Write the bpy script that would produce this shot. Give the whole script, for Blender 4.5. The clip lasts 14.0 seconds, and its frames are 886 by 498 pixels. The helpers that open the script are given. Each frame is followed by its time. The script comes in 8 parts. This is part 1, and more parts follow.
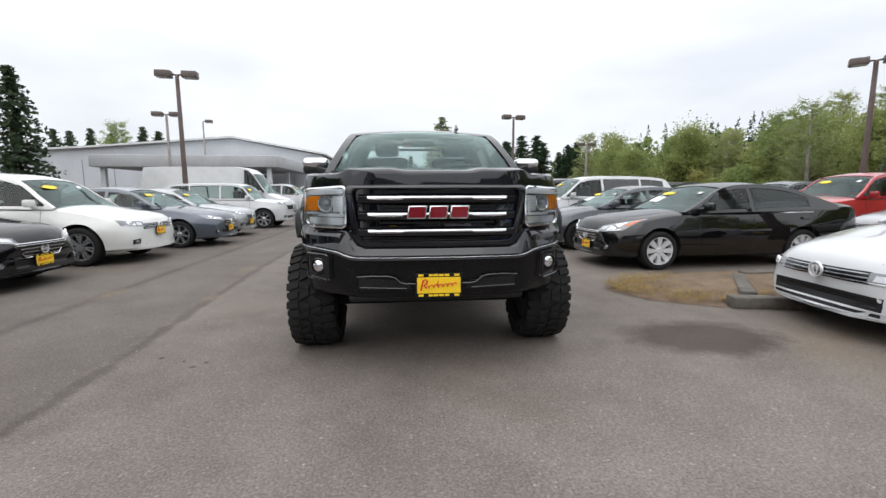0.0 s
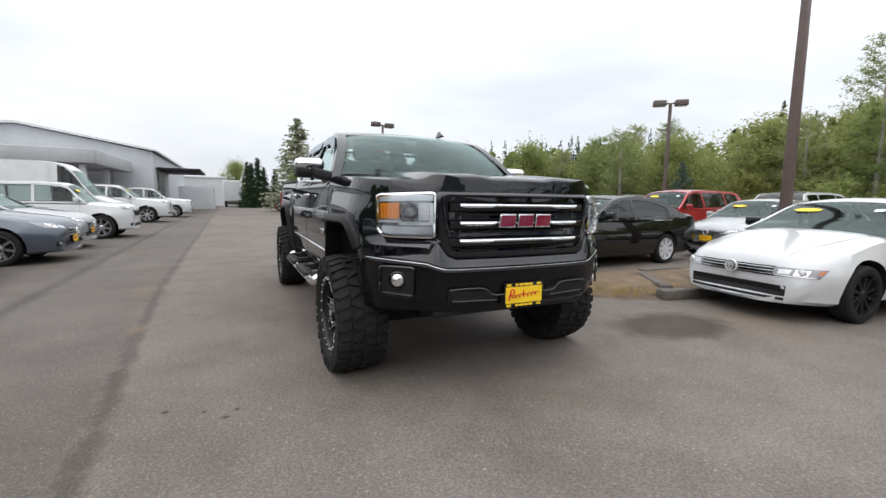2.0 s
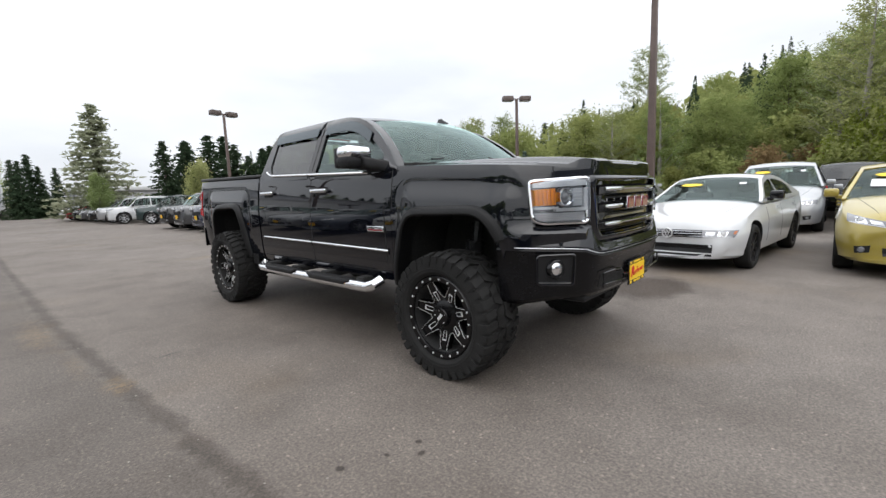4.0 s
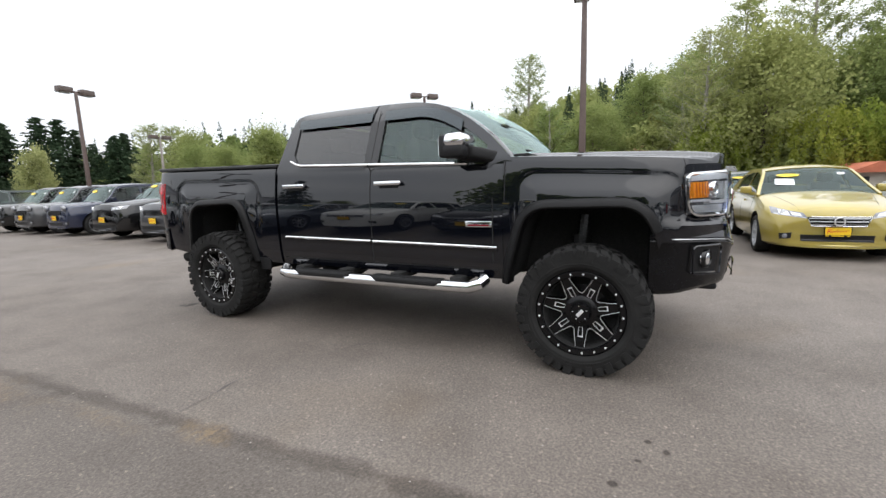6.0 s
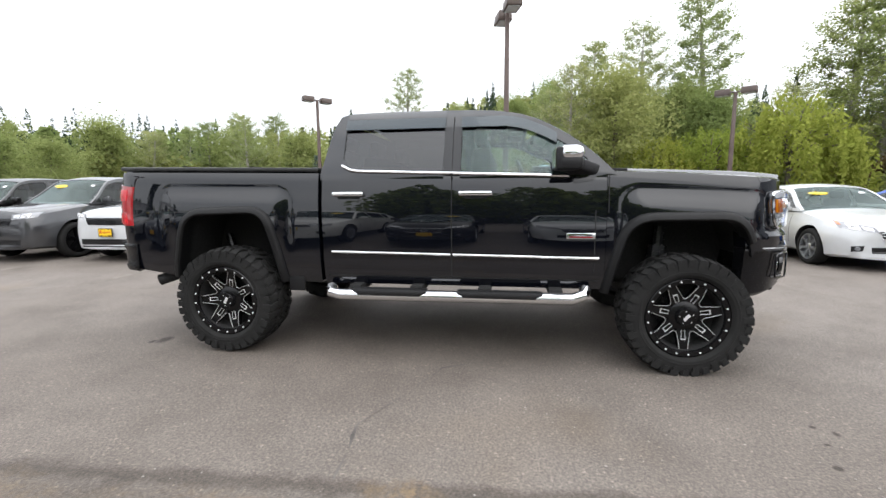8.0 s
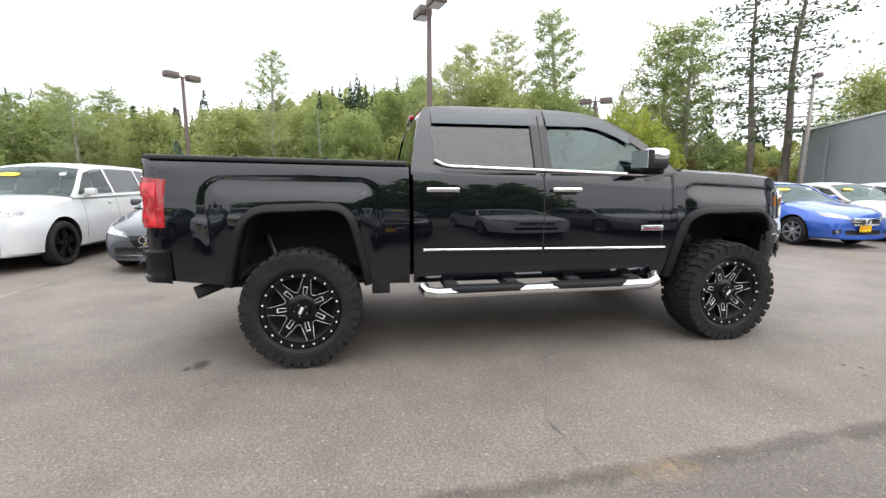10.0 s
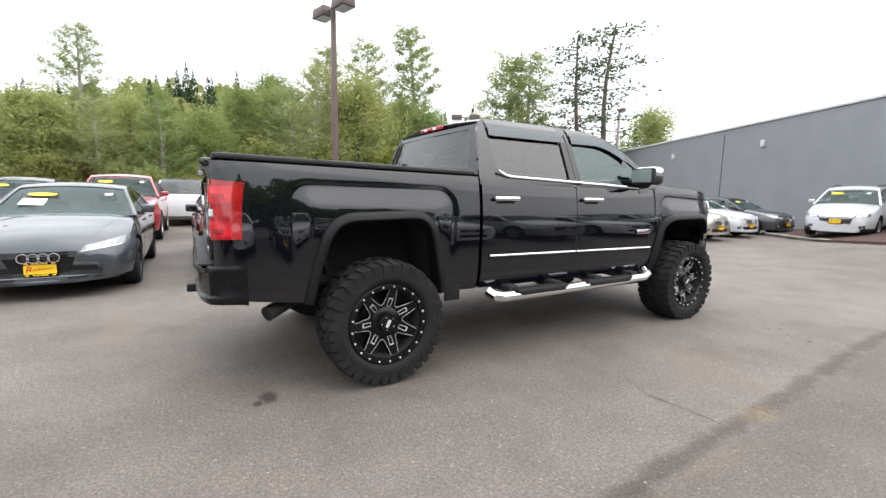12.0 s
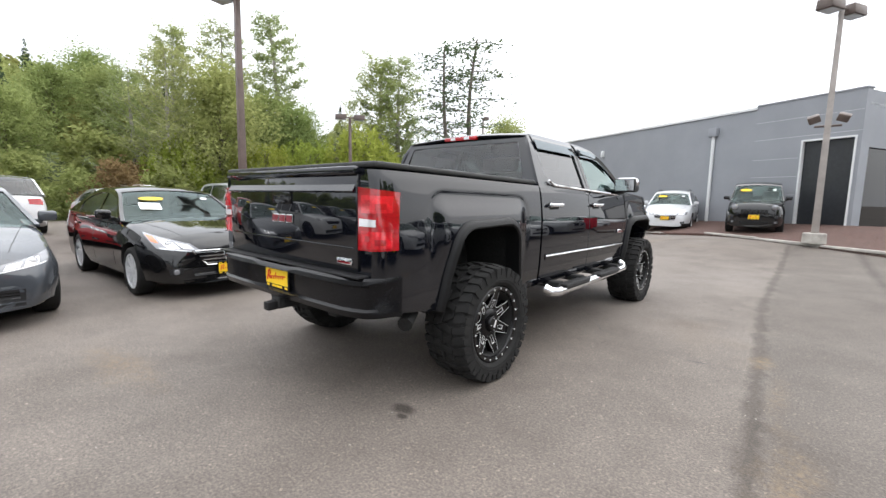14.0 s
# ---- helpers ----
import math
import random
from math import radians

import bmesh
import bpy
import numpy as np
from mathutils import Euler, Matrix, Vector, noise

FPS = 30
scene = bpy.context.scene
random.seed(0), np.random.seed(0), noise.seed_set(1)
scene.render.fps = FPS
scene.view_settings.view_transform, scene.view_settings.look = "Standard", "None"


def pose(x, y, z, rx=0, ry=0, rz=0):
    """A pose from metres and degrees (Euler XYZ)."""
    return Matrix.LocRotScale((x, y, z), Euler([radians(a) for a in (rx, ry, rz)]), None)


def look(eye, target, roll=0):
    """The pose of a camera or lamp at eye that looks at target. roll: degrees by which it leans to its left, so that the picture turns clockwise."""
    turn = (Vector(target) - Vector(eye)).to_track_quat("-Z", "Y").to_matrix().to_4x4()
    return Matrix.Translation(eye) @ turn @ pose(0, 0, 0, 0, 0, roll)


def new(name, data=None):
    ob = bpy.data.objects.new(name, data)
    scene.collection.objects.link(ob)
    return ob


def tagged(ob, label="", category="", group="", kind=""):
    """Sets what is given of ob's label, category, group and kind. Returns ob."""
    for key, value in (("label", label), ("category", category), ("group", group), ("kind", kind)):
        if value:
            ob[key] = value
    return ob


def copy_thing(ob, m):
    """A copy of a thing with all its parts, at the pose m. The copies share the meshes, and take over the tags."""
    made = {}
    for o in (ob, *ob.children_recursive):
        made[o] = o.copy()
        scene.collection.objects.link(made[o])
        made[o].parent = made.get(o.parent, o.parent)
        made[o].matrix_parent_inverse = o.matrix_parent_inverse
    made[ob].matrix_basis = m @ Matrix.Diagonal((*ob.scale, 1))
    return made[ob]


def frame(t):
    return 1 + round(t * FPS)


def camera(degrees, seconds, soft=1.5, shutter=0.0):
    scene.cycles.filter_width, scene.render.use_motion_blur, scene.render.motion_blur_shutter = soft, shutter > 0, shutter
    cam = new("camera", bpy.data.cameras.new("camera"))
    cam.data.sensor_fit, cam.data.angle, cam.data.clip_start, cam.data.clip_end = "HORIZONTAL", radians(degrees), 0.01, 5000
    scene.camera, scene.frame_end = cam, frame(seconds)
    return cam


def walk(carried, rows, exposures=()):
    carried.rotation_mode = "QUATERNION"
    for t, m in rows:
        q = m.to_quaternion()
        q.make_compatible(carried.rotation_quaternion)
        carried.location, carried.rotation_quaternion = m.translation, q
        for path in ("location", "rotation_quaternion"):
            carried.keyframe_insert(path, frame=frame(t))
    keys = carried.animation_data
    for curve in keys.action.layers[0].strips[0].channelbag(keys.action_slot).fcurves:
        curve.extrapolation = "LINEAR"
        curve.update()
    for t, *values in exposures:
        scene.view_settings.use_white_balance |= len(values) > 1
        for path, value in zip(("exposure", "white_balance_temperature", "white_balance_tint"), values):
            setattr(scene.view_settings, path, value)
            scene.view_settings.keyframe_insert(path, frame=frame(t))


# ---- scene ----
cam = camera(91.9, 14.0, soft=1.45, shutter=0.2)
PATH = [
    (0, (-0.255, -3.783, 1.291), (-0.059, -1.809, 1.034), -0.2),
    (0.5, (-0.539, -3.725, 1.275), (-0.172, -1.769, 1.071), 2.2),
    (1, (-0.911, -3.597, 1.276), (-0.343, -1.69, 1.073), 1.6),
    (1.5, (-1.348, -3.48, 1.28), (-0.635, -1.63, 1.02), -0.3),
    (2, (-1.743, -3.247, 1.288), (-0.872, -1.461, 1.067), 0.8),
    (2.5, (-2.168, -2.97, 1.269), (-1.104, -1.296, 1.014), 0.3),
    (4.8, (-3.577, -1.391, 1.288), (-2.014, -0.174, 1.011), -2.4),
    (5, (-3.658, -1.248, 1.291), (-2.075, -0.061, 0.998), -2.2),
    (5.5, (-3.795, -0.84, 1.3), (-2.105, 0.196, 1.034), -1.8),
    (6, (-3.981, -0.435, 1.297), (-2.213, 0.452, 1.005), -1.7),
    (6.5, (-4.112, -0.034, 1.305), (-2.275, 0.716, 1.051), -0.6),
    (7, (-4.192, 0.404, 1.316), (-2.296, 0.989, 1.066), 0.7),
    (7.5, (-4.313, 0.845, 1.327), (-2.373, 1.251, 1.056), -0.2),
    (8, (-4.341, 1.282, 1.334), (-2.381, 1.582, 1.075), -0.4),
    (8.2, (-4.378, 1.46, 1.323), (-2.41, 1.728, 1.087), 0.0),
    (10.3, (-4.291, 3.388, 1.366), (-2.357, 2.975, 1.068), 1.2),
    (10.5, (-4.247, 3.546, 1.351), (-2.32, 3.099, 1.059), 2.2),
    (11, (-4.167, 3.983, 1.352), (-2.294, 3.34, 1.068), 1.2),
    (11.5, (-3.986, 4.392, 1.363), (-2.186, 3.567, 1.08), 1.4),
    (12, (-3.832, 4.801, 1.353), (-2.119, 3.8, 1.102), 1.0),
    (12.5, (-3.642, 5.214, 1.364), (-2.022, 4.063, 1.14), 1.7),
    (13, (-3.409, 5.606, 1.364), (-1.903, 4.303, 1.184), 2.1),
    (13.5, (-3.185, 5.988, 1.374), (-1.801, 4.565, 1.129), 1.7),
    (14, (-2.846, 6.296, 1.378), (-1.555, 4.787, 1.141), 1.1),
]
walk(cam, [(t, look(eye, target, roll)) for t, eye, target, roll in PATH],
     exposures=[(0, 0.0), (2.5, 0.0), (5, 0.15), (7.5, 0.5), (10.5, 0.75), (14, 0.65)])

# ---------- daylight: a bright overcast sky and a broad weak sun ----------
SUN_AZ, SUN_EL = radians(215), radians(48)
world = bpy.data.worlds.new("overcast")
scene.world = world
world.use_nodes = True
wn, wl = world.node_tree.nodes, world.node_tree.links
wn.clear()
w_out = wn.new("ShaderNodeOutputWorld")
w_bg = wn.new("ShaderNodeBackground")
w_sky = wn.new("ShaderNodeTexSky")
w_sky.sky_type, w_sky.sun_disc = "NISHITA", False
w_sky.sun_elevation, w_sky.sun_rotation = SUN_EL, SUN_AZ
w_sky.air_density, w_sky.dust_density = 1.0, 3.0
w_sc = wn.new("ShaderNodeVectorMath")
w_sc.operation = "SCALE"
w_sc.inputs[3].default_value = 0.10
w_co = wn.new("ShaderNodeTexCoord")
w_sep = wn.new("ShaderNodeSeparateXYZ")
w_grad = wn.new("ShaderNodeValToRGB")
w_grad.color_ramp.elements[0].position, w_grad.color_ramp.elements[0].color = 0.0, (0.61, 0.625, 0.655, 1)
w_grad.color_ramp.elements[1].position, w_grad.color_ramp.elements[1].color = 1.0, (1.76, 1.78, 1.82, 1)
e = w_grad.color_ramp.elements.new(0.25)
e.color = (0.73, 0.742, 0.765, 1)
w_no = wn.new("ShaderNodeTexNoise")
w_no.inputs["Scale"].default_value, w_no.inputs["Detail"].default_value, w_no.inputs["Roughness"].default_value = 2.2, 5.0, 0.5
w_map = wn.new("ShaderNodeMapping")
w_map.inputs["Scale"].default_value = (1.0, 1.0, 3.0)
w_cr = wn.new("ShaderNodeValToRGB")
w_cr.color_ramp.elements[0].position, w_cr.color_ramp.elements[0].color = 0.30, (0.84, 0.86, 0.89, 1)
w_cr.color_ramp.elements[1].position, w_cr.color_ramp.elements[1].color = 0.62, (1.06, 1.06, 1.06, 1)
w_mul = wn.new("ShaderNodeMix")
w_mul.data_type, w_mul.blend_type = "RGBA", "MULTIPLY"
w_mul.inputs["Factor"].default_value = 1.0
w_mix = wn.new("ShaderNodeMix")
w_mix.data_type = "RGBA"
w_mix.inputs["Factor"].default_value = 0.90
wl.new(w_co.outputs["Generated"], w_sep.inputs[0])
wl.new(w_sep.outputs["Z"], w_grad.inputs[0])
wl.new(w_co.outputs["Generated"], w_map.inputs[0])
wl.new(w_map.outputs[0], w_no.inputs["Vector"])
wl.new(w_no.outputs["Fac"], w_cr.inputs[0])
wl.new(w_grad.outputs[0], w_mul.inputs["A"])
wl.new(w_cr.outputs[0], w_mul.inputs["B"])
wl.new(w_sky.outputs[0], w_sc.inputs[0])
wl.new(w_sc.outputs[0], w_mix.inputs["A"])
wl.new(w_mul.outputs["Result"], w_mix.inputs["B"])
wl.new(w_mix.outputs["Result"], w_bg.inputs["Color"])
wl.new(w_bg.outputs[0], w_out.inputs[0])
w_bg.inputs["Strength"].default_value = 1.5
sun = new("sun", bpy.data.lights.new("sun", "SUN"))
sun.data.energy, sun.data.angle, sun.data.color = 0.6, radians(75), (1.0, 0.97, 0.93)
sun.matrix_world = look((0, 0, 40), (40 * math.sin(SUN_AZ) * -1, 40 * math.cos(SUN_AZ) * -1, 40 - 40 * math.tan(SUN_EL)))
scene.view_settings.exposure = 0.0


# ---------- materials ----------
def mat_new(name):
    m = bpy.data.materials.new(name)
    m.use_nodes = True
    return m, m.node_tree.nodes, m.node_tree.links, m.node_tree.nodes["Principled BSDF"]


def noise_of(n, l, scale, detail=4.0, rough=0.55, vec=None):
    t = n.new("ShaderNodeTexNoise")
    t.inputs["Scale"].default_value, t.inputs["Detail"].default_value, t.inputs["Roughness"].default_value = scale, detail, rough
    c = n.new("ShaderNodeTexCoord")
    l.new(vec if vec else c.outputs["Object"], t.inputs["Vector"])
    return t


def ramp_of(n, l, src, stops):
    r = n.new("ShaderNodeValToRGB")
    el = r.color_ramp.elements
    while len(el) < len(stops):
        el.new(0.5)
    for e_, (p, c) in zip(el, stops):
        e_.position, e_.color = p, (*c, 1) if len(c) == 3 else c
    l.new(src, r.inputs[0])
    return r


def mul_of(n, l, a, b, fac=1.0, mode="MULTIPLY"):
    m = n.new("ShaderNodeMix")
    m.data_type, m.blend_type = "RGBA", mode
    m.inputs["Factor"].default_value = fac
    l.new(a, m.inputs["A"])
    l.new(b, m.inputs["B"])
    return m


def bump_of(n, l, src, b, strength=0.3, dist=0.01):
    bp = n.new("ShaderNodeBump")
    bp.inputs["Strength"].default_value, bp.inputs["Distance"].default_value = strength, dist
    l.new(src, bp.inputs["Height"])
    l.new(bp.outputs[0], b.inputs["Normal"])
    return bp


def surface(name, colour, rough=0.5, metal=0.0, vary=0.12, scale=8.0, bump=0.0, bscale=60.0, coat=0.0, spec=0.5, bdist=0.004):
    """A plain surface with tone variation at two scales and fine relief."""
    m, n, l, b = mat_new(name)
    lo, hi = [c * (1 - vary) for c in colour], [min(1, c * (1 + vary)) for c in colour]
    a1 = noise_of(n, l, scale)
    a2 = noise_of(n, l, scale * 9, 3)
    r1 = ramp_of(n, l, a1.outputs["Fac"], [(0.3, lo), (0.7, hi)])
    r2 = ramp_of(n, l, a2.outputs["Fac"], [(0.3, (1 - vary * 0.7,) * 3), (0.7, (1 + vary * 0.4,) * 3)])
    mx = mul_of(n, l, r1.outputs[0], r2.outputs[0])
    l.new(mx.outputs["Result"], b.inputs["Base Color"])
    b.inputs["Roughness"].default_value, b.inputs["Metallic"].default_value = rough, metal
    b.inputs["Coat Weight"].default_value = coat
    b.inputs["Specular IOR Level"].default_value = spec
    rr = ramp_of(n, l, a2.outputs["Fac"], [(0.25, (max(0.02, rough * 0.8),) * 3), (0.75, (min(1, rough * 1.2),) * 3)])
    l.new(rr.outputs[0], b.inputs["Roughness"])
    if bump:
        bn = noise_of(n, l, bscale, 4)
        bump_of(n, l, bn.outputs["Fac"], b, bump, bdist)
    return m


def paint(name, colour, flake=0.0, rough=0.22, metal=0.0):
    """Clear-coated car paint with a trace of dust and orange peel."""
    m, n, l, b = mat_new(name)
    dust = noise_of(n, l, 3.0, 5)
    fine = noise_of(n, l, 900.0, 1)
    r1 = ramp_of(n, l, dust.outputs["Fac"], [(0.3, [c * 0.92 for c in colour]), (0.7, [min(1, c * 1.05 + 0.001) for c in colour])])
    r2 = ramp_of(n, l, fine.outputs["Fac"], [(0.35, (1 - flake,) * 3), (0.65, (1 + flake,) * 3)])
    mx = mul_of(n, l, r1.outputs[0], r2.outputs[0])
    l.new(mx.outputs["Result"], b.inputs["Base Color"])
    b.inputs["Roughness"].default_value, b.inputs["Metallic"].default_value = rough, metal
    b.inputs["Coat IOR"].default_value = 1.64
    b.inputs["Coat Weight"].default_value, b.inputs["Coat Roughness"].default_value = 1.0, 0.02
    b.inputs["Specular IOR Level"].default_value = 0.0 if max(colour) < 0.08 else 0.3
    rr = ramp_of(n, l, dust.outputs["Fac"], [(0.3, (0.008,) * 3), (0.75, (0.03,) * 3)])
    l.new(rr.outputs[0], b.inputs["Coat Roughness"])
    peel = noise_of(n, l, 160.0, 1)
    bump_of(n, l, peel.outputs["Fac"], b, 0.02, 0.001)
    return m


def glass_pane(name, tint, gloss=1.0, ior=1.42, sheen=(1, 1, 1)):
    """A thin window pane: tinted see-through with mirror reflection by Fresnel."""
    m = bpy.data.materials.new(name)
    m.use_nodes = True
    n, l = m.node_tree.nodes, m.node_tree.links
    n.clear()
    o, tr, gl, mx, fr = (n.new("ShaderNode" + k) for k in ("OutputMaterial", "BsdfTransparent", "BsdfGlossy", "MixShader", "Fresnel"))
    tr.inputs["Color"].default_value = (*tint, 1)
    gl.inputs["Roughness"].default_value = 0.01
    gl.inputs["Color"].default_value = (gloss * sheen[0], gloss * sheen[1], gloss * sheen[2], 1)
    fr.inputs["IOR"].default_value = ior
    l.new(fr.outputs[0], mx.inputs[0])
    l.new(tr.outputs[0], mx.inputs[1])
    l.new(gl.outputs[0], mx.inputs[2])
    l.new(mx.outputs[0], o.inputs[0])
    return m


def leaf_mat(name, c1, c2, trans=0.64):
    """Leaves: two-tone by clump, some light through them."""
    m = bpy.data.materials.new(name)
    m.use_nodes = True
    n, l = m.node_tree.nodes, m.node_tree.links
    n.clear()
    o, df, tl, mx = (n.new("ShaderNode" + k) for k in ("OutputMaterial", "BsdfDiffuse", "BsdfTranslucent", "MixShader"))
    g = n.new("ShaderNodeNewGeometry")
    t = noise_of(n, l, 0.7, 3)
    r = ramp_of(n, l, g.outputs["Random Per Island"], [(0.0, c1), (1.0, c2)])
    r2 = ramp_of(n, l, t.outputs["Fac"], [(0.3, (0.88, 0.88, 0.86)), (0.7, (1.10, 1.10, 1.08))])
    oi = n.new("ShaderNodeObjectInfo")
    r3 = ramp_of(n, l, oi.outputs["Random"], [(0.0, (0.82, 0.9, 0.8)), (1.0, (1.15, 1.08, 1.0))])
    c = mul_of(n, l, r.outputs[0], r2.outputs[0])
    c2_ = mul_of(n, l, c.outputs["Result"], r3.outputs[0])
    l.new(c2_.outputs["Result"], df.inputs["Color"])
    l.new(c2_.outputs["Result"], tl.inputs["Color"])
    mx.inputs[0].default_value = trans
    l.new(df.outputs[0], mx.inputs[1])
    l.new(tl.outputs[0], mx.inputs[2])
    l.new(mx.outputs[0], o.inputs[0])
    return m


def asphalt_mat():
    m, n, l, b = mat_new("worn_asphalt")
    big = noise_of(n, l, 0.16, 5, 0.6)
    mid = noise_of(n, l, 1.3, 6, 0.65)
    grit = noise_of(n, l, 70.0, 4, 0.75)
    vor = n.new("ShaderNodeTexVoronoi")
    vor.inputs["Scale"].default_value = 75.0
    co = n.new("ShaderNodeTexCoord")
    l.new(co.outputs["Object"], vor.inputs["Vector"])
    r1 = ramp_of(n, l, big.outputs["Fac"], [(0.28, (0.104, 0.086, 0.073)), (0.5, (0.140, 0.121, 0.106)), (0.72, (0.170, 0.151, 0.136))])
    r2 = ramp_of(n, l, mid.outputs["Fac"], [(0.25, (0.76, 0.75, 0.74)), (0.5, (1.0, 1.0, 1.0)), (0.75, (1.17, 1.16, 1.15))])
    r3 = ramp_of(n, l, grit.outputs["Fac"], [(0.30, (0.56, 0.56, 0.57)), (0.5, (1.0, 1.0, 1.0)), (0.68, (1.56, 1.53, 1.49))])
    r4 = ramp_of(n, l, vor.outputs["Color"], [(0.0, (0.78, 0.78, 0.78)), (0.80, (1.02, 1.02, 1.02)), (0.9, (1.18, 1.17, 1.15)), (1.0, (1.85, 1.80, 1.73))])
    a = mul_of(n, l, r1.outputs[0], r2.outputs[0])
    c = mul_of(n, l, a.outputs["Result"], r3.outputs[0])
    d = mul_of(n, l, c.outputs["Result"], r4.outputs[0])
    # rusty ochre washes
    ru = noise_of(n, l, 0.42, 4, 0.5)
    rm = ramp_of(n, l, ru.outputs["Fac"], [(0.60, (0, 0, 0)), (0.74, (0.35, 0.35, 0.35))])
    och = n.new("ShaderNodeMix")
    och.data_type = "RGBA"
    l.new(rm.outputs[0], och.inputs["Factor"])
    l.new(d.outputs["Result"], och.inputs["A"])
    och.inputs["B"].default_value = (0.16, 0.115, 0.070, 1)
    sep = n.new("ShaderNodeSeparateXYZ")
    l.new(co.outputs["Object"], sep.inputs[0])
    edge = noise_of(n, l, 3.5, 6, 0.7)
    fleck = noise_of(n, l, 22.0, 5, 0.7)

    def num(op, *args, clamp=False):
        q = n.new("ShaderNodeMath")
        q.operation, q.use_clamp = op, clamp
        for i, v in enumerate(args):
            if isinstance(v, (int, float)):
                q.inputs[i].default_value = v
            else:
                l.new(v, q.inputs[i])
        return q.outputs[0]

    X, Y = sep.outputs[0], sep.outputs[1]
    ragged = num("MULTIPLY", num("SUBTRACT", edge.outputs["Fac"], 0.5), 1.0)

    def spot(cx, cy, rx, ry, rag):
        """1 in the middle of a ragged oval stain, fading to 0."""
        dx, dy = num("DIVIDE", num("SUBTRACT", X, cx), rx), num("DIVIDE", num("SUBTRACT", Y, cy), ry)
        r = num("SQRT", num("ADD", num("MULTIPLY", dx, dx), num("MULTIPLY", dy, dy)))
        return num("SUBTRACT", 1.0, num("ADD", r, num("MULTIPLY", ragged, rag)), clamp=True)

    def wash(src, fac, colour, mode="MIX"):
        q = n.new("ShaderNodeMix")
        q.data_type, q.blend_type = "RGBA", mode
        l.new(fac, q.inputs["Factor"])
        l.new(src, q.inputs["A"])
        q.inputs["B"].default_value = (*colour, 1)
        return q.outputs["Result"]

    # the worn tar seam along the aisle, a second one, and stains with soft edges
    mid_x = num("SUBTRACT", num("SUBTRACT", -2.44, num("MULTIPLY", num("MINIMUM", num("MAXIMUM", num("ADD", Y, 1.0), 0.0), 5.0), 0.06)), num("MULTIPLY", num("MAXIMUM", num("SUBTRACT", Y, 4.0), 0.0), 0.015))
    d1 = num("ADD", num("ABSOLUTE", num("SUBTRACT", X, mid_x)), num("MULTIPLY", ragged, 0.24))
    s1 = num("MULTIPLY", num("MULTIPLY", num("SUBTRACT", 1.0, num("DIVIDE", d1, 0.085), clamp=True), 1.3, clamp=True), 0.75)
    # older, darker paving on the far side of the seam
    old = num("MULTIPLY", num("SUBTRACT", num("SUBTRACT", mid_x, X), num("MULTIPLY", ragged, 0.12)), 9.0, clamp=True)
    d2 = num("ADD", num("ABSOLUTE", num("ADD", num("ADD", X, 4.02), num("MULTIPLY", Y, 0.02))), num("MULTIPLY", ragged, 0.16))
    s2 = num("MULTIPLY", num("SUBTRACT", 1.0, num("DIVIDE", d2, 0.14), clamp=True), 0.7)
    out = wash(och.outputs["Result"], old, (0.74, 0.735, 0.73), "MULTIPLY")
    out = wash(out, num("MAXIMUM", s1, s2), (0.42, 0.40, 0.38), "MULTIPLY")
    out = wash(out, num("MULTIPLY", spot(2.45, -0.30, 0.80, 0.52, 0.9), 2.8, clamp=True), (0.38, 0.335, 0.30), "MULTIPLY")
    for cx, cy, rx, ry, k in ((-2.62, 1.75, 0.12, 0.22, 1.0), (-2.78, 2.5, 0.09, 0.6, 0.35), (-4.05, 2.1, 0.16, 0.5, 1.0), (-2.9, 3.9, 0.2, 0.9, 0.6), (0.4, 8.6, 0.9, 0.4, 0.6), (1.2, 5.45, 0.85, 0.22, 0.5)):
        out = wash(out, num("MULTIPLY", num("MULTIPLY", spot(cx, cy, rx, ry, 2.6), k * 1.1, clamp=True), num("MULTIPLY", num("SUBTRACT", fleck.outputs["Fac"], 0.38), 4.0, clamp=True)), (0.20, 0.142, 0.083))
    for cx, cy, rx, ry in ((-0.93, 4.42, 0.11, 0.07), (-0.99, 4.50, 0.045, 0.03), (-1.83, -0.52, 0.032, 0.022), (-1.77, -0.44, 0.022, 0.02), (-2.16, -0.31, 0.024, 0.028), (-1.95, -0.40, 0.016, 0.024)):
        out = wash(out, num("MULTIPLY", spot(cx, cy, rx, ry, 1.5), 2.0, clamp=True), (0.32, 0.31, 0.30), "MULTIPLY")
    l.new(out, b.inputs["Base Color"])
    b.inputs["Roughness"].default_value = 0.78
    b.inputs["Specular IOR Level"].default_value = 0.35
    bump_of(n, l, grit.outputs["Fac"], b, 0.55, 0.006)
    return m


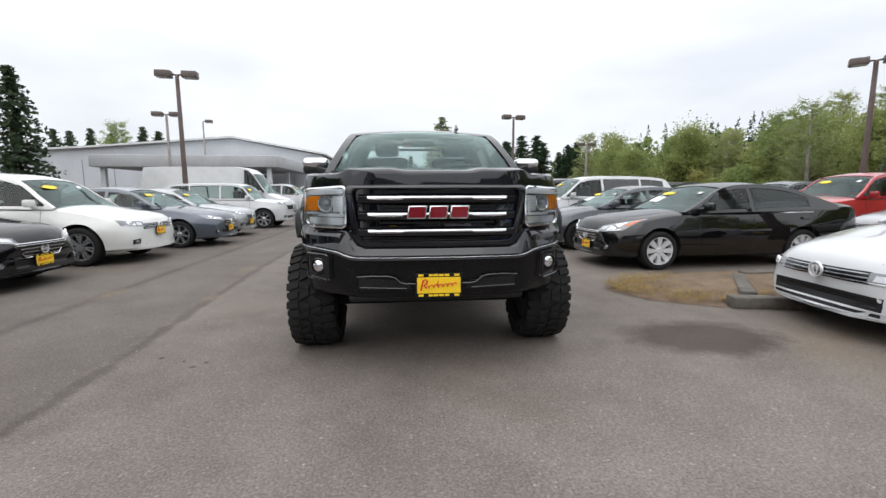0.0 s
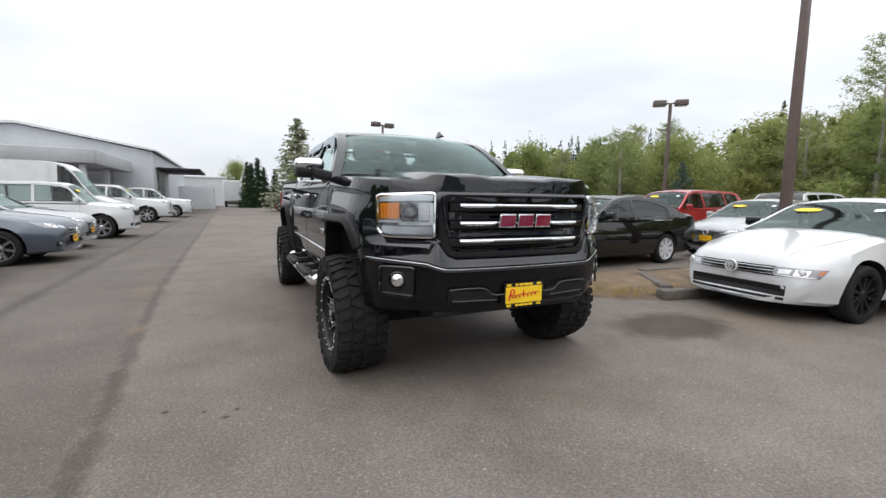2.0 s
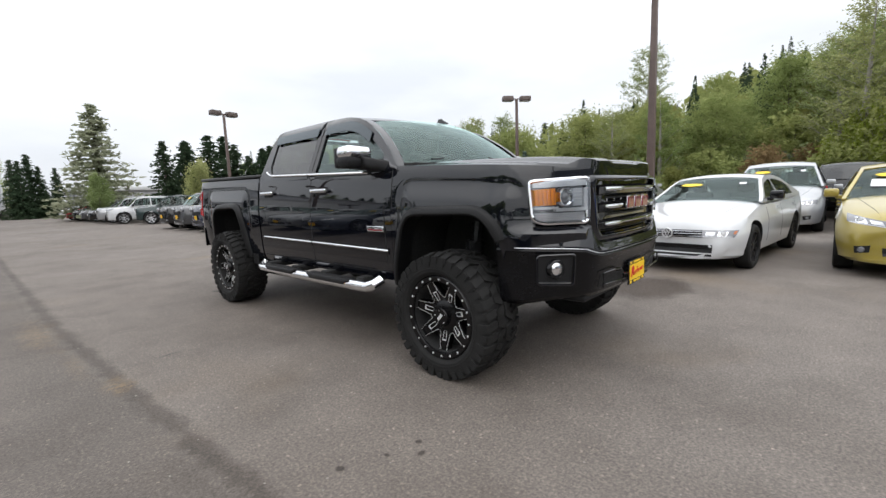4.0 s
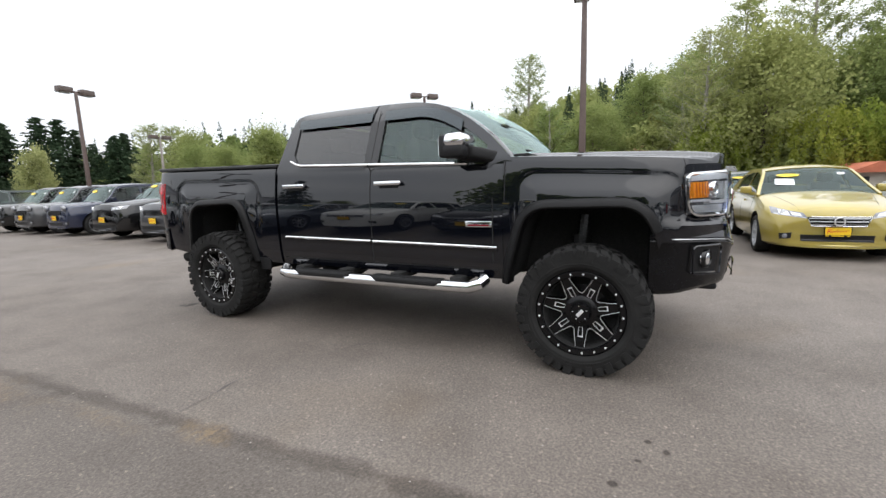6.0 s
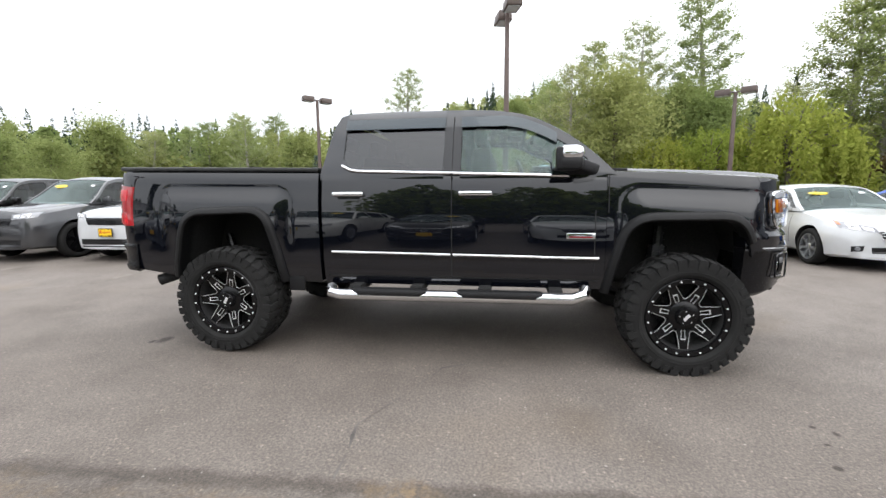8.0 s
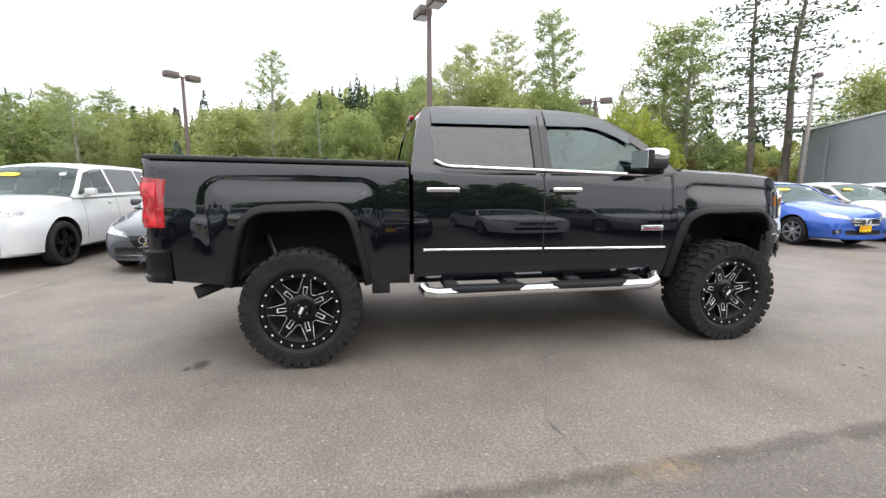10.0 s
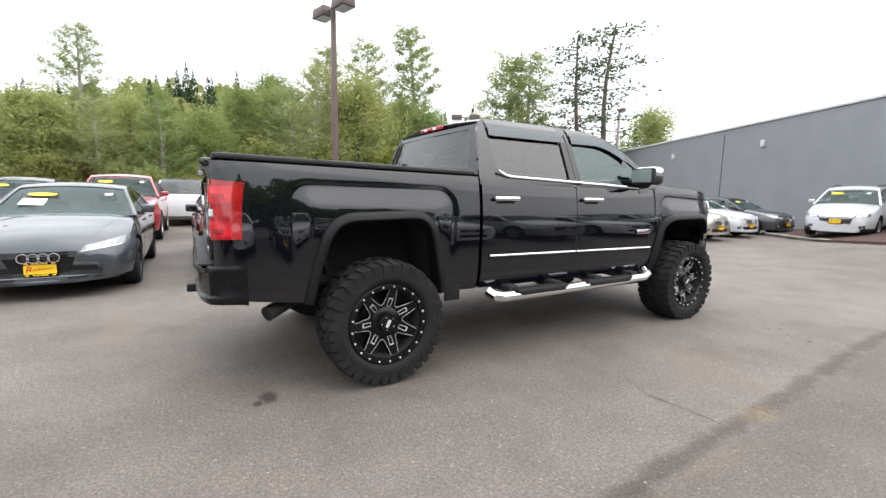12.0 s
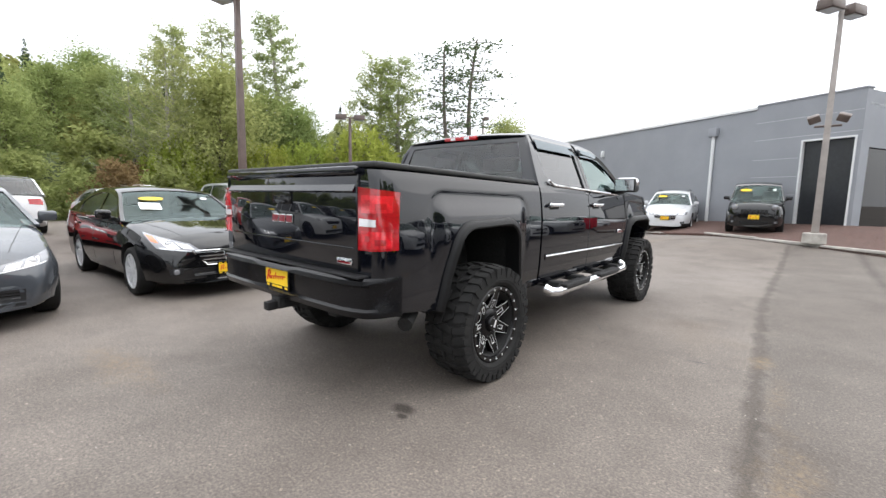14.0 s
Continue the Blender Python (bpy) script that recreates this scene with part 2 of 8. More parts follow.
M = dict(
    asphalt=asphalt_mat(),
    black=paint("black_clearcoat", (0.0028, 0.0034, 0.0058)),
    trim=surface("black_textured_plastic", (0.012, 0.012, 0.013), 0.55, spec=0.3, bump=0.25, bscale=350),
    gloss=surface("gloss_black_plastic", (0.006, 0.006, 0.007), 0.12, vary=0.1),
    # flat black for liners and joints; also paints shade in rims and recesses
    void=surface("black_wheel_well", (0.008, 0.008, 0.008), 0.85, bump=0.2),
    rubber=surface("tyre_rubber", (0.017, 0.0168, 0.0165), 0.85, vary=0.25, bump=0.3, bscale=120, spec=0.22),
    bumper=surface("semi_gloss_black_bumper", (0.006, 0.006, 0.007), 0.24, vary=0.3, bump=0.05, bscale=200, spec=0.24),
    # two reds: the lens, and a brighter copy that paints its lit-looking cells
    taillens=surface("dark_red_lens", (0.33, 0.007, 0.011), 0.08, vary=0.3, coat=1.0),
    tailcell=surface("lit_red_cell", (0.55, 0.012, 0.020), 0.12, vary=0.35, scale=14, coat=1.0),
    flare=surface("black_moulded_flare", (0.006, 0.006, 0.0065), 0.5, vary=0.15, bump=0.2, bscale=350, spec=0.25),
    chrome=surface("chrome", (0.82, 0.83, 0.85), 0.06, 1.0, vary=0.03),
    satin=surface("satin_aluminium", (0.62, 0.63, 0.65), 0.3, 1.0, vary=0.06),
    alloy=surface("silver_alloy", (0.55, 0.56, 0.58), 0.28, 0.85, vary=0.08),
    coversilver=surface("silver_plastic", (0.55, 0.56, 0.58), 0.33, 0.15, vary=0.05),
    darkalloy=surface("dark_alloy", (0.03, 0.03, 0.032), 0.25, 0.4, vary=0.1),
    blackrim=surface("gloss_black_rim", (0.004, 0.004, 0.0045), 0.22, 0.0, vary=0.1, spec=0.3),
    milled=surface("milled_metal", (0.72, 0.72, 0.73), 0.36, 0.45, vary=0.05),
    glass=glass_pane("tinted_glass", (0.60, 0.69, 0.66)),
    screen=glass_pane("windscreen_glass", (0.74, 0.88, 0.85), 1.0, 1.58, (0.80, 1.0, 0.96)),
    carscreen=glass_pane("car_windscreen_glass", (0.58, 0.68, 0.66), 0.8, 1.45, (0.85, 1.0, 0.97)),
    frontglass=glass_pane("front_door_glass", (0.62, 0.74, 0.72), 1.0, 1.68, (0.85, 1.0, 0.97)),
    rearglass=glass_pane("rear_tinted_glass", (0.66, 0.70, 0.70), 1.0, 1.65),
    privacy=glass_pane("privacy_glass", (0.12, 0.13, 0.135), 1.0, 1.70),
    lens=glass_pane("clear_lens", (0.92, 0.94, 0.95)),
    smoke=glass_pane("smoked_visor", (0.06, 0.07, 0.08), 1.0, 1.75, (0.86, 0.95, 1.0)),
    lampbase=surface("bright_lamp_bowl", (0.62, 0.64, 0.67), 0.14, 0.35, vary=0.06),
    red=surface("red_lamp_lens", (0.36, 0.006, 0.010), 0.08, vary=0.15, coat=1.0),
    amber=surface("amber_lens", (0.950, 0.312, 0.016), 0.12, vary=0.1, coat=1.0),
    clear=surface("clear_lamp", (0.72, 0.73, 0.75), 0.10, 0.3, vary=0.08, coat=1.0),
    lamphouse=surface("lamp_housing", (0.30, 0.305, 0.32), 0.13, 0.75, vary=0.14),
    lampdark=surface("smoked_lamp", (0.22, 0.225, 0.24), 0.08, 0.25, vary=0.15, coat=1.0),
    amberdim=surface("pale_amber_lens", (0.50, 0.13, 0.03), 0.12, vary=0.1, coat=1.0),
    reflector=surface("lamp_reflector", (0.85, 0.86, 0.88), 0.10, 1.0, vary=0.03),
    yellow=surface("yellow_plate", (0.86, 0.56, 0.015), 0.45, vary=0.04),
    redink=surface("red_ink", (0.55, 0.02, 0.015), 0.5, vary=0.05),
    badgered=surface("badge_red", (0.17, 0.006, 0.014), 0.2, vary=0.08, coat=0.6),
    whitesheet=surface("white_paper", (0.82, 0.85, 0.86), 0.6, vary=0.03),
    yellowsheet=surface("yellow_sticker", (0.85, 0.62, 0.03), 0.55, vary=0.04),
    cabin=surface("dark_cabin", (0.018, 0.018, 0.019), 0.8, vary=0.2),
    seat=surface("seat_cloth", (0.045, 0.044, 0.043), 0.85, vary=0.2, bump=0.3, bscale=200),
    pole=surface("brown_painted_steel", (0.115, 0.082, 0.072), 0.5, vary=0.18, scale=3, bump=0.15, bscale=40),
    polelite=surface("weathered_grey_steel", (0.30, 0.27, 0.25), 0.55, vary=0.15, scale=3),
    lamphead=surface("bronze_lamp_housing", (0.095, 0.070, 0.060), 0.5, vary=0.2),
    lampglass=surface("lamp_glass", (0.50, 0.52, 0.52), 0.2, vary=0.1),
    concrete=surface("weathered_concrete", (0.34, 0.32, 0.29), 0.85, vary=0.25, scale=4, bump=0.5, bscale=60, bdist=0.01),
    kerbold=surface("mossy_timber_kerb", (0.105, 0.095, 0.082), 0.9, vary=0.35, scale=6, bump=0.6, bscale=40, bdist=0.012),
    gravel=surface("pale_gravel", (0.25, 0.23, 0.205), 0.85, vary=0.3, scale=30),
    soil=surface("dry_soil", (0.145, 0.100, 0.062), 0.95, vary=0.35, scale=5, bump=0.8, bscale=45, bdist=0.02),
    mulch=surface("bark_mulch", (0.085, 0.045, 0.035), 0.95, vary=0.4, scale=9, bump=0.9, bscale=50, bdist=0.03),
    wallgrey=surface("grey_painted_wall", (0.235, 0.245, 0.265), 0.75, vary=0.06, scale=0.7, bump=0.15, bscale=90),
    walllight=surface("pale_grey_wall", (0.47, 0.48, 0.50), 0.7, vary=0.06, scale=0.7, bump=0.1, bscale=90),
    cladding=surface("pale_metal_cladding", (0.50, 0.52, 0.55), 0.5, vary=0.07, scale=0.5),
    fascia=surface("white_fascia", (0.62, 0.63, 0.63), 0.6, vary=0.06, scale=1),
    canopygrey=surface("dull_grey_canopy", (0.385, 0.39, 0.405), 0.6, vary=0.10, scale=1),
    # near-black that paints the unlit insides of openings and windows
    unlitfill=surface("dark_opening", (0.02, 0.022, 0.025), 0.4, vary=0.2),
    shopglass=glass_pane("shop_glass", (0.03, 0.032, 0.035)),
    bark=surface("tree_bark", (0.13, 0.11, 0.09), 0.9, vary=0.3, scale=3, bump=0.7, bscale=14, bdist=0.03),
    birch=surface("pale_bark", (0.30, 0.28, 0.25), 0.85, vary=0.3, scale=3, bump=0.5, bscale=14, bdist=0.02),
    leaf_a=leaf_mat("spring_leaves", (0.228, 0.268, 0.108), (0.335, 0.375, 0.168)),
    leaf_b=leaf_mat("fresh_pale_leaves", (0.25, 0.285, 0.135), (0.37, 0.41, 0.21)),
    leaf_c=leaf_mat("willow_leaves", (0.23, 0.28, 0.060), (0.37, 0.41, 0.11)),
    # needle green lightened to paint in the haze over the slope's conifers
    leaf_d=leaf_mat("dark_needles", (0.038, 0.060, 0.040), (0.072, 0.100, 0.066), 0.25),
    leaf_e=leaf_mat("pine_needles", (0.075, 0.105, 0.063), (0.143, 0.173, 0.108), 0.15),
    leaf_f=leaf_mat("olive_scrub", (0.215, 0.225, 0.085), (0.31, 0.31, 0.125)),
    leaf_h=leaf_mat("grey_green_fir", (0.235, 0.260, 0.195), (0.350, 0.370, 0.285), 0.5),
    leaf_s=leaf_mat("blue_grey_spruce", (0.090, 0.125, 0.110), (0.150, 0.190, 0.170), 0.2),
    leaf_g=leaf_mat("russet_scrub", (0.19, 0.13, 0.075), (0.27, 0.19, 0.11)),
    grass=surface("rough_grass", (0.085, 0.115, 0.025), 0.95, vary=0.35, scale=0.5, bump=0.8, bscale=20, bdist=0.05),
    hill=surface("wooded_slope", (0.105, 0.130, 0.050), 0.95, vary=0.45, scale=0.25, bump=1.0, bscale=1.2, bdist=0.6),
    straw=leaf_mat("dry_straw", (0.22, 0.145, 0.055), (0.36, 0.25, 0.10), 0.2),
    seam2=surface("tar_seam_edge", (0.098, 0.089, 0.081), 0.85, vary=0.4, scale=7, bump=0.5, bscale=60),
    lineold=surface("worn_paint_line", (0.165, 0.146, 0.124), 0.85, vary=0.35, scale=6),
    redroof=surface("red_tile_roof", (0.42, 0.13, 0.07), 0.8, vary=0.2, scale=2),
    housewall=surface("cream_house_wall", (0.55, 0.52, 0.46), 0.8, vary=0.08, scale=1),
    signred=surface("red_box", (0.50, 0.015, 0.03), 0.4, vary=0.06),
    tonneau=surface("black_vinyl_cover", (0.012, 0.012, 0.012), 0.5, vary=0.15, bump=0.3, bscale=260),
)
PAINTS = {}


def paint_of(kind):
    table = dict(
        white=((0.55, 0.56, 0.57), 0.0, 0.3, 0.0), pearl=((0.70, 0.70, 0.68), 0.0, 0.3, 0.0), black=((0.004, 0.004, 0.0045), 0.1, 0.25, 0.0),
        grey=((0.060, 0.066, 0.076), 0.15, 0.33, 0.3), darkgrey=((0.055, 0.056, 0.060), 0.15, 0.33, 0.4), silver=((0.36, 0.37, 0.38), 0.12, 0.33, 0.6),
        slate=((0.075, 0.09, 0.115), 0.15, 0.33, 0.4), red=((0.36, 0.015, 0.02), 0.1, 0.3, 0.2), yellow=((0.36, 0.285, 0.060), 0.14, 0.32, 0.3),
        blue=((0.02, 0.09, 0.42), 0.12, 0.3, 0.3), beige=((0.42, 0.38, 0.34), 0.12, 0.33, 0.5), green=((0.018, 0.034, 0.034), 0.1, 0.3, 0.2), navy=((0.02, 0.025, 0.05), 0.1, 0.3, 0.2))
    if kind not in PAINTS:
        PAINTS[kind] = paint(kind + "_car_paint", *table[kind])
    return PAINTS[kind]


# ---------- mesh helpers ----------
from mathutils.bvhtree import BVHTree


def part(name, bm, material, parent=None, label="", smooth=30, m=None):
    """Links a bmesh as one mesh object; under parent where one is given."""
    me = bpy.data.meshes.new(name)
    bm.normal_update()
    if smooth:
        lim = radians(smooth)
        for f in bm.faces:
            f.smooth = True
        for e_ in bm.edges:
            e_.smooth = len(e_.link_faces) == 2 and e_.calc_face_angle(0) < lim
    bm.to_mesh(me)
    bm.free()
    for mt in material if isinstance(material, (list, tuple)) else [material]:
        me.materials.append(mt)
    ob = new(name, me)
    if parent:
        ob.parent = parent
    if m is not None:
        ob.matrix_basis = m
    if label:
        ob["label"] = label
    return ob


def thing(name, label, category, group="", m=None):
    ob = new(name)
    ob.empty_display_size = 0.2
    tagged(ob, label, category, group)
    if m is not None:
        ob.matrix_basis = m
    return ob


def mirror_x(bm):
    """A mirrored copy of a bmesh across x = 0."""
    b2 = bm.copy()
    for v in b2.verts:
        v.co.x = -v.co.x
    bmesh.ops.reverse_faces(b2, faces=b2.faces[:])
    return b2


def add_box(bm, x0, x1, y0, y1, z0, z1, bevel=0.0, m=None):
    x0, x1 = min(x0, x1), max(x0, x1)
    r = bmesh.ops.create_cube(bm, size=1.0)
    vs = r["verts"]
    for v in vs:
        v.co = Vector((x0 + (v.co.x + 0.5) * (x1 - x0), y0 + (v.co.y + 0.5) * (y1 - y0), z0 + (v.co.z + 0.5) * (z1 - z0)))
    if bevel:
        es = list({e_ for v in vs for e_ in v.link_edges})
        rb = bmesh.ops.bevel(bm, geom=es, offset=bevel, segments=2, affect="EDGES", profile=0.5)
        vs = list({v for v in vs if v.is_valid} | set(rb["verts"]))
    if m is not None:
        for v in vs:
            v.co = m @ v.co
    return vs


def box(*a, **k):
    bm = bmesh.new()
    add_box(bm, *a, **k)
    return bm


def add_lathe(bm, prof, seg=32, axis="x", centre=(0, 0, 0), closed=False):
    """Turns a profile of (radius, along) about an axis."""
    rings = []
    c = Vector(centre)
    for r, a in prof:
        ring = []
        for i in range(seg):
            t = 2 * math.pi * i / seg
            p = {"x": Vector((a, r * math.cos(t), r * math.sin(t))), "y": Vector((r * math.cos(t), a, r * math.sin(t))), "z": Vector((r * math.cos(t), r * math.sin(t), a))}[axis]
            ring.append(bm.verts.new(c + p))
        rings.append(ring)
    pairs = list(zip(rings, rings[1:])) + ([(rings[-1], rings[0])] if closed else [])
    for a, b in pairs:
        for i in range(seg):
            bm.faces.new((a[i], a[(i + 1) % seg], b[(i + 1) % seg], b[i]))
    if not closed:
        for ring in (rings[0], rings[-1]):
            if (ring[0].co - ring[seg // 2].co).length > 1e-4:
                bm.faces.new(ring)
    bmesh.ops.recalc_face_normals(bm, faces=bm.faces[:])
    return bm


def add_tube(bm, pts, rad, seg=10):
    """A round tube along points; rad: a number or one for each point."""
    pts = [Vector(p) for p in pts]
    rads = rad if isinstance(rad, (list, tuple)) else [rad] * len(pts)
    rings = []
    for i, p in enumerate(pts):
        d = (pts[min(i + 1, len(pts) - 1)] - pts[max(i - 1, 0)]).normalized()
        s = d.cross(Vector((0, 0, 1)))
        s = s.normalized() if s.length > 1e-3 else Vector((1, 0, 0))
        u = s.cross(d)
        rings.append([bm.verts.new(p + rads[i] * (math.cos(2 * math.pi * k / seg) * s + math.sin(2 * math.pi * k / seg) * u)) for k in range(seg)])
    for a, b in zip(rings, rings[1:]):
        for k in range(seg):
            bm.faces.new((a[k], a[(k + 1) % seg], b[(k + 1) % seg], b[k]))
    bm.faces.new(rings[0][::-1])
    bm.faces.new(rings[-1])
    return bm


def interp(pts, x):
    """Piecewise linear value at x of points (x, value)."""
    if x <= pts[0][0]:
        return pts[0][1]
    for (a, va), (b, vb) in zip(pts, pts[1:]):
        if x <= b:
            return va + (vb - va) * (x - a) / (b - a)
    return pts[-1][1]


def smooth_line(pts, x):
    """Monotone-ish smooth value at x (cubic Hermite with limited slopes)."""
    n = len(pts)
    if x <= pts[0][0]:
        return pts[0][1]
    if x >= pts[-1][0]:
        return pts[-1][1]
    d = [(pts[i + 1][1] - pts[i][1]) / (pts[i + 1][0] - pts[i][0]) for i in range(n - 1)]
    s = [d[0]] + [0.0 if d[i - 1] * d[i] <= 0 else 2 * d[i - 1] * d[i] / (d[i - 1] + d[i]) for i in range(1, n - 1)] + [d[-1]]
    for i in range(n - 1):
        if x <= pts[i + 1][0]:
            h = pts[i + 1][0] - pts[i][0]
            t = (x - pts[i][0]) / h
            return (2 * t**3 - 3 * t**2 + 1) * pts[i][1] + (t**3 - 2 * t**2 + t) * h * s[i] + (-2 * t**3 + 3 * t**2) * pts[i + 1][1] + (t**3 - t**2) * h * s[i + 1]


def step01(a, b, x):
    t = min(1, max(0, (x - a) / (b - a)))
    return t * t * (3 - 2 * t)


def loft(sections):
    """A closed solid from half sections (x >= 0), each from the bottom centre round to the top centre; mirrored about x = 0."""
    bm = bmesh.new()
    rings = []
    for sec in sections:
        right = [bm.verts.new(p) for p in sec]
        left = [bm.verts.new((-p[0], p[1], p[2])) for p in sec[1:-1]]
        rings.append(right + left[::-1])
    n = len(rings[0])
    for a, b in zip(rings, rings[1:]):
        for i in range(n):
            bm.faces.new((a[i], b[i], b[(i + 1) % n], a[(i + 1) % n]))
    bm.faces.new(rings[0])
    bm.faces.new(rings[-1][::-1])
    bmesh.ops.recalc_face_normals(bm, faces=bm.faces[:])
    return bm


def carve(bm, cutters):
    """Cuts closed solids out of a closed bmesh. The new faces take material slot 1."""
    me = bpy.data.meshes.new("tmp")
    bm.to_mesh(me)
    bm.free()
    ob = new("tmp", me)
    for s in (0, 1):
        me.materials.append(None)
    drop = []
    for i, cb in enumerate(cutters):
        cm = bpy.data.meshes.new("tmpc")
        for f in cb.faces:
            f.material_index = 1
        cb.to_mesh(cm)
        cb.free()
        cm.materials.append(None)
        cm.materials.append(None)
        co = new("tmpc", cm)
        md = ob.modifiers.new("cut%d" % i, "BOOLEAN")
        md.object, md.operation, md.solver = co, "DIFFERENCE", "EXACT"
        drop += [(co, cm)]
    dg = bpy.context.evaluated_depsgraph_get()
    dg.update()
    out = bmesh.new()
    ev = ob.evaluated_get(dg)
    out.from_mesh(ev.to_mesh())
    ev.to_mesh_clear()
    for o, d in drop + [(ob, me)]:
        bpy.data.objects.remove(o)
        bpy.data.meshes.remove(d)
    return out


def prism(poly, x0, x1):
    """A solid with a (y, z) outline from x0 to x1."""
    bm = bmesh.new()
    a = [bm.verts.new((x0, y, z)) for y, z in poly]
    b = [bm.verts.new((x1, y, z)) for y, z in poly]
    n = len(poly)
    for i in range(n):
        bm.faces.new((a[i], a[(i + 1) % n], b[(i + 1) % n], b[i]))
    bm.faces.new(a[::-1])
    bm.faces.new(b)
    bmesh.ops.recalc_face_normals(bm, faces=bm.faces[:])
    return bm


def round_poly(poly, rads, seg=5):
    """Rounds the corners of a 2D outline."""
    out = []
    n = len(poly)
    for i, p in enumerate(poly):
        r = rads[i] if isinstance(rads, (list, tuple)) else rads
        p, a, b = Vector(p), Vector(poly[i - 1]), Vector(poly[(i + 1) % n])
        da, db = (a - p).normalized(), (b - p).normalized()
        r = min(r, (a - p).length * 0.49, (b - p).length * 0.49)
        p0, p1 = p + da * r, p + db * r
        for k in range(seg + 1):
            t = k / seg
            q = (1 - t) ** 2 * p0 + 2 * t * (1 - t) * p + t * t * p1
            out.append((q.x, q.y))
    return out


def tree_of(bm):
    bm.normal_update()
    return BVHTree.FromBMesh(bm)


def skin_patch(tree, quad, way, proud=0.006, thick=0.03, n=8, k=6, inset=0.0, mirror=False):
    """A panel that follows a body: the quad's corners (3D, in order) are swept along way onto the body, and raised by proud."""
    way = Vector(way).normalized()
    q = [Vector(p) for p in quad]
    bm = bmesh.new()
    grid, back = [], []
    for j in range(k + 1):
        row, rb = [], []
        for i in range(n + 1):
            u, v = i / n, j / k
            p = (q[0] * (1 - u) + q[1] * u) * (1 - v) + (q[3] * (1 - u) + q[2] * u) * v
            hit, nrm, _, _ = tree.ray_cast(p - way * 3.0, way, 6.0)
            if hit is None:
                hit = p
            pos = hit - way * proud
            row.append(bm.verts.new(pos))
            rb.append(bm.verts.new(pos + way * thick))
        grid.append(row)
        back.append(rb)
    for j in range(k):
        for i in range(n):
            bm.faces.new((grid[j][i], grid[j][i + 1], grid[j + 1][i + 1], grid[j + 1][i]))
    rim = grid[0] + [r[-1] for r in grid[1:]] + grid[-1][-2::-1] + [r[0] for r in grid[-2:0:-1]]
    rimb = back[0] + [r[-1] for r in back[1:]] + back[-1][-2::-1] + [r[0] for r in back[-2:0:-1]]
    for i in range(len(rim)):
        a, b = i, (i + 1) % len(rim)
        bm.faces.new((rim[a], rimb[a], rimb[b], rim[b]))
    loose = [v for v in bm.verts if not v.link_faces]
    bmesh.ops.delete(bm, geom=loose, context="VERTS")
    bmesh.ops.recalc_face_normals(bm, faces=bm.faces[:])
    f = next(iter(grid[0][0].link_faces))
    bm.normal_update()
    if sum((fc.normal.dot(way)) for fc in bm.faces if len(fc.verts) == 4 and all(v in set(sum(grid, [])) for v in fc.verts)) > 0:
        bmesh.ops.reverse_faces(bm, faces=bm.faces[:])
    return bm


# ---------- parked cars ----------
WHEELS = {}


def wheel_meshes(r, width, rim_r, spokes, style):
    """Tyre and rim meshes about the x axis, outer face at +x; made once for each size."""
    key = (r, width, rim_r, spokes, style)
    if key in WHEELS:
        return WHEELS[key]
    h = width / 2
    bm = bmesh.new()
    add_lathe(bm, [(rim_r, -h * 0.9), (r * 0.90, -h), (r * 0.97, -h * 0.85), (r, -h * 0.6), (r, h * 0.6), (r * 0.97, h * 0.85), (r * 0.90, h), (rim_r * 1.06, h * 0.98), (rim_r, h * 0.85)], 40, closed=True)
    tyre = part("tyre", bm, M["rubber"]).data
    bm = bmesh.new()
    add_lathe(bm, [(rim_r, h * 0.80), (rim_r, h * 0.92), (rim_r * 0.93, h * 0.90), (rim_r * 0.90, h * 0.1), (rim_r * 0.2, h * 0.05), (rim_r * 0.2, -h * 0.5), (rim_r * 0.9, -h * 0.6)], 40, closed=True)
    # rim faces behind the spokes are painted black for the shade there
    for f in bm.faces:
        c = f.calc_center_median()
        f.material_index = 1 if c.x < h * 0.3 else 0
    for s in range(spokes):
        a = 2 * math.pi * s / spokes
        w0, w1 = rim_r * 0.30 / spokes * 5, rim_r * 0.24 / spokes * 5
        if style == "cover":
            w0, w1 = rim_r * 0.20, rim_r * 0.40
        if style == "split":
            for d in (-0.17, 0.17):
                add_box(bm, h * 0.35, h * 0.80, -w1 * 0.32, w1 * 0.32, rim_r * 0.16, rim_r * 0.94, 0.004, Matrix.Rotation(a + d * 0.9, 4, "X"))
        else:
            vs = add_box(bm, h * 0.35, h * 0.82, -0.5, 0.5, 0, 1, 0)
            for v in vs:
                t = v.co.z
                v.co.y *= w0 * (1 - t) + w1 * t
                v.co.x -= 0.12 * h * (1 - t)
                v.co.z = rim_r * (0.14 + t * 0.80)
                v.co = Matrix.Rotation(a, 4, "X") @ v.co
    add_lathe(bm, [(rim_r * 0.24, h * 0.3), (rim_r * 0.24, h * 0.72), (rim_r * 0.18, h * 0.80), (0.001, h * 0.80)], 20)
    rim = part("rim", bm, [M["alloy"], M["void"]]).data
    for o in [o for o in scene.objects if o.data in (tyre, rim)]:
        bpy.data.objects.remove(o)
    WHEELS[key] = (tyre, rim)
    return WHEELS[key]


